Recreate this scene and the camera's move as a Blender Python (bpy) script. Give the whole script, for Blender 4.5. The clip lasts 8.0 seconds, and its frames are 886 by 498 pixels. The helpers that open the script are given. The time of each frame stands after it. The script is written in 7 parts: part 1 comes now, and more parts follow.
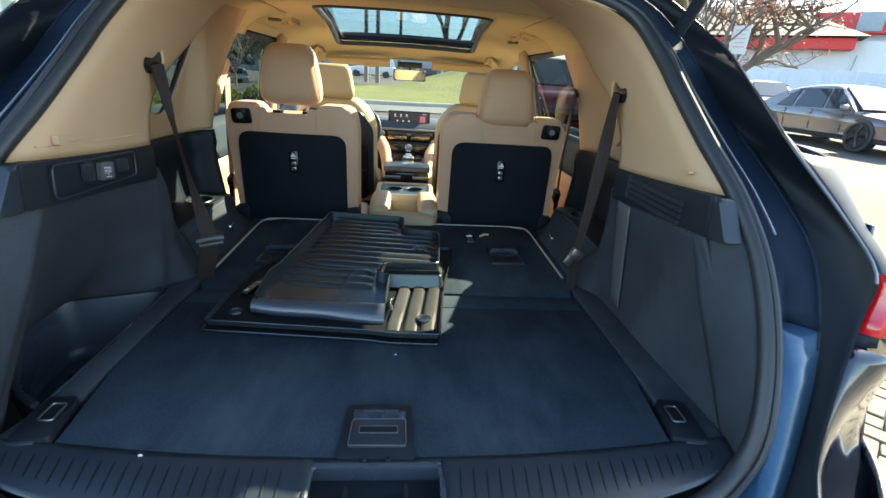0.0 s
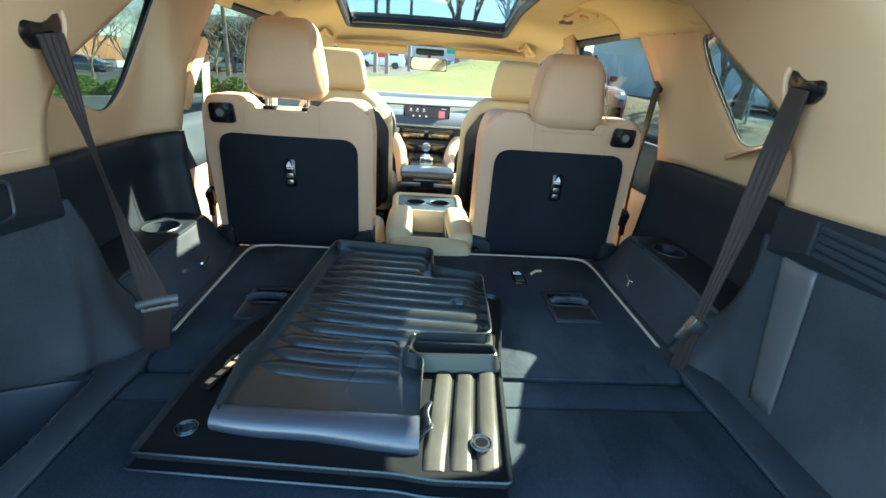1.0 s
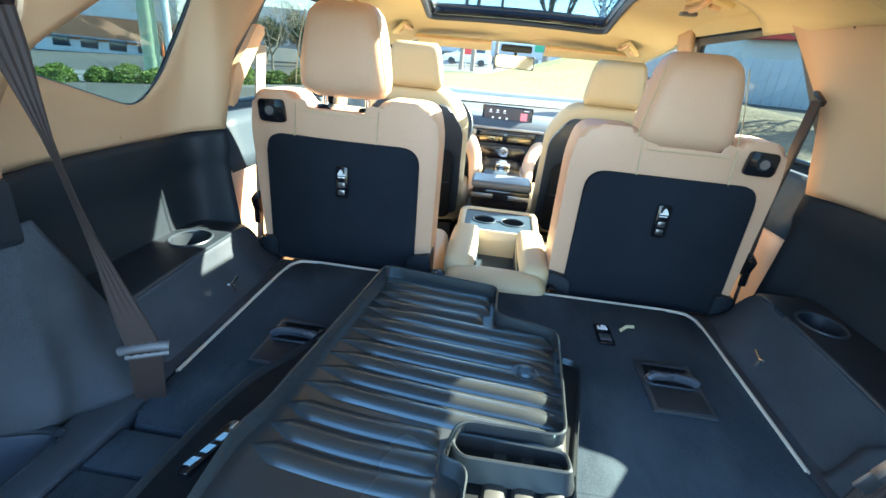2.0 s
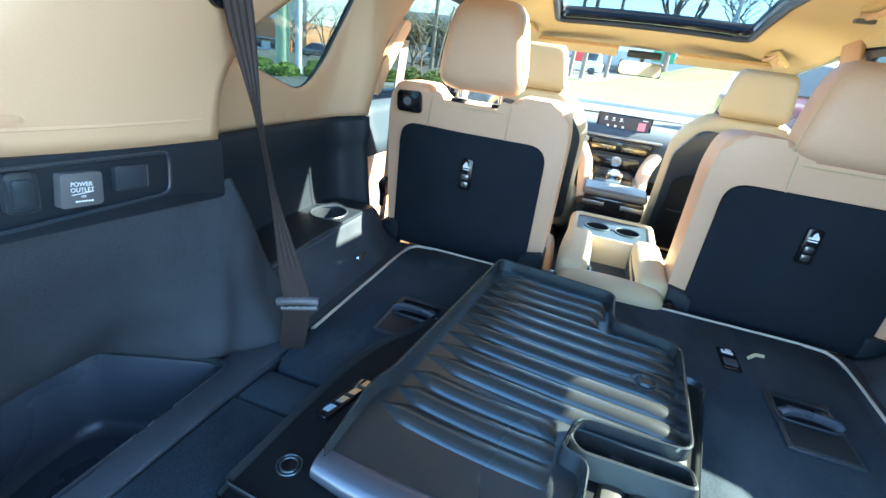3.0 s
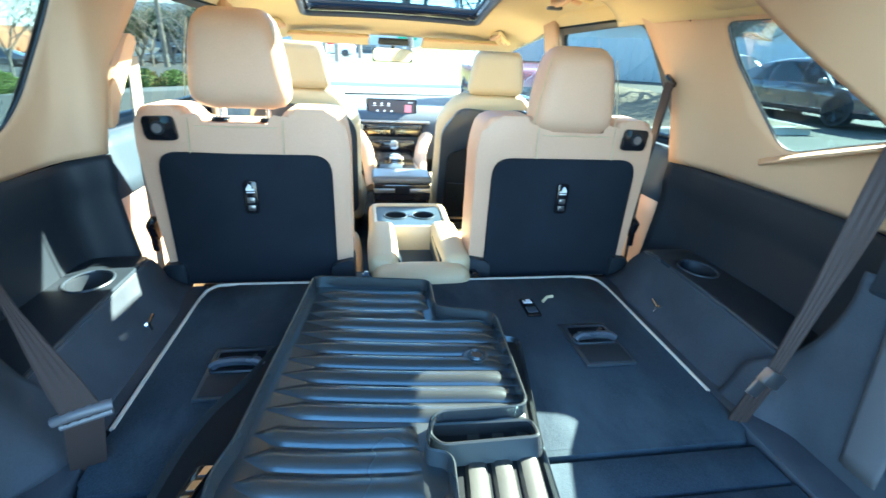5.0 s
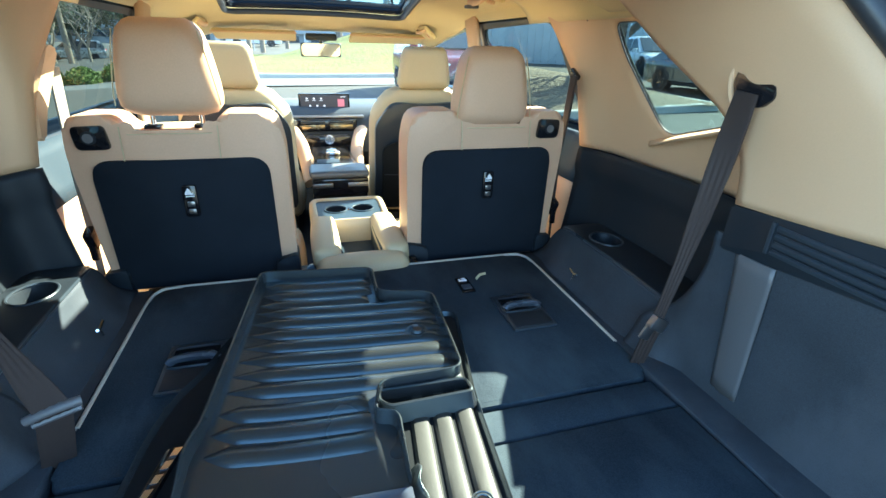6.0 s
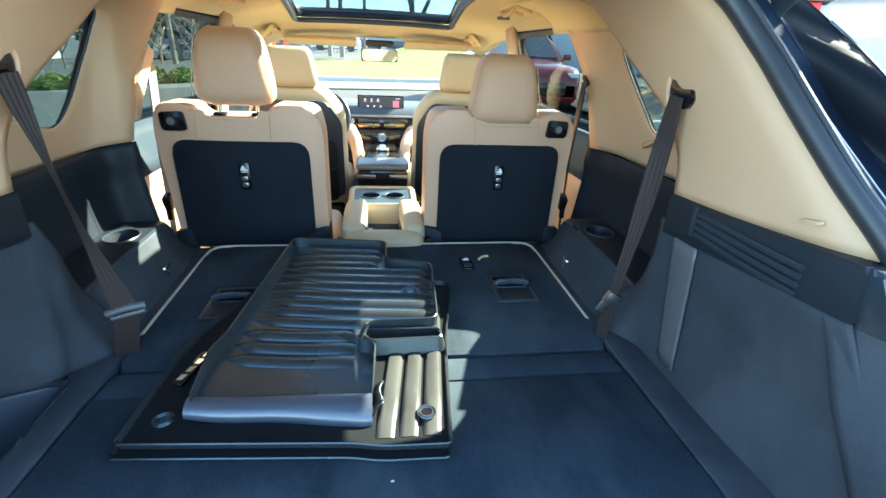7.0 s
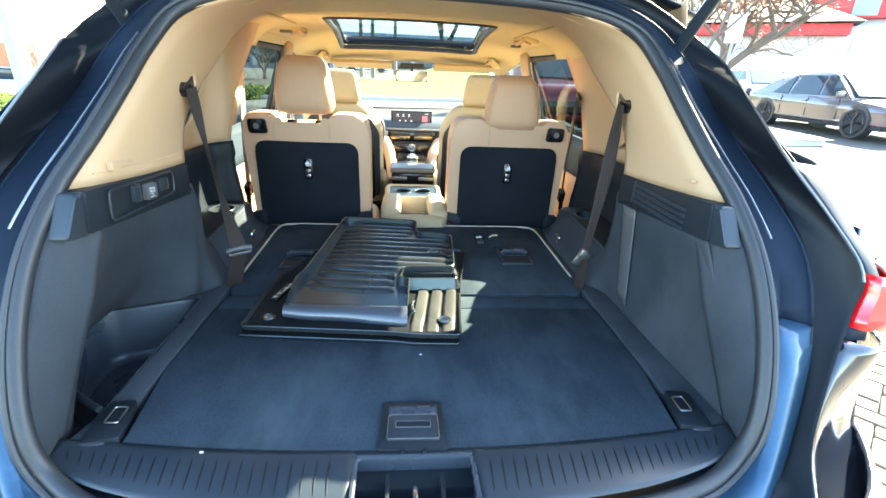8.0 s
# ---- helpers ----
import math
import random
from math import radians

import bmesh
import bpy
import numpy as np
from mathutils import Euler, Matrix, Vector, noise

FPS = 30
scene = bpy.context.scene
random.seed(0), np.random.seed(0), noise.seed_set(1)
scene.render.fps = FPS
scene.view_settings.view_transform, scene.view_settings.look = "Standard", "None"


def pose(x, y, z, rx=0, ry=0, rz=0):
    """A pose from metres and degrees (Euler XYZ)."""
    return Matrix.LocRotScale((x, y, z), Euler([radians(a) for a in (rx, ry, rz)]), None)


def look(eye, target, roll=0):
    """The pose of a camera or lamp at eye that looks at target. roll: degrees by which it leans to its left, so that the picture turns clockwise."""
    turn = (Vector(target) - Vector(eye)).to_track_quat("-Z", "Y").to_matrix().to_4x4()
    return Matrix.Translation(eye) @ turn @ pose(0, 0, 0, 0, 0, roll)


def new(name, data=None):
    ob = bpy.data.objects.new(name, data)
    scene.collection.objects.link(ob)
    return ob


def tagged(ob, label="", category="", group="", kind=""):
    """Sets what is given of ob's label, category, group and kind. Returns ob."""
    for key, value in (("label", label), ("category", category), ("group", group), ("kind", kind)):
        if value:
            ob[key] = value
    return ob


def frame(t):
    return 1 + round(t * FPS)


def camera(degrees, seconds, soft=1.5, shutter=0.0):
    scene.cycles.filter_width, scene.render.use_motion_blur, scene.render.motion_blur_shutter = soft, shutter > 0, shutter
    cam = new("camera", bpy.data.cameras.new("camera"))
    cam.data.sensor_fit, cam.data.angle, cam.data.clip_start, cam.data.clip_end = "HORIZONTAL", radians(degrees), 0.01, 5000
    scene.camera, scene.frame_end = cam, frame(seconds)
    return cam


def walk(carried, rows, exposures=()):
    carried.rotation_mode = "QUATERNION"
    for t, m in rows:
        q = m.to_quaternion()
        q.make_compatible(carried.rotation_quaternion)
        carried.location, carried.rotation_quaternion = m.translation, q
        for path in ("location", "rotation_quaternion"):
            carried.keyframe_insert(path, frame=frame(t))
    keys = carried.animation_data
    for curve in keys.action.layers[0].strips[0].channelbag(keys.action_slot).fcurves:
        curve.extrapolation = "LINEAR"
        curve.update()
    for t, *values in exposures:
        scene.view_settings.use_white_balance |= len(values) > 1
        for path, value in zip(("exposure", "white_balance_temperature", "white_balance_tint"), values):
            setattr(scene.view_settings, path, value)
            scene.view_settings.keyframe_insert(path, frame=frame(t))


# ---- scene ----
cam = camera(87.7, 8.0, shutter=0.15)
METRES, EYE, TILT, LEAN, TURN = 1.6, 1.5, -19.0, 0.0, 0.0
# seconds, stops, white balance
EXPOSURES = [(0, 2.2, 6350, 3), (1, 2.9, 5950, -3), (2.5, 3.5, 5500, 2), (3.5, 3.5, 5350, -1), (4.5, 3.5, 5350, -1), (5, 3.8, 5150, -4), (5.5, 3.4, 5300, -3), (6.5, 3.05, 5600, -2), (7.5, 3.42, 5950, 0), (8, 3.48, 6350, 1)]
PATH = [
    (0, (0.033, -0.452, 1.423), (0.2, 1.416, 0.728), 3.7),
    (0.5, (-0.025, -0.23, 1.412), (0.149, 1.633, 0.705), 3.9),
    (1, (-0.039, 0.01, 1.404), (0.101, 1.868, 0.677), 4.2),
    (1.2, (-0.027, 0.114, 1.406), (0.079, 1.971, 0.672), 4.4),
    (2.3, (-0.027, 0.278, 1.398), (-0.306, 2.103, 0.628), 6.4),
    (2.5, (-0.049, 0.259, 1.393), (-0.402, 2.069, 0.618), 7.0),
    (3, (-0.098, 0.227, 1.379), (-0.616, 1.991, 0.593), 7.9),
    (3.5, (-0.107, 0.228, 1.378), (-0.678, 1.973, 0.586), 8.1),
    (4, (-0.11, 0.231, 1.379), (-0.589, 2.008, 0.595), 7.4),
    (4.5, (-0.098, 0.251, 1.394), (-0.241, 2.092, 0.626), 5.8),
    (5, (-0.119, 0.251, 1.428), (0.187, 2.073, 0.66), 3.0),
    (5.2, (-0.13, 0.239, 1.433), (0.355, 2.019, 0.661), 1.7),
    (6.3, (-0.096, 0.085, 1.474), (0.433, 1.835, 0.664), 1.7),
    (6.5, (-0.059, 0.036, 1.476), (0.389, 1.811, 0.671), 2.3),
    (7, (0.004, -0.086, 1.47), (0.28, 1.732, 0.682), 2.6),
    (7.5, (-0.002, -0.284, 1.485), (0.201, 1.559, 0.734), 2.5),
    (7.7, (-0.045, -0.38, 1.487), (0.181, 1.463, 0.744), 3.0),
    (8, (-0.025, -0.509, 1.477), (0.147, 1.349, 0.756), 2.5),
]
walk(cam, [(t, look(eye, target, roll)) for t, eye, target, roll in PATH],
     exposures=EXPOSURES)

# ---------------------------------------------------------------- world and light
SUN_DIR = Vector((1.20, 0.66, 1.0)).normalized()
world = bpy.data.worlds.new("sky")
world.use_nodes = True
scene.world = world
wn = world.node_tree.nodes
sky = wn.new("ShaderNodeTexSky")
sky.sky_type = "NISHITA"
sky.sun_disc = False
sky.sun_elevation = math.asin(SUN_DIR.z)
sky.sun_rotation = math.atan2(SUN_DIR.x, SUN_DIR.y)
wn["Background"].inputs["Strength"].default_value = 0.15
world.node_tree.links.new(sky.outputs["Color"], wn["Background"].inputs["Color"])
sun_data = bpy.data.lights.new("sun", "SUN")
sun_data.energy, sun_data.angle, sun_data.color = 4.8, radians(0.55), (1.0, 0.90, 0.66)
sun = new("sun", sun_data)
sun.matrix_world = look(SUN_DIR * 30, (0, 0, 0))


# ---------------------------------------------------------------- materials
def material(name, color, rough=0.6, metal=0.0, spread=0.12, grain=60.0, bump=0.15, depth=0.002, coat=0.0, sheen=0.0,
             fine=6.0, vary=0.0, spec=0.5, marks=None):
    """A surface with mottling at two scales, fine relief and a roughness that follows the wear."""
    m = bpy.data.materials.new(name)
    m.use_nodes = True
    n, l = m.node_tree.nodes, m.node_tree.links
    b = n["Principled BSDF"]
    b.inputs["Metallic"].default_value = metal
    b.inputs["Coat Weight"].default_value = coat
    b.inputs["Coat Roughness"].default_value = 0.06
    b.inputs["Sheen Weight"].default_value = sheen
    b.inputs["Specular IOR Level"].default_value = spec
    co = n.new("ShaderNodeTexCoord")
    big = n.new("ShaderNodeTexNoise")
    big.inputs["Scale"].default_value, big.inputs["Detail"].default_value = fine, 4
    small = n.new("ShaderNodeTexNoise")
    small.inputs["Scale"].default_value, small.inputs["Detail"].default_value = grain, 5
    for t in (big, small):
        l.new(co.outputs["Object"], t.inputs["Vector"])
    mix = n.new("ShaderNodeMath")
    mix.operation = "ADD"
    l.new(big.outputs["Fac"], mix.inputs[0])
    l.new(small.outputs["Fac"], mix.inputs[1])
    if vary:
        info = n.new("ShaderNodeObjectInfo")
        rnd = n.new("ShaderNodeMath")
        rnd.operation = "MULTIPLY_ADD"
        rnd.inputs[1].default_value, rnd.inputs[2].default_value = vary, -vary / 2
        l.new(info.outputs["Random"], rnd.inputs[0])
        add = n.new("ShaderNodeMath")
        add.operation = "ADD"
        l.new(mix.outputs[0], add.inputs[0])
        l.new(rnd.outputs[0], add.inputs[1])
        mix = add
    ramp = n.new("ShaderNodeMapRange")
    ramp.inputs["From Min"].default_value, ramp.inputs["From Max"].default_value = 0.55, 1.45
    ramp.inputs["To Min"].default_value, ramp.inputs["To Max"].default_value = 1 - spread, 1 + spread
    l.new(mix.outputs[0], ramp.inputs["Value"])
    hue = n.new("ShaderNodeVectorMath")
    hue.operation = "SCALE"
    hue.inputs[0].default_value = color
    l.new(ramp.outputs[0], hue.inputs["Scale"])
    tone = hue.outputs[0]
    if marks:
        size, low, high, worn = marks
        place = n.new("ShaderNodeMapping")
        place.inputs["Scale"].default_value = size
        place.inputs["Rotation"].default_value = (0.0, 0.0, 0.5)
        l.new(co.outputs["Object"], place.inputs["Vector"])
        scuff = n.new("ShaderNodeTexNoise")
        scuff.inputs["Scale"].default_value, scuff.inputs["Detail"].default_value, scuff.inputs["Roughness"].default_value = 1.0, 7, 0.62
        l.new(place.outputs[0], scuff.inputs["Vector"])
        cut = n.new("ShaderNodeMapRange")
        cut.inputs["From Min"].default_value, cut.inputs["From Max"].default_value = low, high
        l.new(scuff.outputs["Fac"], cut.inputs["Value"])
        wear = n.new("ShaderNodeMix")
        wear.data_type = "RGBA"
        wear.inputs["B"].default_value = (*worn, 1)
        l.new(cut.outputs[0], wear.inputs["Factor"])
        l.new(tone, wear.inputs["A"])
        tone = wear.outputs["Result"]
    l.new(tone, b.inputs["Base Color"])
    rr = n.new("ShaderNodeMapRange")
    rr.inputs["From Min"].default_value, rr.inputs["From Max"].default_value = 0.3, 0.7
    rr.inputs["To Min"].default_value, rr.inputs["To Max"].default_value = max(0.02, rough - 0.07), min(1, rough + 0.07)
    l.new(big.outputs["Fac"], rr.inputs["Value"])
    l.new(rr.outputs[0], b.inputs["Roughness"])
    if bump:
        bp = n.new("ShaderNodeBump")
        bp.inputs["Strength"].default_value, bp.inputs["Distance"].default_value = bump, depth
        l.new(small.outputs["Fac"], bp.inputs["Height"])
        l.new(bp.outputs[0], b.inputs["Normal"])
    return m


def glass(name, tint, rough=0.0, gloss_k=0.9):
    """A thin tinted pane: mostly clear, with a mirror's gloss at a slant."""
    m = bpy.data.materials.new(name)
    m.use_nodes = True
    n, l = m.node_tree.nodes, m.node_tree.links
    n.remove(n["Principled BSDF"])
    clear, gloss, mixer = n.new("ShaderNodeBsdfTransparent"), n.new("ShaderNodeBsdfGlossy"), n.new("ShaderNodeMixShader")
    facing, steep, floor_k = n.new("ShaderNodeLayerWeight"), n.new("ShaderNodeMath"), n.new("ShaderNodeMath")
    clear.inputs["Color"].default_value = (*tint, 1)
    gloss.inputs["Roughness"].default_value = rough
    steep.operation, steep.inputs[1].default_value = "POWER", 5.0
    floor_k.operation, floor_k.inputs[1].default_value, floor_k.inputs[2].default_value = "MULTIPLY_ADD", gloss_k, 0.035
    l.new(facing.outputs["Facing"], steep.inputs[0])
    l.new(steep.outputs[0], floor_k.inputs[0])
    l.new(floor_k.outputs[0], mixer.inputs["Fac"])
    l.new(clear.outputs[0], mixer.inputs[1])
    l.new(gloss.outputs[0], mixer.inputs[2])
    l.new(mixer.outputs[0], n["Material Output"].inputs["Surface"])
    return m


def glow(name, color, strength):
    m = bpy.data.materials.new(name)
    m.use_nodes = True
    b = m.node_tree.nodes["Principled BSDF"]
    b.inputs["Base Color"].default_value = (*color, 1)
    b.inputs["Emission Color"].default_value = (*color, 1)
    b.inputs["Emission Strength"].default_value = strength
    return m


BEIGE_PLASTIC = material("beige_plastic", (0.612, 0.402, 0.234), 0.55, spread=0.05, grain=500, bump=0.12, depth=0.0006)
BEIGE_LEATHER = material("beige_leather", (0.600, 0.378, 0.240), 0.48, spread=0.07, grain=260, bump=0.3, depth=0.0008)
PALE_LEATHER = material("pale_leather", (0.54, 0.425, 0.25), 0.5, spread=0.07, grain=260, bump=0.3, depth=0.0008)
HEADLINER = material("headliner_cloth", (0.62, 0.49, 0.24), 0.9, spread=0.06, grain=700, bump=0.25, depth=0.0006, sheen=0.2)
CARPET = material("dark_carpet", (0.034, 0.045, 0.058), 0.95, spread=0.5, grain=420, bump=0.7, depth=0.0012, spec=0.04, fine=5,
                  marks=((5.0, 2.2, 5.0), 0.47, 0.70, (0.058, 0.075, 0.089)))
SEATBACK_CARPET = material("seatback_carpet", (0.0165, 0.0200, 0.0265), 0.95, spread=0.3, grain=900, bump=0.5, depth=0.0008, spec=0.04)
WALL_CARPET = material("wall_carpet", (0.046, 0.053, 0.064), 0.80, spread=0.45, grain=620, bump=0.8, depth=0.0012, spec=0.16,
                       marks=((5.0, 5.0, 2.5), 0.50, 0.72, (0.070, 0.076, 0.088)))
DARK_PLASTIC = material("dark_plastic", (0.0145, 0.019, 0.025), 0.5, spread=0.15, grain=600, bump=0.25, depth=0.0006, spec=0.25)
# brighter copy of the smooth dark plastic, for walls and lips that catch light
LIT_PLASTIC = material("lit_satin_plastic", (0.048, 0.057, 0.074), 0.30, spread=0.12, grain=500, bump=0.08, depth=0.0005)
SMOOTH_PLASTIC = material("smooth_dark_plastic", (0.026, 0.034, 0.044), 0.33, spread=0.12, grain=500, bump=0.08, depth=0.0005)
GREY_PLASTIC = material("grey_plastic", (0.10, 0.10, 0.105), 0.45, spread=0.1, grain=400, bump=0.1, depth=0.0005)
GLOSS_BLACK = material("gloss_black", (0.008, 0.008, 0.010), 0.10, spread=0.1, bump=0)
RUBBER = material("tray_rubber", (0.028, 0.031, 0.034), 0.23, spread=0.25, grain=1200, bump=0.25, depth=0.0004, spec=0.9, fine=2.0,
                  marks=((7.0, 7.0, 7.0), 0.60, 0.85, (0.032, 0.033, 0.032)))
LOW_RUBBER = material("dull_rubber", (0.0125, 0.0140, 0.0155), 0.5, spread=0.25, grain=900, bump=0.3, depth=0.0005, spec=0.08, fine=4.0)
DUSTY_RUBBER = material("dusty_rubber", (0.036, 0.036, 0.033), 0.45, spread=0.3, grain=500, bump=0.3, depth=0.0005, spec=0.4, fine=9.0,
                        marks=((22.0, 9.0, 9.0), 0.45, 0.7, (0.058, 0.057, 0.051)))
# highlights coloured cyan, as if the ribs mirrored sky instead of headliner
RUBBER.node_tree.nodes["Principled BSDF"].inputs["Specular Tint"].default_value = (0.72, 0.93, 1.0, 1.0)
# smooth underside of the mat; base lightened and blued for the sky's reflection
UNDERSIDE = material("sky_sheen_underside", (0.052, 0.062, 0.084), 0.36, spread=0.15, grain=300, bump=0.05, depth=0.0006, spec=1.0, coat=0.35)
SEAL = material("seal_rubber", (0.030, 0.032, 0.037), 0.42, spread=0.15, grain=300, bump=0.15, depth=0.0006)
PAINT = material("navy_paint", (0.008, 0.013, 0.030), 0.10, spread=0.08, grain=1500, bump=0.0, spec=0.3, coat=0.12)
# body navy brightened to blue: the light on the shoulder is in the colour
LIT_SHOULDER_PAINT = material("lit_blue_navy_paint", (0.023, 0.068, 0.130), 0.40, metal=0.55, spread=0.2, grain=90, bump=0.25, depth=0.002, coat=0.5)
BUMPER_PAINT = material("clear_coated_navy", (0.012, 0.015, 0.024), 0.16, spread=0.10, grain=1500, bump=0.0, spec=0.7, coat=1.0)
CHANNEL_PAINT = material("satin_channel_paint", (0.013, 0.021, 0.038), 0.50, spread=0.15, grain=900, bump=0.0, spec=0.12)
PAINT_BLACK = material("black_paint", (0.008, 0.010, 0.014), 0.42, spread=0.12, grain=900, bump=0.0, spec=0.2)
CHROME = material("chrome", (0.75, 0.75, 0.76), 0.14, metal=1.0, spread=0.05, bump=0)
DULL_METAL = material("dull_metal", (0.35, 0.35, 0.36), 0.35, metal=1.0, spread=0.15, bump=0.05)
BELT = material("belt_webbing", (0.044, 0.033, 0.030), 0.6, spread=0.15, grain=700, bump=0.5, depth=0.0008, spec=0.2)
PALE_BELT = material("pale_webbing", (0.26, 0.23, 0.19), 0.6, spread=0.12, grain=700, bump=0.5, depth=0.0008)
PIPING = material("pale_piping", (0.50, 0.46, 0.39), 0.6, spread=0.15, grain=500, bump=0.3, depth=0.0008)
WHITE_INK = material("white_ink", (0.80, 0.80, 0.80), 0.5, spread=0.03, bump=0)
STRAW = material("straw", (0.55, 0.50, 0.30), 0.7, spread=0.2)
BLUEGREY = material("bluegrey_plastic", (0.030, 0.042, 0.056), 0.5, spread=0.06, grain=400, bump=0.15, depth=0.0006, spec=0.15)
DASH = material("dash_plastic", (0.060, 0.072, 0.086), 0.55, spread=0.08, grain=300, bump=0.2, depth=0.0006, spec=0.3)
CUP_PLATE = material("cup_plate_plastic", (0.026, 0.042, 0.060), 0.42, spread=0.06, grain=400, bump=0.1, depth=0.0006, spec=0.2)
LID_LEATHER = material("lid_leather", (0.13, 0.132, 0.128), 0.42, spread=0.07, grain=260, bump=0.3, depth=0.0008)
BRONZE = material("bronze_trim", (0.24, 0.19, 0.115), 0.25, metal=0.9, spread=0.25, grain=40, bump=0.05)
RED_LENS = material("red_lens", (0.65, 0.010, 0.015), 0.08, spread=0.15, grain=90, bump=0.1, coat=1.0)
ROOF_PANE = glass("roof_pane", (0.40, 0.48, 0.52), gloss_k=0.3)
CLEAR_PANE = glass("clear_pane", (0.68, 0.71, 0.68))
TINTED_PANE = glass("tinted_pane", (0.50, 0.58, 0.56))
DOOR_PANE = glass("door_privacy_pane", (0.21, 0.25, 0.235), gloss_k=0.1)
PRIVACY_PANE = glass("privacy_pane", (0.40, 0.47, 0.47))
SCREEN = glow("screen_black", (0.012, 0.011, 0.013), 0.6)
SCREEN_WHITE = glow("screen_white", (0.55, 0.55, 0.58), 0.2)
SCREEN_RED = glow("screen_red", (0.30, 0.09, 0.11), 0.3)
MIRROR = material("mirror", (0.85, 0.86, 0.86), 0.02, metal=1.0, spread=0.0, bump=0)

# ---------------------------------------------------------------- mesh tools
ORIGIN = {}


def thing(name, at, label="", category="", group="", kind=""):
    ob = new(name)
    ob.location = at
    ob.empty_display_size = 0.05
    ORIGIN[ob.name] = Vector(at)
    return tagged(ob, label, category, group, kind)


def part(name, bm, mat, parent=None, label="", sharp=38, normals=True):
    """One mesh object out of bm, under a thing or a part (or alone)."""
    o = ORIGIN[parent.name] if parent else Vector()
    bm.transform(Matrix.Translation(-o))
    if normals:
        bmesh.ops.recalc_face_normals(bm, faces=bm.faces)
    me = bpy.data.meshes.new(name)
    bm.to_mesh(me)
    bm.free()
    me.materials.append(mat)
    me.shade_smooth()
    me.set_sharp_from_angle(angle=radians(sharp))
    ob = new(name, me)
    ORIGIN[ob.name] = o
    if parent:
        ob.parent = parent
    if label:
        ob["label"] = label
    return ob


def solid(ob, thick, offset=-1.0):
    mod = ob.modifiers.new("thickness", "SOLIDIFY")
    mod.thickness, mod.offset = thick, offset
    return ob


def box(bm, c, s, r=0.006, seg=2, m=None):
    """A box of centre c and size s with rounded edges; m turns it about its centre."""
    g = bmesh.ops.create_cube(bm, size=1.0)["verts"]
    mat = Matrix.Translation(c) @ (m if m else Matrix()) @ Matrix.Diagonal((*s, 1))
    bmesh.ops.transform(bm, matrix=mat, verts=g)
    if r > 0:
        es = list({e for v in g for e in v.link_edges})
        bmesh.ops.bevel(bm, geom=es, offset=min(r, min(s) * 0.45), segments=seg, affect="EDGES", profile=0.6)
    return bm


def rounded(corners, r, n=4):
    """A polygon with its corners rounded; r one radius or one for each."""
    out, k = [], len(corners)
    rs = r if isinstance(r, (list, tuple)) else [r] * k
    for i in range(k):
        p, a, b = (Vector(corners[j % k]) for j in (i, i - 1, i + 1))
        q = min(rs[i], (a - p).length * 0.48, (b - p).length * 0.48)
        s, e = p + (a - p).normalized() * q, p + (b - p).normalized() * q
        for t in [j / n for j in range(n + 1)]:
            out.append(s * (1 - t) ** 2 + p * 2 * t * (1 - t) + e * t * t)
    return [(v.x, v.y) for v in out]


def prism(bm, pts, place, d0, d1, r=0.0, seg=2):
    """A plate with outline pts, from depth d0 to d1; place(u, v, w) gives the point. r rounds the d1 rim."""
    low = [bm.verts.new(place(u, v, d0)) for u, v in pts]
    top = [bm.verts.new(place(u, v, d1)) for u, v in pts]
    n = len(pts)
    bm.faces.new(low)
    bm.faces.new(top[::-1])
    for i in range(n):
        bm.faces.new((low[i], top[i], top[(i + 1) % n], low[(i + 1) % n]))
    if r > 0:
        es = [bm.edges.get((top[i], top[(i + 1) % n])) for i in range(n)]
        bmesh.ops.bevel(bm, geom=[e for e in es if e], offset=r, segments=seg, affect="EDGES", profile=0.5)
    return bm


def sheet(bm, f, nu, nv):
    vs = [[bm.verts.new(f(i / nu, j / nv)) for j in range(nv + 1)] for i in range(nu + 1)]
    for i in range(nu):
        for j in range(nv):
            bm.faces.new((vs[i][j], vs[i + 1][j], vs[i + 1][j + 1], vs[i][j + 1]))
    return bm


def loft(bm, rings, cap=True, closed=True):
    vs = [[bm.verts.new(p) for p in ring] for ring in rings]
    n = len(vs[0])
    for a, b in zip(vs, vs[1:]):
        for i in range(n if closed else n - 1):
            bm.faces.new((a[i], a[(i + 1) % n], b[(i + 1) % n], b[i]))
    if cap and closed:
        bm.faces.new(vs[0][::-1])
        bm.faces.new(vs[-1])
    return bm


def smooth_path(pts, n=6, loop=False):
    """A smooth run through pts (Catmull-Rom), n steps between neighbours."""
    P = [Vector(p) for p in pts]
    k, out = len(P), []
    for i in range(k if loop else k - 1):
        if loop:
            a, b, c, d = (P[(i + j) % k] for j in (-1, 0, 1, 2))
        else:
            a, b, c, d = P[max(i - 1, 0)], P[i], P[i + 1], P[min(i + 2, k - 1)]
        for s in range(n):
            t = s / n
            out.append(0.5 * (2 * b + (c - a) * t + (2 * a - 5 * b + 4 * c - d) * t * t + (3 * b - a - 3 * c + d) * t ** 3))
    if not loop:
        out.append(P[-1])
    return out


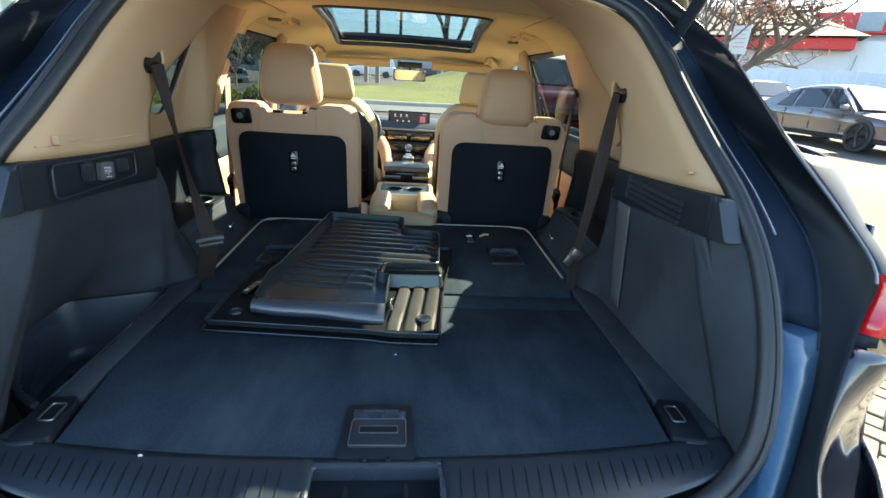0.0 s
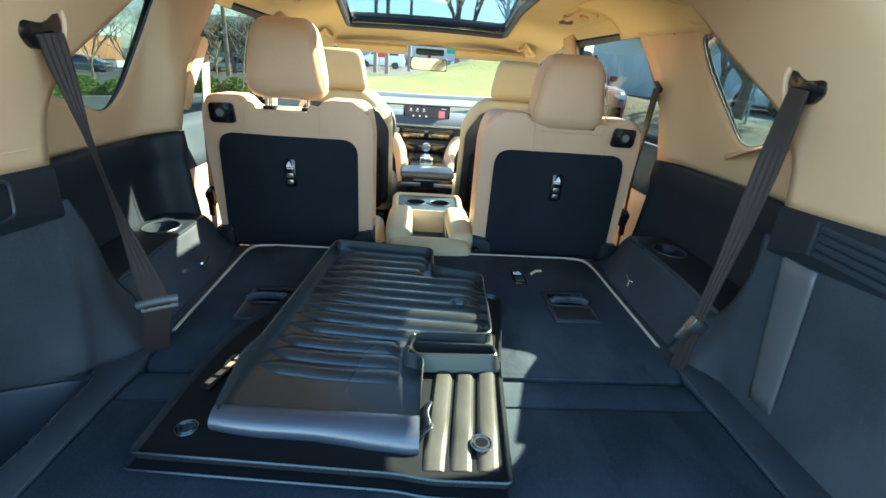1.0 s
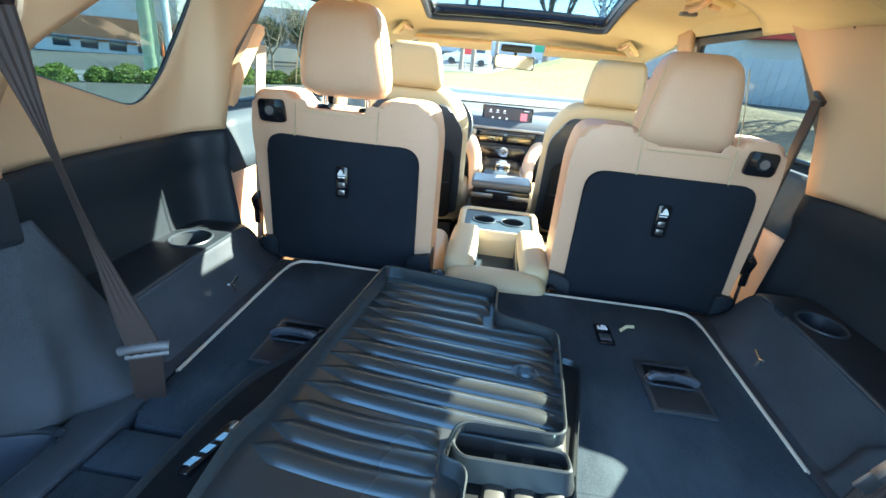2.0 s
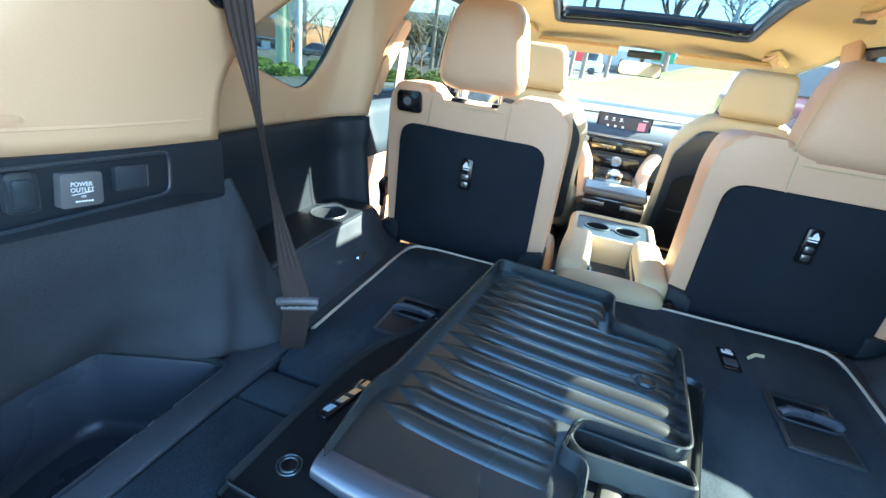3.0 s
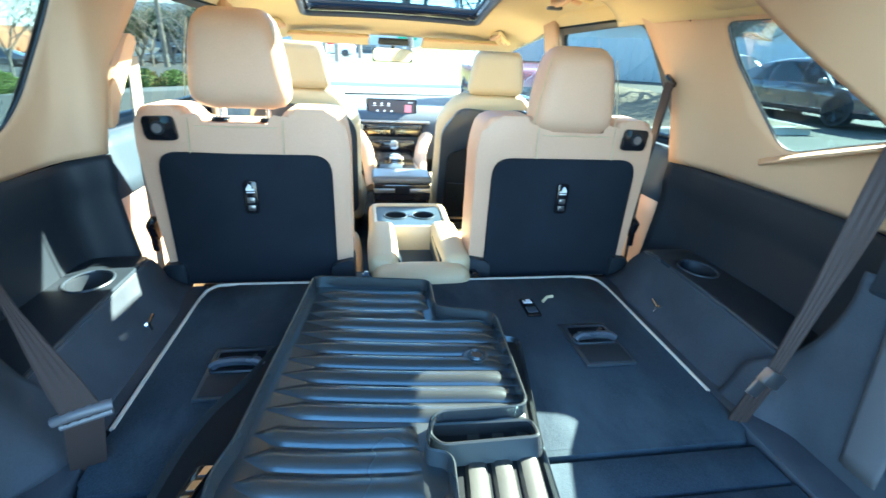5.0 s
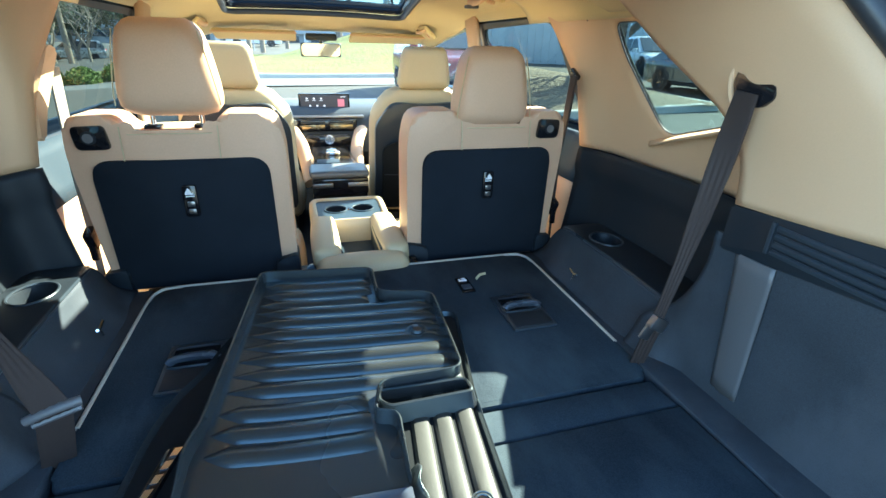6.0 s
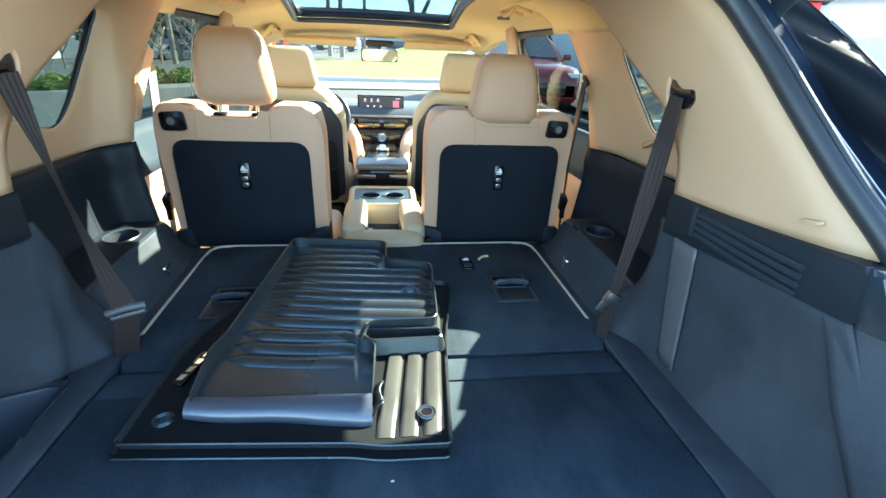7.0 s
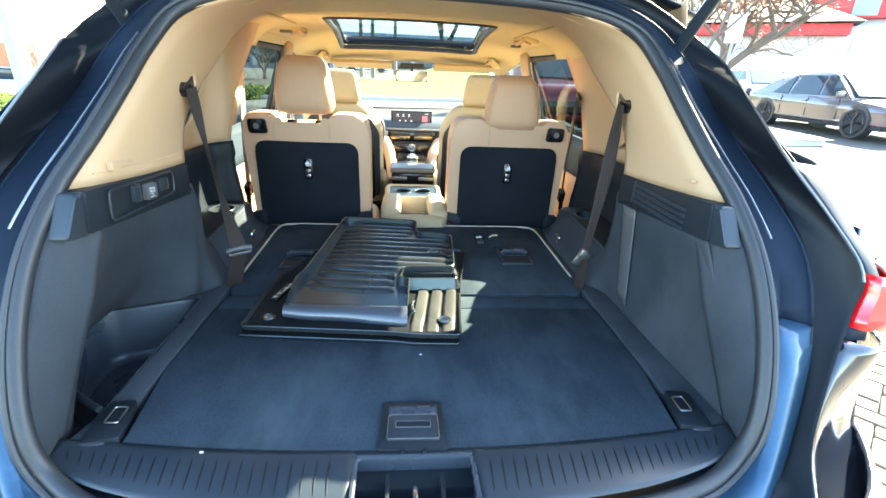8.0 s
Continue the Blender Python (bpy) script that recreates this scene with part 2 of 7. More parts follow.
def tube(bm, pts, r, n=8, loop=False, flat=1.0):
    """A pipe along pts; r one radius or one for each point."""
    P = [Vector(p) for p in pts]
    k = len(P)
    rs = r if isinstance(r, (list, tuple)) else [r] * k
    rings, up = [], None
    for i in range(k):
        t = (P[(i + 1) % k if loop else min(i + 1, k - 1)] - P[(i - 1) % k if loop else max(i - 1, 0)]).normalized()
        if up is None:
            up = t.orthogonal().normalized()
        up = (up - t * up.dot(t)).normalized()
        side = t.cross(up)
        rings.append([P[i] + (up * math.cos(2 * math.pi * j / n) + side * math.sin(2 * math.pi * j / n) * flat) * rs[i] for j in range(n)])
    if loop:
        rings.append(rings[0])
    loft(bm, rings, cap=not loop)
    if loop:
        bmesh.ops.remove_doubles(bm, verts=bm.verts, dist=1e-6)
    return bm


def disc(bm, c, r, h, axis="z", n=24, bevel=0.0):
    """A round slab of radius r and height h centred at c."""
    m = {"z": Matrix(), "x": Matrix.Rotation(radians(90), 4, "Y"), "y": Matrix.Rotation(radians(90), 4, "X")}[axis]
    g = bmesh.ops.create_cone(bm, cap_ends=True, segments=n, radius1=r, radius2=r, depth=h, matrix=Matrix.Translation(c) @ m)["verts"]
    if bevel:
        es = [e for e in {e for v in g for e in v.link_edges} if len(e.link_faces) == 2 and any(len(f.verts) > 4 for f in e.link_faces)]
        bmesh.ops.bevel(bm, geom=es, offset=bevel, segments=2, affect="EDGES")
    return bm


def holed(bm, hole, outer, place, steps=4):
    """A panel between a hole's outline and an outer outline of as many points; place(u, v) gives the point."""
    rings = []
    for s in range(steps + 1):
        t = s / steps
        rings.append([place(h[0] + (o[0] - h[0]) * t, h[1] + (o[1] - h[1]) * t) for h, o in zip(hole, outer)])
    return loft(bm, rings, cap=False)


def around(hole, lo, hi):
    """For each point of a hole, the point of the box lo..hi straight out from the hole's middle."""
    cx, cy = sum(p[0] for p in hole) / len(hole), sum(p[1] for p in hole) / len(hole)
    out = []
    for x, y in hole:
        dx, dy = x - cx, y - cy
        k = min([(hi[0] - cx) / dx if dx > 1e-9 else 9e9, (lo[0] - cx) / dx if dx < -1e-9 else 9e9,
                 (hi[1] - cy) / dy if dy > 1e-9 else 9e9, (lo[1] - cy) / dy if dy < -1e-9 else 9e9])
        out.append((cx + dx * k, cy + dy * k))
    for c in ((lo[0], lo[1]), (lo[0], hi[1]), (hi[0], lo[1]), (hi[0], hi[1])):
        i = min(range(len(out)), key=lambda j: math.dist(out[j], c))
        out[i] = c
    return out


def dense(pts, step):
    """The same outline with points no further apart than step."""
    out = []
    for a, b in zip(pts, pts[1:] + pts[:1]):
        n = max(1, math.ceil(math.dist(a, b) / step))
        out += [(a[0] + (b[0] - a[0]) * k / n, a[1] + (b[1] - a[1]) * k / n) for k in range(n)]
    return out


def B():
    return bmesh.new()


def flat_z(u, v, w):
    return (u, v, w)


def lerp(a, b, t):
    return a + (b - a) * t


FLOOR = 0.82

# ---------------------------------------------------------------- the car's shell
# half of the tailgate opening, from the sill's middle to the roof's middle
OPENING = [(0, 0.030, 0.776), (0.30, 0.042, 0.778), (0.50, 0.073, 0.786), (0.600, 0.112, 0.820), (0.640, 0.135, 0.90), (0.662, 0.195, 1.025),
           (0.663, 0.27, 1.15), (0.648, 0.355, 1.25), (0.618, 0.44, 1.336), (0.588, 0.520, 1.425), (0.562, 0.592, 1.505),
           (0.510, 0.655, 1.583), (0.385, 0.70, 1.628), (0.19, 0.72, 1.644), (0, 0.725, 1.648)]
REVEAL = [(0, -0.06, 0.752), (0.32, -0.06, 0.752), (0.545, -0.03, 0.756), (0.632, 0.045, 0.79), (0.695, 0.105, 0.858), (0.753, 0.187, 1.02),
          (0.773, 0.271, 1.156), (0.773, 0.386, 1.246), (0.767, 0.491, 1.315), (0.749, 0.623, 1.409), (0.694, 0.7, 1.522),
          (0.602, 0.742, 1.614), (0.432, 0.755, 1.672), (0.2, 0.735, 1.69), (0, 0.74, 1.695)]
RIM = [(0, -0.16, 0.745), (0.36, -0.155, 0.745), (0.58, -0.10, 0.75), (0.672, -0.005, 0.785), (0.712, 0.085, 0.86), (0.765, 0.148, 0.97),
       (0.822, 0.203, 1.075), (0.852, 0.235, 1.150), (0.850, 0.334, 1.228), (0.826, 0.455, 1.325), (0.815, 0.60, 1.435),
       (0.795, 0.76, 1.55), (0.58, 0.85, 1.695), (0.27, 0.84, 1.726), (0, 0.82, 1.735)]


def drawn_in(pts, k, tops):
    """The upper pillars' faces turned more squarely to the rear."""
    eye = Vector((0.0, -0.45, 1.43))
    return [tuple(eye.lerp(Vector(p), 1 - k * max(0.0, min(1.0, (p[2] - 1.10) / 0.25)))) for p in pts[:11]] + \
           [tuple(eye.lerp(Vector(p), 1 - k * f)) for p, f in zip(pts[11:], tops)]


REVEAL, RIM = drawn_in(REVEAL, 0.06, (0.9, 0.5, 0.2, 0.1)), drawn_in(RIM, 0.10, (0.95, 0.95, 0.85, 0.8))


def half_loop(pts, n=5):
    return smooth_path(pts, n)


def whole_loop(pts, n=5):
    right = smooth_path(pts, n)
    return right + [Vector((-p.x, p.y, p.z)) for p in right[-2:0:-1]]


car = thing("suv", (0, 1.9, 0.0), "dark navy family suv standing with its tailgate raised, cargo space open", "car")

bm = B()
tube(bm, whole_loop(OPENING), 0.0155, 10, loop=True)
seal = part("weather_seal", bm, SEAL, car, "black ribbed rubber weather seal")
bm = B()
tube(bm, [p + Vector((0.0, -0.017, 0.0)) + (Vector((p.x, 0, p.z - 1.2)).normalized() * 0.009) for p in whole_loop(OPENING)], 0.006, 8, loop=True)
part("seal_lip", bm, SEAL, seal)

# painted channel between seal and rim, then the black reveal
bm = B()
o, rv, rm = whole_loop(OPENING), whole_loop(REVEAL), whole_loop(RIM)
out = [a + (b - a) * 0.12 for a, b in zip(o, rv)]
back = [a + (b - a) * 0.6 + Vector((0, 0.03, 0)) for a, b in zip(o, rv)]
high = [k for k in range(len(o)) if o[k].z > 1.035]
low_right = [k for k in range(len(o)) if o[k].z <= 1.07 and o[k].x > 0.45]
low_left = [k for k in range(len(o)) if o[k].z <= 1.07 and o[k].x < -0.45]
loft(bm, [[ring[k] for k in high] for ring in (out, back, rv)], cap=False, closed=False)
solid(part("painted_channel", bm, CHANNEL_PAINT, car, "dark navy painted channel round the opening", sharp=60), 0.004)
# unseen skirt added behind the channel to stop sunlight leaking in
bm = B()
loft(bm, [[rv[k] for k in high], [rv[k] + Vector((0, 0.13, 0.012)) for k in high]], cap=False, closed=False)
solid(part("light_baffle", bm, CHANNEL_PAINT, car, sharp=60), 0.004)
# shoulders beside the sill, coloured as lit blue rather than body navy
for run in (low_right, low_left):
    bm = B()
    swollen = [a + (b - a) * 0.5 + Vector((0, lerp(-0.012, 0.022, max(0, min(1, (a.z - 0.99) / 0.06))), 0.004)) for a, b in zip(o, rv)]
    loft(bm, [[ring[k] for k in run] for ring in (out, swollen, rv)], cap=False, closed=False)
    solid(part("bumper_shoulder", bm, LIT_SHOULDER_PAINT, car, "glossy navy shoulder beside the sill, its blue light put into the paint colour", sharp=60), 0.004)
bm = B()
loft(bm, [[ring[k] for k in range(-12, 13)] for ring in (out, back, rv)], cap=False, closed=False)
solid(part("sill_channel", bm, CHANNEL_PAINT, car, sharp=60), 0.004)
for s in (1, -1):
    stop = Vector((s * 0.622, 0.080, 0.786))
    face = Vector((s * 0.15, -0.8, 0.6)).normalized()
    bm = B()
    tube(bm, [stop - face * 0.05, stop - face * 0.004], [0.018, 0.020], 16)
    buffer = part("bump_stop", bm, SEAL, car, "round rubber buffer with a worn pale face")
    bm = B()
    tube(bm, [stop - face * 0.006, stop], [0.016, 0.0135], 16)
    part("buffer_face", bm, GREY_PLASTIC, buffer)
for s in (1, -1):
    bm = B()
    a, b = half_loop(REVEAL)[12:], half_loop(RIM)[12:]
    rings = []
    for t, sag in ((0, 0), (0.06, 0.012), (0.3, 0.024), (0.7, 0.016), (0.94, 0.0), (1, -0.006)):
        rings.append([Vector((s * (p.x + (q.x - p.x) * t), p.y + (q.y - p.y) * t + sag, p.z + (q.z - p.z) * t)) for p, q in zip(a, b)])
    loft(bm, rings, cap=False, closed=False)
    solid(part("pillar_reveal", bm, PAINT_BLACK, car, "gloss black reveal of the rear pillar", sharp=50), 0.004)
    # bright bead where the reveal meets the side glass
    bm = B()
    tube(bm, [Vector((s * p.x, p.y - 0.004, p.z)) for p in half_loop(RIM)[34:56]], 0.0028, 6)
    part("bright_bead", bm, DULL_METAL, car, "bright metal bead")
    bm = B()
    tube(bm, [Vector((s * (p.x + 0.0), p.y - 0.012, p.z)) for p in [lerp(x, y, 0.36) for x, y in zip(half_loop(OPENING), half_loop(REVEAL))][32:52]], 0.0022, 6)
    part("channel_edge", bm, DULL_METAL, car)

# outer skin, side by side
for s in (1, -1):
    def skin(u, v, s=s):
        y = lerp(0.30, 4.9, u)
        z = lerp(0.32, 1.22, v)
        bow = 0.90 + 0.07 * math.sin(math.pi * min(1, v * 1.15)) ** 0.8
        taper = 1 - 0.10 * max(0, (0.6 - y) / 0.6) ** 2 - 0.12 * max(0, (y - 3.9)) ** 2
        return (s * bow * taper, y - (0.32 - 0.3 * v) * max(0, 1 - u * 6) * 0.6, z)
    bm = B()
    sheet(bm, skin, 24, 10)
    solid(part("side_panel", bm, PAINT, car), 0.01)
    # rear corner with the lamp
    bm = B()
    rings = []
    for z, x0, y0, x1, y1 in ((0.34, 0.55, -0.10, 0.88, 0.30), (0.45, 0.60, -0.20, 0.95, 0.30), (0.60, 0.62, -0.24, 0.97, 0.30), (0.72, 0.62, -0.22, 0.97, 0.30),
                              (0.752, 0.60, -0.18, 0.99, 0.30), (0.80, 0.66, -0.02, 1.02, 0.33)):
        rings.append([(s * lerp(x0, x1, t) + s * 0.03 * math.sin(math.pi * t), lerp(y0, y1, t ** 1.7), z) for t in [k / 10 for k in range(11)]])
    loft(bm, rings, cap=False, closed=False)
    solid(part("bumper_corner", bm, BUMPER_PAINT, car, "glossy navy bumper corner"), 0.01)

    def corner(p, t, out=0.0, s=s):
        wide = 0.955 - 0.16 * max(0, p.z - 1.12) + 0.04 * max(0, min(1, (0.98 - p.z) / 0.12)) - 0.10 * max(0, 0.86 - p.z)
        k = math.sin(t * math.pi / 2)
        return Vector((s * (lerp(p.x, wide, k) + out), p.y + 0.24 * (1 - math.cos(t * math.pi / 2)) - 0.02 * math.sin(math.pi * t) - out, p.z - 0.012 * math.sin(math.pi * t)))
    bm = B()
    upper_rim, lower_rim = [p for p in half_loop(RIM)[10:46] if p.z > 1.02], [p for p in half_loop(RIM)[10:46] if p.z < 1.05]
    lower_rim = [lower_rim[0] + Vector((0, 0, -d)) for d in (0.35, 0.18)] + lower_rim
    loft(bm, [[corner(p, t) for p in upper_rim] for t in (0, 0.08, 0.25, 0.45, 0.65, 0.85, 1)], cap=False, closed=False)
    solid(part("quarter_skin", bm, CHANNEL_PAINT, car, "navy rear corner", sharp=60), 0.004)
    bm = B()
    # below the lamp the bumper's side stands upright
    loft(bm, [[corner(p, t, 0.001) + Vector((s * 0.05 * t * min(1, max(0, 1.04 - p.z) / 0.05), 0.62 * (0.99 - max(0.74, p.z)) * min(1, t / 0.25), 0)) for p in lower_rim]
              for t in (0, 0.05, 0.1, 0.17, 0.25, 0.35, 0.45, 0.65, 0.85, 1)], cap=False, closed=False)
    solid(part("bumper_side", bm, BUMPER_PAINT, car, "glossy navy side of the bumper", sharp=60), 0.004)
    bm = B()
    band = [p for p in half_loop(RIM)[10:46] if 1.035 < p.z < 1.165]
    loft(bm, [[corner(p, t, o) for p in band] for t, o in ((0.03, 0.0), (0.06, 0.014), (0.3, 0.018), (0.6, 0.018), (0.97, 0.014), (1, 0))], cap=False, closed=False)
    solid(part("tail_lamp", bm, RED_LENS, car, "red glossy tail lamp"), 0.003)
QUARTER = {1: [(1.395, 1.542), (1.350, 1.458), (1.260, 1.357), (1.172, 1.262), (0.915, 1.337), (0.880, 1.395), (0.925, 1.510), (1.16, 1.538)],
           -1: [(1.428, 1.547), (1.378, 1.447), (1.296, 1.306), (1.225, 1.243), (0.955, 1.330), (0.925, 1.385), (1.02, 1.50), (1.20, 1.537)]}


def quarter_hole(s):
    return dense(rounded(QUARTER[s], [0.035, 0.04, 0.04, 0.05, 0.04, 0.05, 0.08, 0.08], 5), 0.02)


def outer_hole(s):
    """The opening in the outer skin behind the trim's window."""
    return [(1.18 + (u - 1.18) * 1.10, 1.40 + (v - 1.40) * 1.16) for u, v in quarter_hole(s)]


for s in (1, -1):
    hole = outer_hole(s)

    def upper(u, v, s=s):
        rear = 0.235 + 1.31 * (v - 1.15)
        y = lerp(rear, 1.0, (u - 0.35) / 0.65) if u < 1.0 else u
        near = max(0.0, min(1.0, (y - 0.45) / 0.40))
        return (s * lerp(0.872 - 0.21 * (v - 1.2), 0.826 - 0.20 * (v - 1.25), near) - s * 0.10 * max(0, v - 1.56), y, v)
    bm = B()
    holed(bm, hole, around(hole, (0.35, 1.17), (1.60, 1.70)), upper, 4)
    solid(part("upper_quarter", bm, CHANNEL_PAINT, car, "navy upper rear quarter round the small window", 60), 0.003, 0)
bm = B()
sheet(bm, lambda u, v: (lerp(-0.66, 0.66, u), -0.20 - 0.05 * math.cos((u - 0.5) * 2.4) * math.sin(v * 3), lerp(0.36, 0.745, v)), 20, 8)
solid(part("rear_bumper", bm, PAINT, car), 0.01)
bm = B()
sheet(bm, lambda u, v: (lerp(-0.66, 0.66, u), lerp(-0.20, -0.05, v), 0.748 + 0.004 * v), 12, 2)
solid(part("bumper_top", bm, DARK_PLASTIC, car), 0.01)
# roof skin with the glass roof's opening
SUN_HOLE = rounded([(-0.36, 1.620), (0.36, 1.620), (0.450, 2.93), (-0.450, 2.93)], 0.07, 6)
SKIN_HOLE = dense(rounded([(-0.45, 1.630), (0.45, 1.630), (0.510, 2.96), (-0.510, 2.96)], 0.04, 6), 0.03)
SUN_HOLE = dense(SUN_HOLE, 0.03)


def roof_z(x, y):
    """Height of the headliner."""
    crown = 1.668 - 0.075 * max(0, (y - 2.25) / 0.75) ** 1.25 * (1 if y > 2.25 else 0) - 0.018 * max(0, (1.6 - y) / 0.9) ** 1.5 * (1 if y < 1.6 else 0)
    return crown - 0.012 * (abs(x) / 0.5) ** 2 - 0.055 * max(0, (abs(x) - 0.45) / 0.29) ** 1.8


bm = B()
holed(bm, SKIN_HOLE, around(SKIN_HOLE, (-0.76, 1.40), (0.76, 3.44)), lambda u, v: (u, v, roof_z(u, v) + 0.075), 6)
sheet(bm, lambda u, v: (lerp(-0.76, 0.76, u), lerp(0.80, 1.40, v), roof_z(lerp(-0.76, 0.76, u), lerp(0.80, 1.40, v)) + 0.075), 24, 12)
solid(part("roof", bm, PAINT, car), 0.006)
bm = B()
prism(bm, dense(rounded([(-0.47, 1.590), (0.47, 1.590), (0.53, 3.0), (-0.53, 3.0)], 0.08, 6), 0.05), lambda u, v, w: (u, v, roof_z(0, v) + 0.062 + w), 0, 0.005)
pane = part("roof_glass", bm, ROOF_PANE, car, "clear glass roof pane")
pane.visible_shadow = False
# raised tailgate, above and behind the opening
hatch = thing("tailgate", (0, 0.74, 1.72), "raised navy tailgate with a tinted rear window", "tailgate")
HINGE = Matrix.Translation((0, 0.78, 1.735)) @ Matrix.Rotation(radians(-26), 4, "X")
gate_hole = rounded([(-0.55, -0.16), (0.55, -0.16), (0.60, -0.62), (-0.60, -0.62)], 0.05)
# shell drawn wider than such a gate is, to keep sun off sill and pillars
bm = B()
holed(bm, gate_hole, around(gate_hole, (-0.94, -1.25), (0.94, -0.02)), lambda u, v: HINGE @ Vector((u, v, 0.04 + 0.05 * (1 - (u / 0.8) ** 2))), 3)
solid(part("gate_shell", bm, PAINT, hatch), 0.03)
bm = B()
prism(bm, gate_hole, lambda u, v, w: HINGE @ Vector((u, v, 0.03 + 0.05 * (1 - (u / 0.8) ** 2) + w)), 0, 0.005)
part("rear_window", bm, PRIVACY_PANE, hatch).visible_shadow = False
for s in (1, -1):
    strut = thing("gas_strut", (s * 0.636, 0.700, 1.518), "black gas strut holding the tailgate open", "strut", "tailgate struts")
    a, b = Vector((s * 0.636, 0.700, 1.518)), HINGE @ Vector((s * 0.62, -0.82, 0.0))
    bm = B()
    tube(bm, [a, lerp(a, b, 0.55)], 0.014, 12)
    part("cylinder", bm, SMOOTH_PLASTIC, strut)
    bm = B()
    tube(bm, [lerp(a, b, 0.54), b], 0.007, 8)
    part("rod", bm, DULL_METAL, strut)
    bm = B()
    box(bm, a + Vector((s * 0.004, -0.006, -0.012)), (0.055, 0.03, 0.055), 0.010)
    disc(bm, a + Vector((-s * 0.016, 0, 0)), 0.013, 0.016, "x", 14, 0.003)
    part("ball_mount", bm, GLOSS_BLACK, strut)

# ---------------------------------------------------------------- headliner and roof fittings
bm = B()
holed(bm, SUN_HOLE, around(SUN_HOLE, (-0.75, 1.40), (0.75, 3.44)), lambda u, v: (u, v, roof_z(u, v)), 10)


def rear_liner(u, v):
    y = lerp(0.74, 1.41, v)
    half = lerp(0.46, 0.75, min(1, (y - 0.74) / 0.41) ** 0.6)
    x = lerp(-half, half, u)
    return (x, y, roof_z(x, y) - 0.012 * max(0, (0.95 - y) / 0.25) ** 2 - 0.05 * max(0, (abs(x) - 0.28) / 0.18) * max(0, (0.82 - y) / 0.08))


sheet(bm, rear_liner, 36, 24)
liner = tagged(part("ceiling", bm, HEADLINER, None, "", 50), "beige cloth headliner with an opening for the glass roof", "headliner", kind="structure")
solid(liner, 0.02, 1.0)
sunroof = thing("sunroof_frame", (0, 2.3, 1.64), "black rubber frame round the glass roof opening", "sunroof", kind="structure")
loop = [Vector((u, v, 0)) for u, v in SUN_HOLE]
for name, grow, dz, rad, mat in (("inner_trim", 0.0, -0.004, 0.014, SEAL), ("upper_trim", -0.012, 0.026, 0.016, GLOSS_BLACK), ("guide_rail", -0.004, 0.050, 0.014, SEAL)):
    bm = B()
    tube(bm, [Vector((p.x * (1 + grow / 0.45), 2.29 + (p.y - 2.29) * (1 + grow / 0.62), roof_z(p.x, p.y) + dz + 0.010)) for p in loop], rad, 8, loop=True)
    part(name, bm, mat, sunroof)
for s in (1, -1):
    for y, z, nm in ((1.98 if s > 0 else 2.10, 1.612, "coat_hook"), (2.98, 1.535, "grab_handle")):
        x = s * (0.575 if y < 2.5 else 0.60)
        h = thing("grab_handle", (x, y, z), "beige moulded grab handle with a coat hook under the headliner", "handle", "roof handles")
        zc = roof_z(x, y) - 0.004 if y < 2.5 else z
        tip = Matrix.Rotation(s * (0.30 if y < 2.5 else 0.75), 4, "Y")
        bm = B()
        box(bm, (x, y, zc), (0.090, 0.190, 0.022), 0.010, 3, tip)
        part("base", bm, HEADLINER, h)
        bm = B()
        run = [Vector((-s * 0.030, d, e)) for d, e in ((-0.088, -0.004), (-0.070, -0.020), (-0.030, -0.027), (0.030, -0.027), (0.070, -0.020), (0.088, -0.004))]
        tube(bm, [tip @ p + Vector((x, y, zc)) for p in smooth_path(run, 4)], 0.013, 12, flat=0.7)
        part("grip", bm, BEIGE_PLASTIC, h)
        bm = B()
        box(bm, (x, y - 0.055, zc - 0.016), (0.030, 0.024, 0.016), 0.006, 3, tip)
        part("hook", bm, BEIGE_PLASTIC, h)
    bm = B()
    box(bm, (s * 0.535, 1.72 + 0.3 * (s > 0), 1.607), (0.05, 0.03, 0.012), 0.004)
    tagged(part("reading_lamp", bm, GREY_PLASTIC), "small pale reading lamp set into the headliner", "lamp", "reading lamps")


# ---------------------------------------------------------------- cargo floor and sill
def sill_front(x):
    return 0.153 + 0.036 * (abs(x) / 0.533) ** 2.2


def floor_plate(name, pts, z0, z1, mat, label, category="floor panel", r=0.006):
    bm = B()
    prism(bm, pts, flat_z, z0, z1, r)
    return tagged(part(name, bm, mat), label, category, kind="structure")


xs = [lerp(-0.553, 0.553, k / 24) for k in range(25)]
xs[0], xs[-1] = -0.536, 0.536
outline = [(x, sill_front(x) + 0.004) for x in xs] + [(0.558, 0.40), (0.557, 0.700), (-0.557, 0.700), (-0.558, 0.40)]
floor = floor_plate("floor", outline, 0.79, FLOOR, CARPET, "dark navy-black carpeted cargo floor panel, faintly scuffed", r=0.005)
flap = floor_plate("floor_flap", [(-0.556, 0.706), (0.556, 0.706), (0.553, 0.784), (-0.553, 0.784)], 0.79, FLOOR - 0.002, CARPET, "narrow carpeted flap bridging floor and folded seats", r=0.008)
bm = B()
box(bm, (0.02, 0.325, 0.755), (1.24, 0.45, 0.06), 0.0)
box(bm, (0.1375, 1.075, 0.755), (1.475, 1.05, 0.06), 0.0)
tagged(part("floor_base", bm, DARK_PLASTIC), "dark base under the cargo floor", "floor", kind="structure")
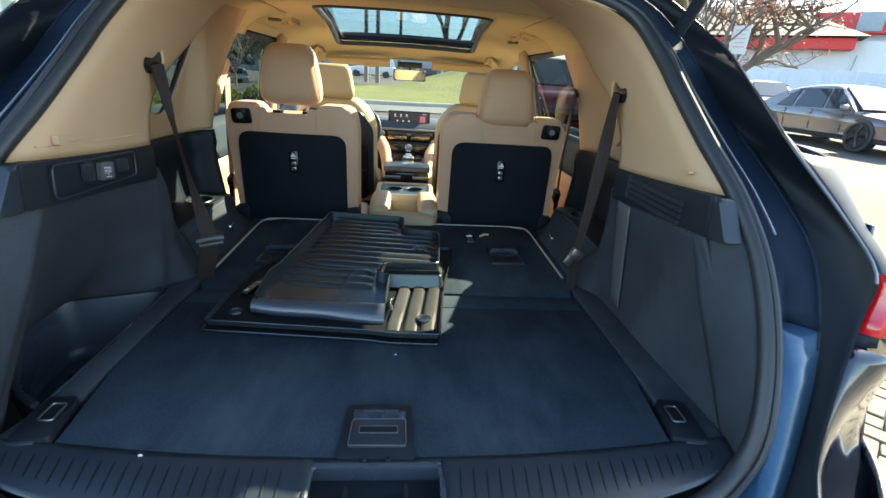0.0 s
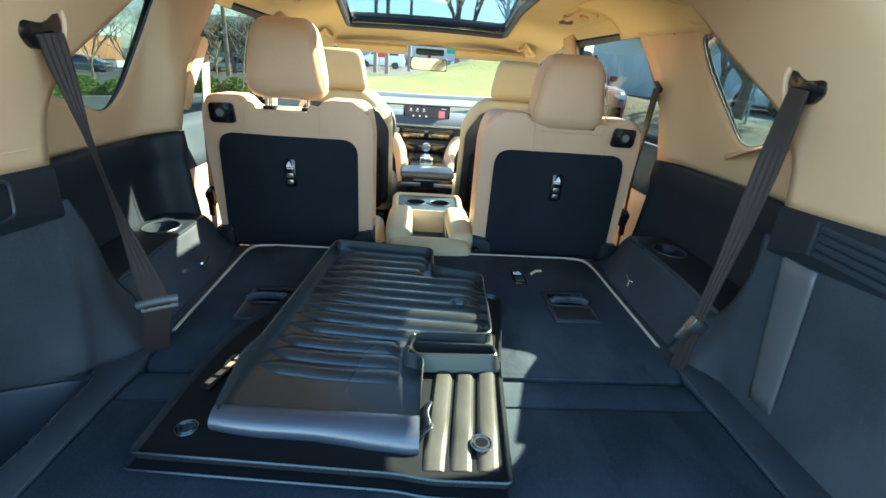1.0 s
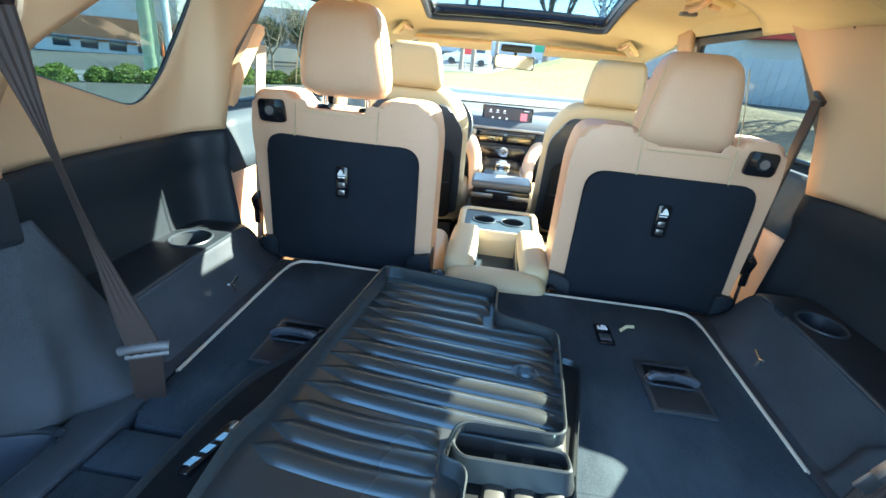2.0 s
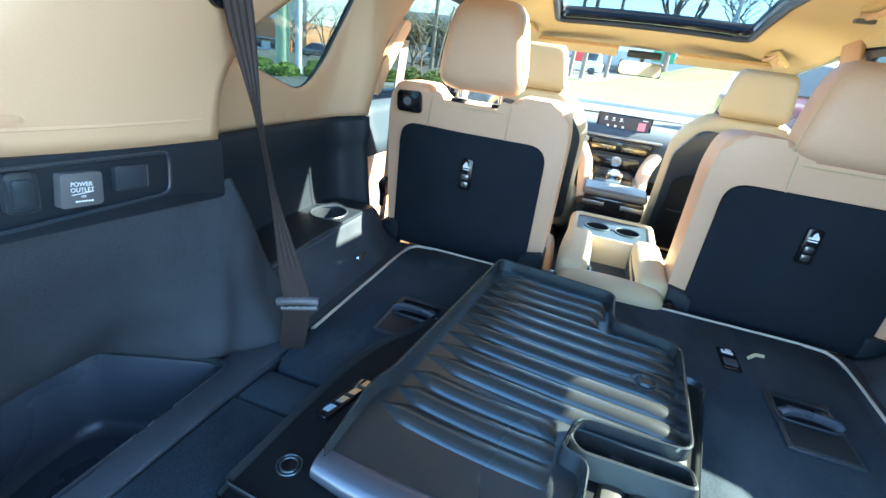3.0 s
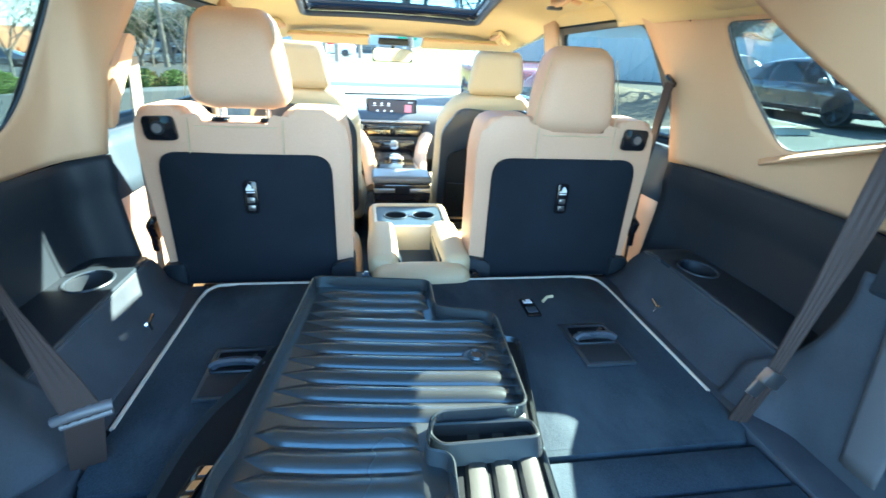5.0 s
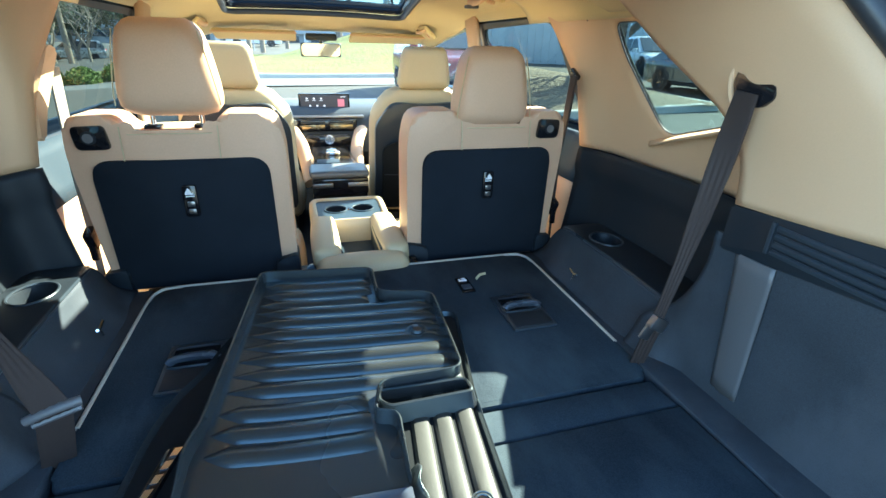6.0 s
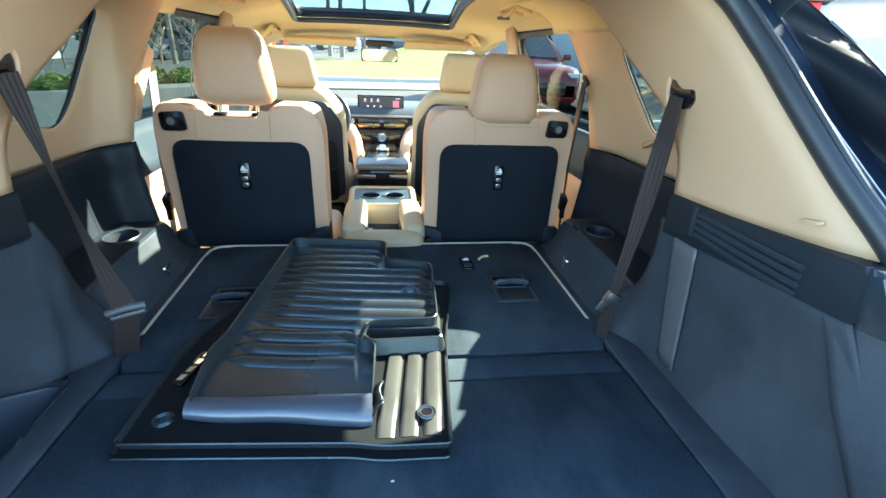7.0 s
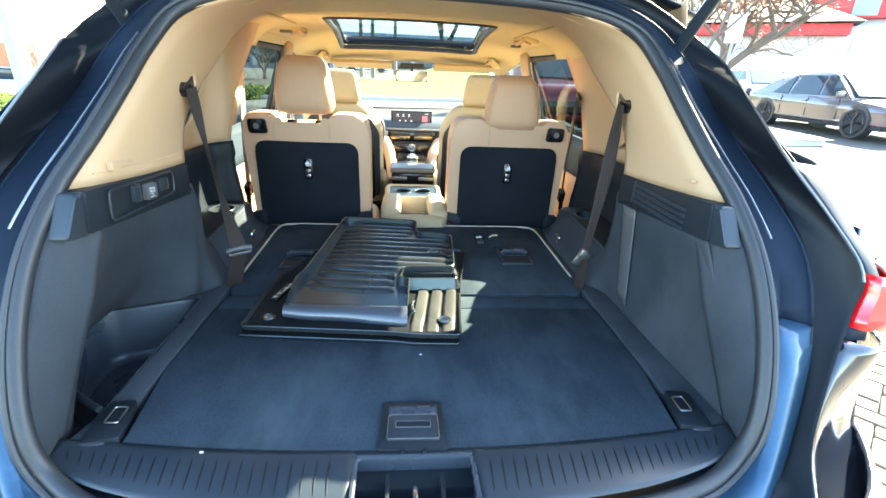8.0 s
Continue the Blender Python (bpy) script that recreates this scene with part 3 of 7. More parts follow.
for s in (1, -1):
    pts = [(s * 0.562, 0.185), (s * 0.645, 0.165), (s * 0.652, 0.50), (s * 0.640, 0.80), (s * 0.60, 1.45), (s * 0.562, 1.45)]
    if s < 0:
        pts = [(s * 0.562, 0.185), (s * 0.640, 0.165), (s * 0.606, 0.255), (s * 0.606, 0.50), (s * 0.625, 0.75), (s * 0.640, 0.80), (s * 0.60, 1.45), (s * 0.562, 1.45)]
    bm = B()
    prism(bm, pts, flat_z, 0.79, FLOOR + 0.004, 0.006)
    tagged(part("floor_edge", bm, WALL_CARPET), "dark felt-covered edge strip beside the cargo floor", "trim", kind="structure")
    # corner plate with tie-down ring
    hook = thing("tie_down", (s * 0.575, 0.25, FLOOR), "dull steel folding tie-down ring in a dark plastic corner plate", "tie-down ring", "tie-down rings")
    bm = B()
    prism(bm, rounded([(s * 0.540, 0.192), (s * 0.604, 0.186), (s * 0.614, 0.292), (s * 0.560, 0.30)], 0.008), flat_z, FLOOR - 0.02, FLOOR + 0.009, 0.003)
    part("plate", bm, DARK_PLASTIC, hook)
    bm = B()
    tube(bm, [Vector((u, v, FLOOR + 0.013)) for u, v in rounded([(s * 0.559, 0.228), (s * 0.584, 0.228), (s * 0.586, 0.272), (s * 0.562, 0.272)], 0.005)], 0.0019, 6, loop=True)
    part("ring", bm, DULL_METAL, hook, "dull steel ring")

sill = thing("sill_plate", (0, 0.07, 0.80), "dark ribbed plastic sill plate with a striker recess", "sill plate", kind="structure")
REC = (0.106, 0.062, 0.141)


def sill_rear(x):
    return 0.042 + 0.092 * (abs(x) / 0.62) ** 3


def sill_top(x, y):
    f = sill_front(x)
    t = max(0, min(1, (f - y) / 0.17))
    side = max(0, (abs(x) - 0.54) / 0.1)
    return FLOOR - 0.002 - 0.035 * t ** 2.2 + 0.012 * side ** 2


def sill_sheet(bm, x0, x1, n, y1=None):
    def f(u, v):
        x = lerp(x0, x1, u)
        front = sill_front(min(abs(x), 0.56)) if y1 is None else y1
        rear = sill_rear(x)
        y = lerp(rear, front, v)
        return (x, y, sill_top(x, y))
    return sheet(bm, f, n, 10)


bm = B()
sill_sheet(bm, -0.640, -REC[0], 30)
sill_sheet(bm, REC[0], 0.640, 30)
sheet(bm, lambda u, v: (lerp(-REC[0], REC[0], u), lerp(REC[2], sill_front(0), v), sill_top(0, lerp(REC[2], sill_front(0), v))), 4, 2)
solid(part("cover", bm, SMOOTH_PLASTIC, sill), 0.003, 0)
bm = B()
for x0, x1 in ((-0.60, -0.135), (0.135, 0.60)):
    k = 0
    while True:
        x = x0 + 0.0215 * k
        if x > x1:
            break
        k += 1
        skew = 0.012 * x / 0.6
        a = [Vector((x + skew * t, lerp(sill_rear(x) + 0.024, sill_front(min(abs(x), 0.56)) - 0.022, t), 0)) for t in (0, 0.2, 0.4, 0.6, 0.8, 1)]
        tube(bm, [Vector((p.x, p.y, sill_top(p.x, p.y) + 0.0018)) for p in a], [0.0004, 0.0016, 0.0018, 0.0018, 0.0016, 0.0004], 5)
ribs = part("rib", bm, DARK_PLASTIC, sill, "raised grip ribs")
bm = B()
prism(bm, rounded([(-REC[0], -0.01), (REC[0], -0.01), (REC[0], REC[2]), (-REC[0], REC[2])], 0.012), flat_z, 0.735, 0.760)
for a, b in (((-REC[0], 0.0), (-REC[0], REC[2])), ((REC[0], 0.0), (REC[0], REC[2])), ((-REC[0], REC[2]), (REC[0], REC[2]))):
    sheet(bm, lambda u, v: (lerp(a[0], b[0], u), lerp(a[1], b[1], u), lerp(0.755, 0.814, v)), 4, 3)
recess = part("recess", bm, LIT_PLASTIC, sill)
bm = B()
tube(bm, [Vector((x, 0.03 + 0.1 * (z > 0.78), z)) for x, z in ((-REC[0], 0.772),)] + [Vector((-REC[0], y, 0.815)) for y in (0.05, REC[2] - 0.008)] + [Vector((-REC[0] + 0.008, REC[2], 0.817)), Vector((REC[0] - 0.008, REC[2], 0.817))] +
     [Vector((REC[0], y, 0.815)) for y in (REC[2] - 0.008, 0.05)], 0.005, 6)
part("recess_lip", bm, LIT_PLASTIC, recess)
for x in (-0.048, 0.048):
    bm = B()
    box(bm, (x, 0.06, 0.782), (0.007, 0.11, 0.05), 0.002)
    part("guide", bm, DARK_PLASTIC, recess)
bm = B()
tube(bm, smooth_path([(0, 0.02, 0.765), (0, 0.03, 0.800), (0, 0.085, 0.800), (0, 0.095, 0.765)], 4), 0.006, 10)
part("striker", bm, CHROME, recess, "bright steel striker loop")

latch = thing("floor_latch", (0, 0.215, FLOOR), "dark plastic lift latch set into the cargo floor", "latch")
bm = B()
prism(bm, rounded([(-0.068, 0.152), (0.062, 0.150), (0.057, 0.282), (-0.063, 0.282)], 0.006), flat_z, FLOOR - 0.006, FLOOR + 0.005, 0.002)
part("bezel", bm, DARK_PLASTIC, latch)
bm = B()
prism(bm, rounded([(-0.052, 0.172), (0.047, 0.171), (0.046, 0.236), (-0.050, 0.236)], 0.005), flat_z, FLOOR + 0.003, FLOOR + 0.010, 0.003)
handle = part("handle", bm, SMOOTH_PLASTIC, latch)
bm = B()
tube(bm, [Vector((u, v, FLOOR + 0.0105)) for u, v in rounded([(-0.052, 0.172), (0.047, 0.171), (0.046, 0.236), (-0.050, 0.236)], 0.005)], 0.0012, 5, loop=True)
tube(bm, [Vector((u, v, FLOOR + 0.0115)) for u, v in rounded([(-0.036, 0.200), (0.032, 0.200), (0.032, 0.217), (-0.036, 0.217)], 0.003)], 0.001, 5, loop=True)
part("moulded_line", bm, GREY_PLASTIC, handle)
bm = B()
box(bm, (-0.002, 0.208, FLOOR + 0.0105), (0.066, 0.014, 0.004), 0.0015)
part("grip_slot", bm, DARK_PLASTIC, handle)
bm = B()
sheet(bm, lambda u, v: (lerp(-0.050, 0.046, u), lerp(0.238, 0.262, v), FLOOR + 0.0065 + 0.004 * v), 6, 3)
solid(part("finger_ramp", bm, LIT_PLASTIC, latch), 0.003)
for x in (-0.022, 0.018):
    bm = B()
    box(bm, (x, 0.149, FLOOR + 0.001), (0.008, 0.012, 0.008), 0.002)
    part("hinge", bm, DARK_PLASTIC, latch)

# ---------------------------------------------------------------- folded third-row seatbacks
for s, x0, x1 in ((-1, -0.553, -0.004), (1, 0.004, 0.558)):
    seat = thing("folded_seatback", ((x0 + x1) / 2, 1.1, 0.80), "third-row seatback folded flat, dark carpet back edged with pale piping", "seat", "folded third-row seats")
    ox, ix = (x0, x1) if s < 0 else (x1, x0)
    pts = [(ox, 0.795), (ox, 0.90), (ox * 0.995, 1.36), (ox * 0.93, 1.428), (ix, 1.425), (ix, 0.795)]
    bm = B()
    prism(bm, rounded(pts, [0.02, 0.03, 0.05, 0.05, 0.01, 0.01]), lambda u, v, w: (u, v, w + 0.012 * max(0, (v - 0.8) / 0.63) - 0.004 * max(0, (0.83 - v) / 0.03)), 0.74, FLOOR + 0.002, 0.012, 3)
    part("back_carpet", bm, CARPET, seat)
    bm = B()
    run = smooth_path([(ox * 1.002, 0.92, 0.8235), (ox * 1.0, 1.15, 0.828), (ox * 0.996, 1.355, 0.832), (ox * 0.975, 1.412, 0.833), (ox * 0.90, 1.432, 0.833), (ox * 0.6, 1.433, 0.833), (ix, 1.430, 0.833)], 5)
    tube(bm, run, 0.0042, 8)
    part("piping", bm, PIPING, seat, "pale fabric piping")
    # pull handle in its recess
    hx, hy = (0.395, 1.095) if s > 0 else (-0.388, 1.055)
    bm = B()
    box(bm, (hx, hy, 0.8285), (0.118, 0.165, 0.007), 0.003)
    plate = part("handle_plate", bm, SMOOTH_PLASTIC, seat, "dark plastic plate with a pull handle")
    bm = B()
    box(bm, (hx, hy - 0.045, 0.8325), (0.10, 0.062, 0.003), 0.001)
    part("label_patch", bm, DARK_PLASTIC, plate)
    bm = B()
    box(bm, (hx, hy + 0.03, 0.8325), (0.092, 0.062, 0.004), 0.0015)
    part("recess_well", bm, GLOSS_BLACK, plate)
    bm = B()
    tube(bm, [Vector((u, v, 0.834)) for u, v in rounded([(hx - 0.052, hy - 0.006), (hx + 0.052, hy - 0.006), (hx + 0.050, hy + 0.066), (hx - 0.050, hy + 0.066)], 0.014)], 0.0024, 6, loop=True)
    part("recess_rim", bm, SMOOTH_PLASTIC, plate)
    bm = B()
    tube(bm, smooth_path([(hx - 0.048, hy + 0.01, 0.834), (hx - 0.036, hy + 0.014, 0.841), (hx, hy + 0.016, 0.843), (hx + 0.036, hy + 0.014, 0.841), (hx + 0.048, hy + 0.01, 0.834)], 4), 0.010, 10, flat=1.6)
    part("pull_handle", bm, LIT_PLASTIC, plate)
    if s > 0:
        bm = B()
        box(bm, (0.290, 1.262, 0.8315), (0.038, 0.085, 0.007), 0.003)
        anchor = part("tether_anchor", bm, GLOSS_BLACK, seat, "black tether anchor with a white pictogram")
        bm = B()
        box(bm, (0.290, 1.284, 0.8358), (0.024, 0.008, 0.002), 0.0006)
        box(bm, (0.294, 1.294, 0.8358), (0.012, 0.009, 0.002), 0.0006)
        box(bm, (0.281, 1.291, 0.8358), (0.005, 0.006, 0.002), 0.0006)
        part("pictogram", bm, WHITE_INK, anchor)
        bm = B()
        box(bm, (0.290, 1.245, 0.8358), (0.026, 0.026, 0.003), 0.001)
        part("anchor_cover", bm, LIT_PLASTIC, anchor)
bm = B()
tube(bm, [(0.333, 1.285, 0.836), (0.352, 1.305, 0.838), (0.372, 1.312, 0.836)], 0.0022, 6, flat=2.0)
tagged(part("straw_bit", bm, STRAW), "bit of dry straw lying on the folded seat", "debris")

for x, y, r in ((-0.382, 0.161, 0.003), (0.021, 0.460, 0.0025)):
    bm = B()
    bmesh.ops.create_icosphere(bm, subdivisions=1, radius=r, matrix=Matrix.Translation((x, y, FLOOR + 0.001)) @ Matrix.Diagonal((1.5, 0.8, 0.5, 1)))
    tagged(part("lint_speck", bm, WHITE_INK), "tiny pale speck of lint on the cargo floor", "debris", "lint specks")


# ---------------------------------------------------------------- side trim
def side_x(y, z):
    """Half width of the inner wall at the rear, by length and height."""
    low = max(0, (1.15 - z) / 0.33)
    return 0.600 + 0.035 * low + 0.012 * max(0, (0.5 - y) / 0.3)


D_REAR = smooth_path([(0.632, 0.345, 1.246), (0.603, 0.43, 1.330), (0.573, 0.510, 1.418), (0.547, 0.582, 1.497), (0.498, 0.642, 1.568), (0.375, 0.69, 1.614), (0.23, 0.712, 1.634)], 5)
D_FRONT = smooth_path([(0.597, 0.742, 1.226), (0.592, 0.752, 1.30), (0.587, 0.80, 1.365), (0.583, 0.875, 1.412), (0.572, 0.975, 1.472), (0.545, 1.09, 1.56), (0.46, 1.13, 1.642)], 5)
for s in (-1, 1):
    side = "left" if s < 0 else "right"
    trim = thing("side_trim_" + side, (s * 0.62, 0.6, FLOOR), "side trim of the cargo space: beige plastic above, dark plastic and felt below", "side trim", kind="structure")
    # beige cover of the rear pillar
    bm = B()

    def pillar(u, v, s=s):
        k = v * (len(D_REAR) - 1)
        i = min(int(k), len(D_REAR) - 2)
        a, b = D_REAR[i].lerp(D_REAR[i + 1], k - i), D_FRONT[i].lerp(D_FRONT[i + 1], k - i)
        p = a.lerp(b, u)
        roll = -0.020 * math.exp(-((u - 0.0) / 0.10) ** 2) + 0.014 * math.sin(math.pi * u)
        return (s * (p.x - roll), p.y, p.z)
    sheet(bm, pillar, 20, 24)
    cover = solid(part("pillar_cover", bm, BEIGE_PLASTIC, trim, "smooth beige pillar cover", 60), 0.004, 0)
    # its front return, out to the quarter panel
    bm = B()
    F = D_FRONT
    sheet(bm, lambda u, v: ((lambda p: (s * (p.x + 0.006 * math.sin(u * math.pi) + u * (0.21 + 0.1 * max(0, p.z - 1.5))), p.y + 0.012 * math.sin(min(1, u * 4) * math.pi / 2) - 0.08 * u, p.z))(F[min(int(v * (len(F) - 1)), len(F) - 1)])), 8, 20)
    part("pillar_return", bm, BEIGE_PLASTIC, cover, "", 60)
    bm = B()
    mark = [(0.440, 1.284), (0.512, 1.276), (0.512, 1.269), (0.462, 1.270), (0.462, 1.263), (0.440, 1.266)] if s < 0 else [(0.430, 1.279), (0.458, 1.274), (0.458, 1.268), (0.430, 1.272)]
    prism(bm, rounded(mark, 0.003), lambda u, v, w: (s * w, u, v), 0.606, 0.5945, 0.002)
    part("airbag_mark", bm, BEIGE_PLASTIC, cover, "raised beige tab")
    bm = B()
    tube(bm, [Vector(pillar(t, 0.055 + 0.02 * t)) + Vector((-s * 0.0016, 0, 0)) for t in [0.12 + 0.8 * k / 12 for k in range(13)]], 0.0022, 5)
    if s < 0:
        part("pressed_edge", bm, BEIGE_PLASTIC, cover)
    else:
        bm.free()
    bm = B()
    tube(bm, smooth_path([(s * 0.5605, 0.771, 1.462), (s * 0.5585, 0.783, 1.435), (s * 0.5585, 0.776, 1.405), (s * 0.560, 0.765, 1.388)], 4), 0.0045, 6)
    part("slot_lip", bm, BEIGE_PLASTIC, cover)
    # seat-belt slot
    bm = B()
    prism(bm, rounded([(0.768, 1.455), (0.775, 1.425), (0.762, 1.392), (0.718, 1.390), (0.696, 1.408), (0.700, 1.427), (0.738, 1.424), (0.758, 1.434)], [0.003, 0.01, 0.01, 0.012, 0.01, 0.004, 0.02, 0.01]), lambda u, v, w: (s * (w + 0.012 * (0.75 - u)), u, v), 0.585, 0.5565, 0.002)
    part("belt_slot", bm, GLOSS_BLACK, cover, "black seat-belt slot")
    # dark plastic band below, and its rear end cap
    bm = B()
    band = rounded([(0.340, 1.170), (0.748, 1.142), (0.745, 1.224), (0.350, 1.247)], 0.006)
    prism(bm, band, lambda u, v, w: (s * (side_x(u, v) + 0.004 + w), u, v), 0.02, -0.012, 0.003)
    panel = part("control_panel" if s < 0 else "vent_panel", bm, DARK_PLASTIC, trim, "dark plastic band")
    bm = B()
    cap = rounded([(0.292, 1.172), (0.345, 1.166), (0.364, 1.246), (0.338, 1.246)], 0.008)
    prism(bm, cap, lambda u, v, w: (s * (side_x(u, v) + 0.012 + w), u, v), 0.02, -0.014, 0.008, 3)
    part("end_cap", bm, SMOOTH_PLASTIC, trim, "satin dark end cap")
    if s < 0:
        X = -0.590

        def on(u, v, w):
            return (X + w, u, v)
        bm = B()
        tube(bm, [Vector((X + 0.001, u, v)) for u, v in rounded([(0.400, 1.236), (0.656, 1.223), (0.652, 1.171), (0.395, 1.176)], 0.014)], 0.0024, 6, loop=True)
        part("panel_groove", bm, SMOOTH_PLASTIC, panel)
        for ring_pts, rad in (([(0.481, 1.229), (0.507, 1.226), (0.505, 1.188), (0.477, 1.191)], 0.006), ([(0.584, 1.217), (0.623, 1.213), (0.621, 1.187), (0.582, 1.190)], 0.002)):
            bm = B()
            tube(bm, [Vector((X + 0.0035, u, v)) for u, v in rounded(ring_pts, rad)], 0.0008, 5, loop=True)
            part("bezel_line", bm, SEAL, panel)
        bm = B()
        prism(bm, rounded([(0.481, 1.229), (0.507, 1.226), (0.505, 1.188), (0.477, 1.191)], 0.006), on, -0.004, 0.003, 0.002)
        sw = part("switch", bm, SMOOTH_PLASTIC, panel, "power tailgate rocker switch")
        bm = B()
        prism(bm, rounded([(0.485, 1.222), (0.502, 1.220), (0.500, 1.195), (0.482, 1.196)], 0.003), on, 0.002, 0.006, 0.002)
        part("rocker", bm, SMOOTH_PLASTIC, sw)
        bm = B()
        prism(bm, rounded([(0.526, 1.220), (0.567, 1.216), (0.564, 1.181), (0.521, 1.185)], 0.003), on, -0.004, 0.006, 0.002)
        cap_ob = part("power_outlet_cap", bm, GREY_PLASTIC, panel, "grey power outlet cap with white lettering")
        tilt = Matrix.Rotation(radians(-8.0), 4, "X")
        for i, (word, size, dy, dz) in enumerate((("POWER", 0.0064, -0.008, 0.0125), ("OUTLET", 0.0064, -0.008, 0.0065), ("12V", 0.0032, -0.008, 0.0005))):
            cu = bpy.data.curves.new("lettering", "FONT")
            cu.body, cu.size, cu.align_x, cu.extrude = word, size, "CENTER", 0.0002
            ob = new("lettering", cu)
            ob.data.materials.append(WHITE_INK)
            ORIGIN[ob.name] = ORIGIN[trim.name]
            ob.parent = cap_ob
            spot = Matrix.Translation(Vector((X + 0.0063, 0.552 + dy, 1.192 + dz)) - ORIGIN[trim.name])
            ob.matrix_local = spot @ tilt @ Matrix.Rotation(radians(90), 4, "Z") @ Matrix.Rotation(radians(90), 4, "X")
        bm = B()
        box(bm, (X + 0.0063, 0.544, 1.1970), (0.0006, 0.022, 0.0007), 0)
        for i in range(6):
            box(bm, (X + 0.0063, 0.5365 + 0.0031 * i, 1.1895 - 0.0004 * i), (0.0006, 0.0023, 0.0014), 0)
        part("text_bars", bm, WHITE_INK, cap_ob)
        bm = B()
        prism(bm, rounded([(0.584, 1.217), (0.623, 1.213), (0.621, 1.187), (0.582, 1.190)], 0.002), on, -0.004, 0.003, 0.001)
        part("blank_cover", bm, SMOOTH_PLASTIC, panel)
    else:
        for i in range(4):
            bm = B()
            z = 1.214 - 0.0135 * i
            pts = [Vector((0.593, lerp(0.652, 0.425, t), z - 0.016 * math.sin(t * 1.2) + 0.012 * t)) for t in (0, 0.25, 0.5, 0.75, 1)]
            tube(bm, pts, 0.0052, 6)
            part("louvre", bm, SMOOTH_PLASTIC, panel)
        bm = B()
        box(bm, (0.592, 0.660, 1.195), (0.006, 0.008, 0.055), 0.002)
        part("louvre_frame", bm, SMOOTH_PLASTIC, panel)
    # felt wall below the band, running on into the apron under the cup ledge
    def wall_end(v):
        return 0.765 + 0.155 * max(0.0, min(1.0, (1 - v) / 0.75)) ** 2.2

    def into_apron(x, y, z):
        k = max(0.0, min(1.0, (y - 0.775) / 0.12))
        a = lerp(0.575, 0.642, max(0.0, min(1.0, (z - 0.815) / 0.14)) ** 0.6) - 0.004
        return lerp(x, a, k * k * (3 - 2 * k))
    bm = B()
    if s > 0:
        def wall(u, v):
            y = lerp(lerp(0.20, 0.345, v), wall_end(v), u)
            z = lerp(0.805, 1.168, v)
            x = side_x(y, z) + 0.02 * math.exp(-((y - 0.42) / 0.2) ** 2) * math.sin(math.pi * v)
            return (s * into_apron(x, y, z), y, z)
        sheet(bm, wall, 48, 22)
    else:
        FOOT = smooth_path([(0.645, 0.185, 0.808), (0.655, 0.24, 0.81), (0.70, 0.30, 0.818), (0.80, 0.40, 0.822), (0.845, 0.51, 0.824), (0.858, 0.60, 0.824), (0.856, 0.665, 0.824), (0.80, 0.69, 0.824), (0.70, 0.725, 0.824), (0.648, 0.748, 0.824), (0.636, 0.785, 0.820), (0.60, 0.85, 0.818), (0.578, 0.92, 0.816)], 4)

        def wall(u, v):
            k = u * (len(FOOT) - 1)
            i = min(int(k), len(FOOT) - 2)
            p = FOOT[i].lerp(FOOT[i + 1], k - i)
            y = lerp(p.y, lerp(0.345, wall_end(v), u), v)
            top = side_x(y, 1.16)
            k = max(0.0, min(1.0, (0.735 - y) / 0.26))
            x = lerp(p.x, top + 0.050 * k * k * (3 - 2 * k) * (1 - 0.45 * v), v ** 0.5) - 0.012 * math.exp(-((y - 0.735) / 0.03) ** 2) * math.sin(math.pi * v ** 0.7)
            z = lerp(p.z, 1.165, v)
            return (s * into_apron(x, y, z), y, z)
        sheet(bm, wall, 60, 22)
    felt = solid(part("felt_wall", bm, WALL_CARPET, trim, "charcoal felt wall", 70), 0.006, 0)
    # slim inner pillar strip next to the seal
    bm = B()
    strip = smooth_path([(0.612, 0.095, 0.825), (0.640, 0.145, 0.92), (0.652, 0.205, 1.03), (0.652, 0.275, 1.15), (0.640, 0.32, 1.20)], 6)
    sheet(bm, lambda u, v: ((lambda p: (s * lerp(p.x, side_x(p.y + 0.11, p.z) - 0.001, u ** 0.7), p.y + 0.12 * u - 0.03 * u * max(0, p.z - 1.05) / 0.15, p.z - 0.005 * u))(strip[min(int(v * (len(strip) - 1)), len(strip) - 1)])), 8, 24)
    solid(part("pillar_foot", bm, WALL_CARPET, trim, "charcoal lower pillar trim", 70), 0.001, 0)
    if s > 0:
        # grey band standing in for the sheen on the wall's curved corner
        bm = B()
        sheet(bm, lambda u, v: (s * (side_x(0.68, lerp(0.856, 1.150, v)) - 0.003 * math.sin(math.pi * u) - 0.003), lerp(lerp(0.650, 0.636, v), lerp(0.706, 0.710, v), u), lerp(0.856, 1.148, v)), 8, 10)
        solid(part("corner_sheen", bm, GREY_PLASTIC, trim, "light reflected on the rounded corner, laid on as a grey strip", 60), 0.003, 1)

    # ---- quarter panel further forward, with its window
    qp = thing("quarter_panel_" + side, (s * 0.76, 1.15, FLOOR), "quarter panel beside the third row: beige with a small window above dark plastic", "side trim", kind="structure")

    def fwd(u, v):
        return u + 0.9 * max(0, v - 1.37) * max(0, min(1, (u - 1.46) / 0.07))

    def qx(y, z):
        y = min(y, 1.555)
        return 0.802 - 0.20 * (z - 1.25) - 0.03 * max(0, (1.0 - y) / 0.25) - 0.05 * max(0, (y - 1.40) / 0.15) ** 1.3
    hole = quarter_hole(s)

    def swell(p, s=s):
        """The driver's side trim turns inwards towards the second row."""
        if s > 0:
            return p
        k = max(0.0, min(1.0, (p[1] - 1.29) / 0.25))
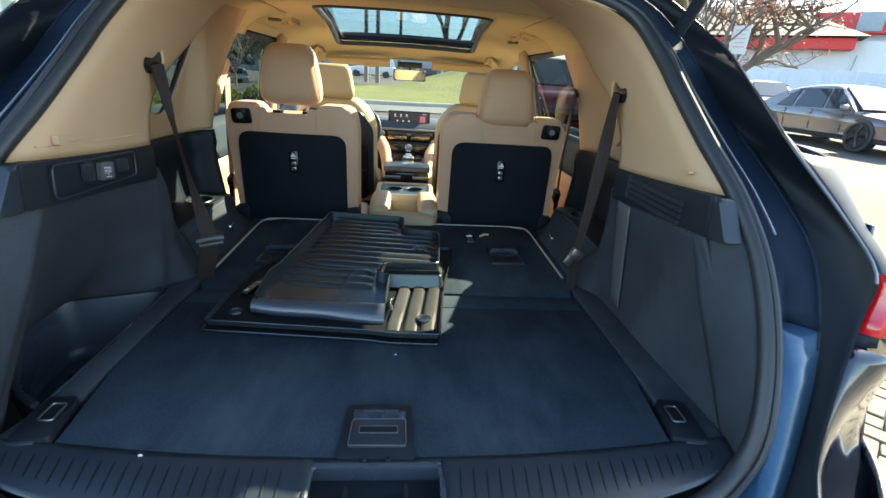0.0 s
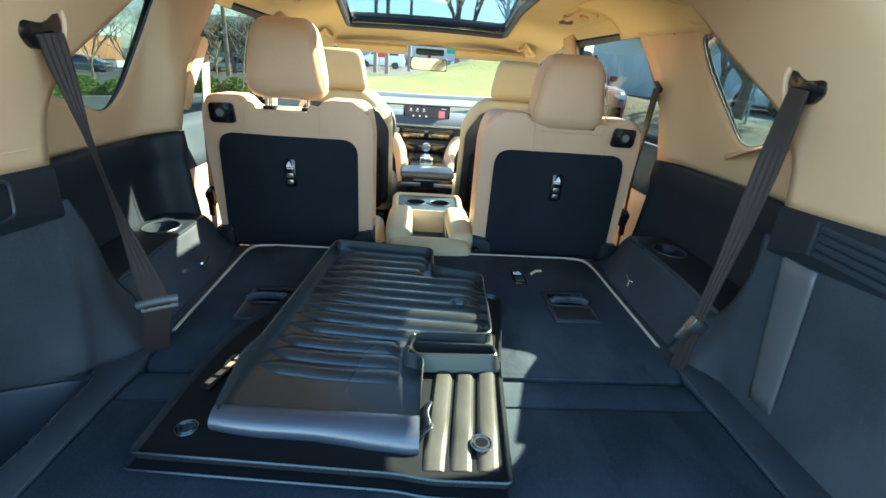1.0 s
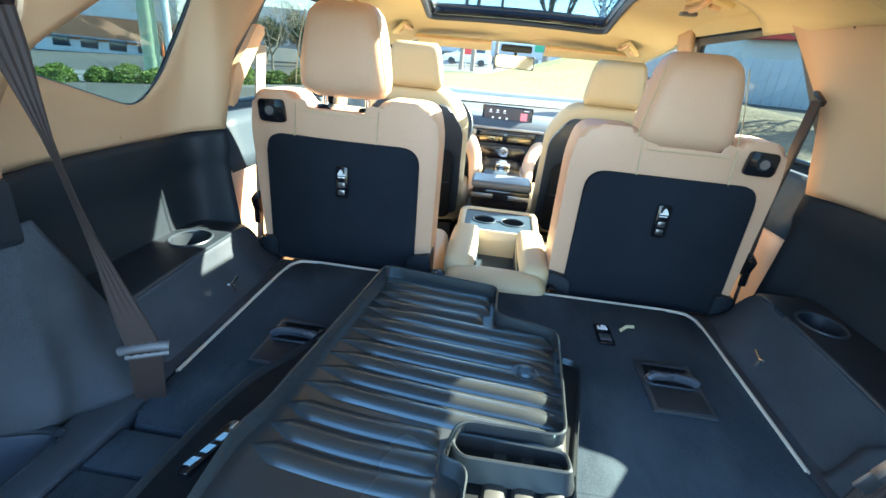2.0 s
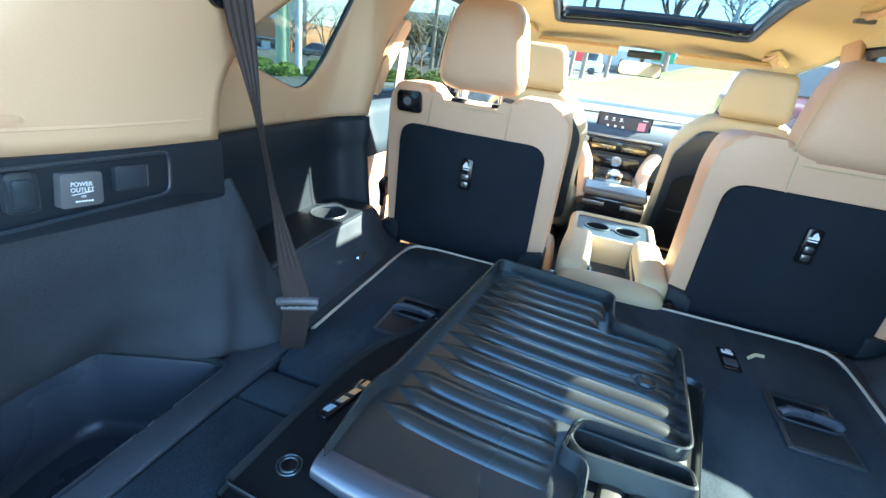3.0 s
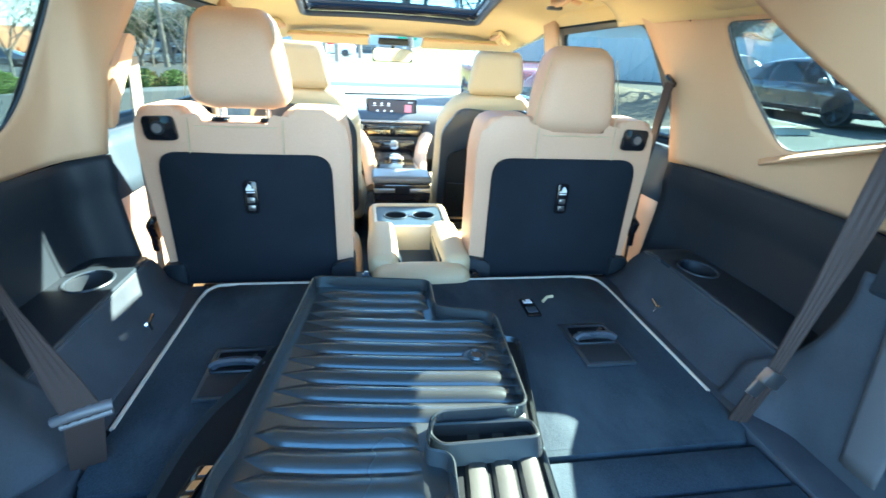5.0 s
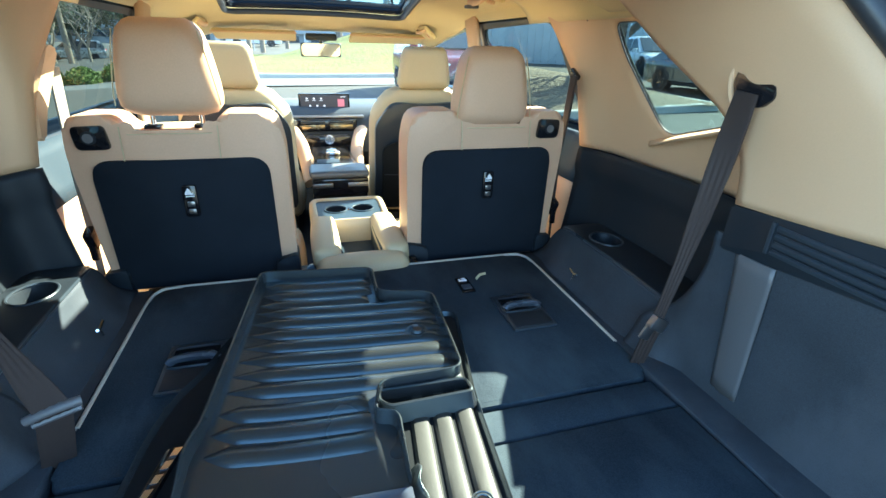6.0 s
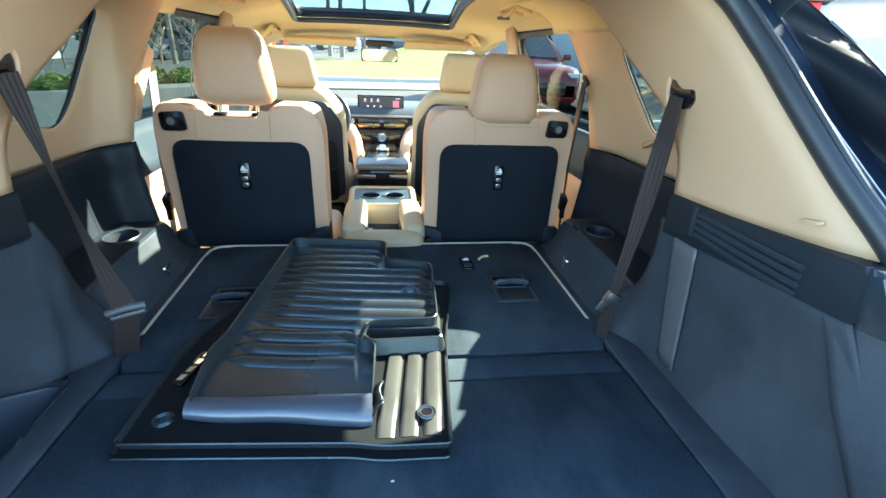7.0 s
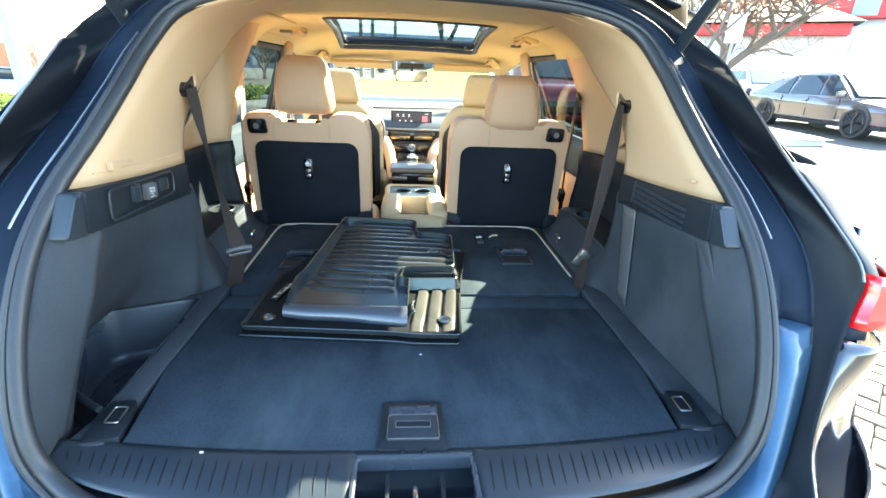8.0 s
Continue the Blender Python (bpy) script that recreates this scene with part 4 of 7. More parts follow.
        return tuple(Vector(p).lerp(Vector((-0.07, 0.18, 1.40)), 0.10 * k * k * (3 - 2 * k)))
    bm = B()
    holed(bm, hole, around(hole, (0.77, 1.168), (1.53, 1.67)), lambda u, v: swell((s * qx(u, v), fwd(u, v), v)), 8)
    up = solid(part("upper_panel", bm, BEIGE_PLASTIC, qp, "beige plastic", 60), 0.004, 1 if s > 0 else -1)
    bm = B()
    loft(bm, [[swell((s * (qx(u, v) + d), u, v)) for u, v in hole] for d in (0.0, 0.002, 0.004)], cap=False)
    part("window_jamb", bm, BEIGE_PLASTIC, up, "", 60)
    bm = B()
    tube(bm, [Vector(swell((s * (qx(u, v) + 0.003), u, v))) for u, v in hole], 0.0028, 8, loop=True)
    part("window_gasket", bm, SEAL, up, "thin black window gasket")
    bm = B()
    wide_hole = [(1.18 + (u - 1.18) * 1.03, 1.40 + (v - 1.40) * 1.05) for u, v in hole]
    prism(bm, wide_hole, lambda u, v, w: swell((s * (qx(u, v) + 0.006 + w), u, v)), 0, 0.004)
    part("quarter_window", bm, PRIVACY_PANE, up, "tinted quarter window").visible_shadow = False
    bm = B()
    sheet(bm, lambda u, v: (s * (qx(1.1, 1.28) + 0.004 - 0.050 * v * min(1, (1 - u) * 2.2)), lerp(0.94, 1.225, u), 1.3285 - 0.31 * (lerp(0.94, 1.225, u) - 0.94) - 0.014 * v), 16, 5)
    if s > 0:
        solid(part("window_ledge", bm, BEIGE_PLASTIC, up, "sunlit beige window ledge"), 0.006, 0)
    else:
        bm.free()
    if s < 0:
        bm = B()
        box(bm, (-0.811, 1.19, 1.205), (0.005, 0.030, 0.042), 0.002)
        part("clip_cover", bm, BEIGE_PLASTIC, up)
    # cove between panel and headliner, and the rounded front edge of the pillar
    bm = B()

    def cove(u, v, s=s):
        y = lerp(0.86, 1.86, u)
        a = Vector((qx(min(y, 1.50), 1.552) - 0.004, 1.550))
        c = Vector((0.52, roof_z(0.52, y) - 0.004))
        b = Vector((a.x - 0.035, c.y - 0.012))
        p = a * (1 - v) ** 2 + b * 2 * v * (1 - v) + c * v * v
        return (s * p.x, y, p.y)
    sheet(bm, cove, 24, 10)
    solid(part("roof_cove", bm, HEADLINER, up, "beige cove under the roof", 60), 0.004, 0)
    bm = B()

    def pillar_edge(u, v, s=s):
        z = lerp(1.168, 1.60, v)
        y = fwd(1.528, z)
        a = u * math.pi / 2
        p = swell((s * qx(1.53, z), y, z))
        return (p[0] + s * (0.002 + 0.05 * (1 - math.cos(a))), p[1] + 0.030 * math.sin(a), p[2])
    sheet(bm, pillar_edge, 6, 20)
    solid(part("pillar_edge", bm, BEIGE_PLASTIC, up, "rounded front edge of the pillar", 60), 0.003, 0)
    # dark lower panel with a soft waist
    bm = B()

    def low(u, v, s=s):
        y = lerp(0.745, 1.50, u)
        z = lerp(0.80, 1.170 + 0.010 * math.sin(u * 3.1), v)
        x = lerp(0.735, 0.792, v ** 0.7) - 0.05 * max(0, (0.95 - y) / 0.18) ** 1.4 - 0.05 * max(0, (y - 1.40) / 0.16) ** 1.5
        x -= 0.012 * (1 / (1 + math.exp(-(z - 1.10) * 160)))
        return swell((s * x, y, z))
    sheet(bm, low, 30, 20)
    solid(part("lower_panel", bm, DARK_PLASTIC, qp, "dark plastic", 60), 0.004, 0)
    # ledge with a cup holder
    LZ = 0.962
    cup = [(s * (0.700 + 0.043 * math.cos(a)), 1.205 + 0.052 * math.sin(a)) for a in [2 * math.pi * k / 28 for k in range(28)]]
    bm = B()

    def ledge_out(cup=cup, s=s):
        pts = []
        for x, y in around([(abs(a), b) for a, b in cup], (0.640, 0.730 if s > 0 else 0.752), (0.775, 1.38)):
            pts.append((s * x, y))
        return pts
    holed(bm, cup, ledge_out(), lambda u, v: (u + s * 0.02 * max(0, (v - 1.28) / 0.1), v, LZ - 0.012 * max(0, (1.05 - v) / 0.2) - 0.02 * max(0, (v - 1.30) / 0.08) ** 2), 6)
    rings = [[(x, y, LZ) for x, y in cup]] + [[(s * 0.700 + (x - s * 0.700) * k, 1.205 + (y - 1.205) * k, z) for x, y in cup] for k, z in ((0.96, LZ - 0.004), (0.90, LZ - 0.06))]
    loft(bm, rings, cap=False)
    bm.faces.new([bm.verts.new((s * 0.700 + (x - s * 0.700) * 0.9, 1.205 + (y - 1.205) * 0.9, LZ - 0.059)) for x, y in cup])
    ledge = part("cup_ledge", bm, DARK_PLASTIC, qp, "dark plastic ledge with a cup holder", 50)
    bm = B()
    tube(bm, [Vector((x, y, LZ + 0.001)) for x, y in cup], 0.0028, 6, loop=True)
    part("cup_rim", bm, SMOOTH_PLASTIC, ledge)
    bm = B()

    def apron(u, v, s=s):
        y = lerp(0.725 if s > 0 else 0.757, 1.47, u)
        top = 0.955 - 0.012 * max(0, (1.05 - y) / 0.2) - 0.10 * max(0, (y - 1.33) / 0.14) ** 1.5
        x = lerp(0.575, 0.642, v ** 0.6) + 0.03 * max(0, (y - 1.30) / 0.17) + 0.01 * math.sin(math.pi * v)
        z = lerp(0.815, top, v)
        k = max(0.0, min(1.0, (0.96 - y) / 0.16))
        return (s * lerp(x, side_x(y, z) + 0.018, k * k * (3 - 2 * k)), y, z)
    sheet(bm, apron, 30, 10)
    solid(part("ledge_apron", bm, WALL_CARPET, qp, "", 60), 0.004, 0)
    bm = B()
    tube(bm, smooth_path([(s * 0.642, 0.79, 0.942), (s * 0.642, 1.05, 0.955), (s * 0.645, 1.30, 0.955), (s * 0.66, 1.375, 0.935)], 4), 0.005, 8)
    part("ledge_edge", bm, SMOOTH_PLASTIC, ledge)
    ring = thing("lower_anchor", (s * 0.598, 1.175, 0.86), "small bright metal child-seat anchor on the seat side", "anchor", "child-seat anchors")
    bm = B()
    for dy, dz in ((0.018, 0.012), (-0.018, 0.008), (0.0, -0.016)):
        tube(bm, [(s * 0.590, 1.175, 0.875), (s * 0.586, 1.175 + dy, 0.875 + dz)], 0.0035, 6)
    part("claw", bm, CHROME, ring)

# open bin behind the felt wall on the driver's side
bin_ob = thing("side_bin", (-0.74, 0.5, 0.67), "deep black plastic storage bin sunk beside the cargo floor", "storage bin")
BIN = rounded([(-0.608, 0.262), (-0.655, 0.292), (-0.80, 0.40), (-0.845, 0.52), (-0.852, 0.662), (-0.645, 0.742), (-0.612, 0.742)], [0.01, 0.03, 0.06, 0.06, 0.05, 0.03, 0.01], 5)
mid = (-0.70, 0.52)
bm = B()
rings = [[(mid[0] + (x - mid[0]) * k, mid[1] + (y - mid[1]) * k, z) for x, y in BIN] for k, z in ((1.03, 0.832), (1.0, 0.828), (0.985, 0.818), (0.90, 0.70), (0.85, 0.682), (0.78, 0.676))]
loft(bm, rings, cap=False)
bm.faces.new([bm.verts.new((mid[0] + (x - mid[0]) * 0.785, mid[1] + (y - mid[1]) * 0.785, 0.6765)) for x, y in BIN])
# light on the bin's inner walls comes from this paler plastic
part("tub", bm, LIT_PLASTIC, bin_ob, "satin black tub, its lit walls put into a lighter colour", 60)
bm = B()
tube(bm, [Vector((x, y, 0.833)) for x, y in BIN[4:39]], 0.007, 8)
part("bin_lip", bm, DARK_PLASTIC, bin_ob)


# ---------------------------------------------------------------- seat belts
def ribbon(bm, pts, width, thick=0.0022, twist=None):
    """A webbing strip through pts; width and its direction may change along it."""
    P = [Vector(p) for p in pts]
    rings = []
    for i, p in enumerate(P):
        w = Vector(twist[i]).normalized() if twist else Vector((0, 1, 0))
        t = (P[min(i + 1, len(P) - 1)] - P[max(i - 1, 0)]).normalized()
        n = t.cross(w).normalized() * thick
        h = w * (width[i] if isinstance(width, (list, tuple)) else width) / 2
        rings.append([p + h * f + n * (1.0 + 0.8 * (k % 2)) for k, f in enumerate((-1, -0.75, -0.5, -0.25, 0, 0.25, 0.5, 0.75, 1))] + [p + h * f - n * (1.0 + 0.8 * (k % 2)) for k, f in enumerate((1, 0.75, 0.5, 0.25, 0, -0.25, -0.5, -0.75, -1))])
    return loft(bm, rings)


for s in (-1, 1):
    a = Vector((s * 0.553, 0.742, 1.412))
    b = Vector((s * (0.508 if s < 0 else 0.540), 0.805 if s < 0 else 0.794, 0.960))
    belt = thing("seat_belt", (a.x, a.y, a.z), "dark brown webbing seat belt hanging from the pillar to the floor", "seat belt", "third-row belts")
    bm = B()
    n = 10
    tw = [Vector((0.15, 1, 0.1)).lerp(Vector((-s * 1.0, 0.45, 0.0)), min(1, k / 6)) for k in range(n + 1)]
    wd = [0.044, 0.034, 0.021, 0.011, 0.007, 0.007, 0.011, 0.020, 0.030, 0.040, 0.045] if s < 0 else [0.046, 0.044, 0.041, 0.038, 0.035, 0.033, 0.030, 0.026, 0.024, 0.022, 0.022]
    ribbon(bm, [a.lerp(b, k / n) + Vector((s * 0.006 * math.sin(math.pi * k / n), 0, 0)) for k in range(n + 1)], wd, twist=tw)
    part("webbing", bm, BELT, belt)
    bm = B()
    end = Vector((s * 0.564, b.y + 0.055, 0.790))
    ribbon(bm, [b.lerp(end, k / 3) for k in range(4)], 0.046 if s < 0 else 0.03, twist=[(-s, 0.45, 0)] * 4)
    part("lower_webbing", bm, BELT, belt)
    bm = B()
    d = Vector((-s * 1.0, 0.35, 0.12)).normalized() * (0.034 if s < 0 else 0.018)
    if s < 0:
        tube(bm, [b - d, b - d * 0.4 + Vector((0, -0.004, 0.004)), b + d * 0.4 + Vector((0, -0.004, 0.004)), b + d], 0.0075, 10)
        tube(bm, [b - d * 0.9 + Vector((0, 0.004, -0.014)), b + d * 0.9 + Vector((0, 0.004, -0.014))], 0.005, 8)
    else:
        box(bm, b + Vector((0.0, -0.004, -0.002)), (0.038, 0.018, 0.030), 0.005, 2, Matrix.Rotation(0.5, 4, "Y"))
        box(bm, b + Vector((-0.018, 0.0, -0.024)), (0.026, 0.006, 0.030), 0.003, 2, Matrix.Rotation(0.5, 4, "Y"))
    part("tongue", bm, GREY_PLASTIC if s < 0 else DULL_METAL, belt, "metal belt tongue")


# ---------------------------------------------------------------- second-row seats
def cushioned(bm, c, s, r, m=None, puff=0.0, seg=4):
    """A padded block: a rounded box whose faces swell a little."""
    g0 = set(bm.verts)
    box(bm, (0, 0, 0), s, r, seg)
    vs = [v for v in bm.verts if v not in g0]
    bmesh.ops.subdivide_edges(bm, edges=[e for e in {e for v in vs for e in v.link_edges} if e.calc_length() > min(s) * 0.5], cuts=5, use_grid_fill=True)
    vs = [v for v in bm.verts if v not in g0]
    for v in vs:
        k = [v.co[i] / (s[i] / 2) for i in range(3)]
        for i in range(3):
            j, l = (i + 1) % 3, (i + 2) % 3
            v.co[i] += puff * k[i] * max(0, 1 - k[j] ** 2) * max(0, 1 - k[l] ** 2)
    bmesh.ops.transform(bm, matrix=Matrix.Translation(c) @ (m or Matrix()), verts=vs)
    return bm


for s in (-1, 1):
    raised = s < 0
    seat = thing("second_row_seat", (s * 0.43, 1.75, 0.40), "beige leather second-row seat with a dark carpeted back" + (" and raised headrest" if raised else " and lowered headrest"), "seat", "second-row seats")

    def back(u, v, w, s=s):
        return (s * u, 1.485 - w + 0.02 * max(0, (1.05 - v)) * 0.3 + 0.02 * ((u - 0.43) / 0.26) ** 4, v)
    OUT = rounded([(0.172, 0.80), (0.172, 1.20), (0.190, 1.290), (0.325, 1.292), (0.350, 1.252), (0.545, 1.252), (0.572, 1.288), (0.682, 1.288), (0.697, 1.20), (0.662, 0.80)],
                  [0.02, 0.03, 0.06, 0.03, 0.03, 0.03, 0.03, 0.035, 0.05, 0.02], 4)
    bm = B()
    prism(bm, OUT, back, -0.13, 0.0, 0.016, 4)
    shell = part("backrest", bm, BEIGE_LEATHER, seat)
    bm = B()
    for x in (0.335, 0.560):
        tube(bm, [Vector(back(x + 0.004 * k, z, 0.001)) for k, z in ((0, 1.262), (0.4, 1.23), (1, 1.176))], 0.0018, 5)
    tube(bm, [Vector(back(x, 1.243 - 0.0, 0.002)) for x in (0.35, 0.40, 0.45, 0.50, 0.545)], 0.0016, 5)
    part("seam", bm, PALE_LEATHER, shell, "stitched seams")
    PAN = rounded([(0.216, 0.812), (0.220, 1.176), (0.646, 1.176), (0.640, 0.812)], [0.02, 0.055, 0.045, 0.02], 6)
    bm = B()
    prism(bm, PAN, back, -0.01, 0.006, 0.004, 2)
    carpet = part("back_carpet", bm, SEATBACK_CARPET, seat, "dark navy-black carpet panel")
    bm = B()
    prism(bm, rounded([(0.412, 1.020), (0.446, 1.020), (0.446, 1.108), (0.412, 1.108)], 0.006), back, 0.0, 0.009, 0.002)
    anchor = part("tether_anchor", bm, GLOSS_BLACK, carpet, "black tether anchor with a white pictogram")
    bm = B()
    prism(bm, [(0.4175, 1.083), (0.4205, 1.089), (0.424, 1.086), (0.427, 1.097), (0.432, 1.101), (0.4365, 1.094), (0.440, 1.088), (0.440, 1.083)], back, 0.009, 0.0105)
    prism(bm, [(0.4185, 1.077), (0.439, 1.077), (0.439, 1.080), (0.4185, 1.080)], back, 0.009, 0.0105)
    part("pictogram", bm, WHITE_INK, anchor)
    for z in (1.057, 1.036):
        bm = B()
        prism(bm, rounded([(0.420, z - 0.007), (0.438, z - 0.007), (0.438, z + 0.007), (0.420, z + 0.007)], 0.002), back, 0.008, 0.0115, 0.001)
        part("anchor_bar", bm, DULL_METAL, anchor)
    # release button
    bm = B()
    prism(bm, rounded([(0.585, 1.207), (0.664, 1.205), (0.668, 1.262), (0.592, 1.266)], 0.012), back, -0.004, 0.007, 0.003)
    bez = part("button_bezel", bm, GLOSS_BLACK, seat, "black bezel with a round release button")
    bm = B()
    disc(bm, back(0.629, 1.236, 0.008), 0.0165, 0.008, "y", 24, 0.002)
    btn = part("release_button", bm, DARK_PLASTIC, bez)
    bm = B()
    disc(bm, back(0.629, 1.236, 0.0125), 0.0115, 0.002, "y", 20)
    part("pictogram", bm, DULL_METAL, btn)
    # hinge covers at the foot
    for x in (0.200, 0.652):
        bm = B()
        prism(bm, rounded([(x - 0.035, 0.795), (x + 0.035, 0.795), (x + 0.032, 0.868), (x - 0.032, 0.880)], 0.015), back, -0.06, 0.022, 0.008)
        part("hinge_cover", bm, DARK_PLASTIC, seat, "dark plastic hinge cover")
    # cushion and base
    bm = B()
    cushioned(bm, (s * 0.43, 1.86, 0.66), (0.52, 0.52, 0.17), 0.05, None, 0.02)
    part("cushion", bm, PALE_LEATHER, seat)
    bm = B()
    cushioned(bm, (s * 0.43, 1.605, 1.02), (0.46, 0.10, 0.44), 0.04, None, 0.015)
    part("front_padding", bm, PALE_LEATHER, seat)
    bm = B()
    box(bm, (s * 0.43, 1.80, 0.50), (0.44, 0.50, 0.20), 0.02)
    part("seat_base", bm, DARK_PLASTIC, seat)
    # headrest
    zc = 1.398 if raised else 1.357
    bm = B()
    rings = []
    for k in range(13):
        t = k / 12
        z = zc + lerp(-0.106, 0.106, t)
        e = math.sqrt(max(0, 1 - abs(2 * t - 1) ** 3.6))
        w = lerp(0.124, 0.092, t ** 1.3) * (0.82 + 0.18 * e)
        d = 0.052 * (0.45 + 0.55 * e) * lerp(0.95, 1.05, t)
        rings.append([(s * 0.433 + math.copysign(abs(math.cos(a)) ** 0.42, math.cos(a)) * w, 1.512 + 0.02 * t * 0 + math.copysign(abs(math.sin(a)) ** 0.55, math.sin(a)) * d + 0.03 * (math.cos(a) ** 2) * 0.4, z) for a in [2 * math.pi * j / 36 for j in range(36)]])
    rings = [[(s * 0.433 + (x - s * 0.433) * 0.75, 1.512 + (y - 1.512) * 0.5, z - 0.006) for x, y, z in rings[0]]] + rings + [[(s * 0.433 + (x - s * 0.433) * 0.78, 1.512 + (y - 1.512) * 0.5, z + 0.007) for x, y, z in rings[-1]]]
    loft(bm, rings)
    hr = part("headrest", bm, BEIGE_LEATHER, seat, "", 60)
    for e in (-1, 1):
        bm = B()
        tube(bm, [(s * 0.433 + e * (lerp(0.116, 0.088, t ** 1.3) + 0.001), 1.474 - 0.004 * math.sin(t * 3), zc + lerp(-0.085, 0.085, t)) for t in [k / 8 for k in range(9)]], 0.0016, 5)
        part("seam", bm, PALE_LEATHER, hr)
    for e in (-1, 1):
        bm = B()
        tube(bm, [(s * 0.433 + e * 0.058, 1.525, 1.24), (s * 0.433 + e * 0.058, 1.525, zc - 0.09)], 0.0068, 10)
        part("headrest_post", bm, CHROME, seat, "chrome headrest post")
    for e in (-1, 1):
        bm = B()
        box(bm, (s * 0.433 + e * 0.058, 1.525, 1.256), (0.04, 0.035, 0.012), 0.004)
        part("post_guide", bm, GLOSS_BLACK, seat)
    # belt along the outer side, with its buckle
    belt = thing("seat_belt", (s * 0.735, 1.64, 1.40), "second-row seat belt running from the door pillar past the seat", "seat belt", "second-row belts")
    bm = B()
    top, mid_p, low_p = (Vector((s * 0.712, 1.615, 1.392)) if s < 0 else Vector((0.716, 1.522, 1.392))), Vector((s * 0.712, 1.575 if s < 0 else 1.548, 1.14)), Vector((s * 0.712, 1.545, 0.80))
    ribbon(bm, [top, top.lerp(mid_p, 0.5), mid_p, mid_p.lerp(low_p, 0.5), low_p], [0.046, 0.044, 0.03, 0.02, 0.02], twist=[(0.1, 1, 0), (0.1, 1, 0), (0.3, 1, 0), (0.5, 1, 0), (0.5, 1, 0)])
    part("webbing", bm, PALE_BELT if s < 0 else BELT, belt)
    bm = B()
    box(bm, (s * 0.708, 1.545, 0.955), (0.026, 0.045, 0.055), 0.008, 2, Matrix.Rotation(0.4, 4, "X"))
    box(bm, (s * 0.708, 1.532, 0.915), (0.018, 0.012, 0.045), 0.004)
    part("tongue", bm, GLOSS_BLACK, belt, "black belt tongue")
    bm = B()
    prism(bm, rounded([(1.478, 1.236), (1.500, 1.234), (1.548, 1.30), (1.606, 1.355), (1.690, 1.432), (1.672, 1.448), (1.640, 1.444), (1.575, 1.385), (1.505, 1.325)], 0.010), lambda u, v, w, s=s: tuple(Vector((s * (0.742 - w), u, v)).lerp(Vector((-0.07, 0.18, 1.40)), 0.06 if s < 0 else 0.0)), 0.0, 0.016, 0.006)
    if s < 0:
        part("belt_guide", bm, BEIGE_PLASTIC, belt, "beige belt guide cover")
    else:
        bm.free()
        bm = B()
        box(bm, (0.722, 1.528, 1.397), (0.014, 0.050, 0.016), 0.005, 2, Matrix.Rotation(0.5, 4, "X"))
        part("belt_slot", bm, GLOSS_BLACK, belt, "black belt slot in the pillar")

# ---------------------------------------------------------------- folded middle seat used as an armrest
mid_seat = thing("middle_armrest", (0.022, 1.75, 0.60), "folded middle seatback forming a beige armrest with cup holders and tray", "armrest")
CX = 0.024
bm = B()
box(bm, (CX, 1.72, 0.7125), (0.300, 0.66, 0.125), 0.035, 4)
part("armrest_body", bm, PALE_LEATHER, mid_seat)
bm = B()
plate_edge = rounded([(CX - 0.118, 1.792), (CX + 0.118, 1.792), (CX + 0.124, 2.030), (CX - 0.124, 2.030)], 0.03, 5)
head_edge = [(CX + (x - CX) * 1.24, 1.905 + (y - 1.905) * 1.22) for x, y in plate_edge]
loft(bm, [[(x, y, 0.862) for x, y in plate_edge], [(x, y, 0.872) for x, y in [(lerp(a[0], b[0], 0.15), lerp(a[1], b[1], 0.15)) for a, b in zip(plate_edge, head_edge)]],
          [(x, y, 0.874) for x, y in [(lerp(a[0], b[0], 0.6), lerp(a[1], b[1], 0.6)) for a, b in zip(plate_edge, head_edge)]],
          [(x, y, 0.862) for x, y in [(lerp(a[0], b[0], 0.92), lerp(a[1], b[1], 0.92)) for a, b in zip(plate_edge, head_edge)]],
          [(x, y, 0.840) for x, y in head_edge], [(x, y, 0.76) for x, y in head_edge]], cap=False)
part("head_pad", bm, PALE_LEATHER, mid_seat, "padded beige surround of the cup holders", 60)
for s in (-1, 1):
    bm = B()
    cushioned(bm, (CX + s * 0.108, 1.635, 0.852), (0.084, 0.33, 0.075), 0.03, None, 0.006)
    part("arm_pad", bm, PALE_LEATHER, mid_seat, "pale beige padded arm")
bm = B()
cushioned(bm, (CX, 1.455, 0.822), (0.27, 0.085, 0.09), 0.032, None, 0.008)
part("rear_pad", bm, PALE_LEATHER, mid_seat)
bm = B()
box(bm, (CX, 1.63, 0.772), (0.135, 0.31, 0.030), 0.006)
tray_floor = part("tray_floor", bm, BLUEGREY, mid_seat, "blue-grey plastic tray")
bm = B()
tube(bm, [Vector((CX + x, y, 0.862)) for x, y in ((-0.064, 1.50), (-0.066, 1.70), (-0.080, 1.765), (-0.10, 1.79))], 0.006, 6)
tube(bm, [Vector((CX + x, y, 0.862)) for x, y in ((0.064, 1.50), (0.066, 1.70), (0.080, 1.765), (0.10, 1.79))], 0.006, 6)
part("tray_trim", bm, BLUEGREY, tray_floor)
for at, size in (((CX - 0.0665, 1.63, 0.820), (0.006, 0.31, 0.085)), ((CX + 0.0665, 1.63, 0.820), (0.006, 0.31, 0.085)), ((CX, 1.785, 0.823), (0.15, 0.006, 0.083))):
    bm = B()
    box(bm, at, size, 0.002)
    part("tray_wall", bm, BLUEGREY, tray_floor)
bm = B()
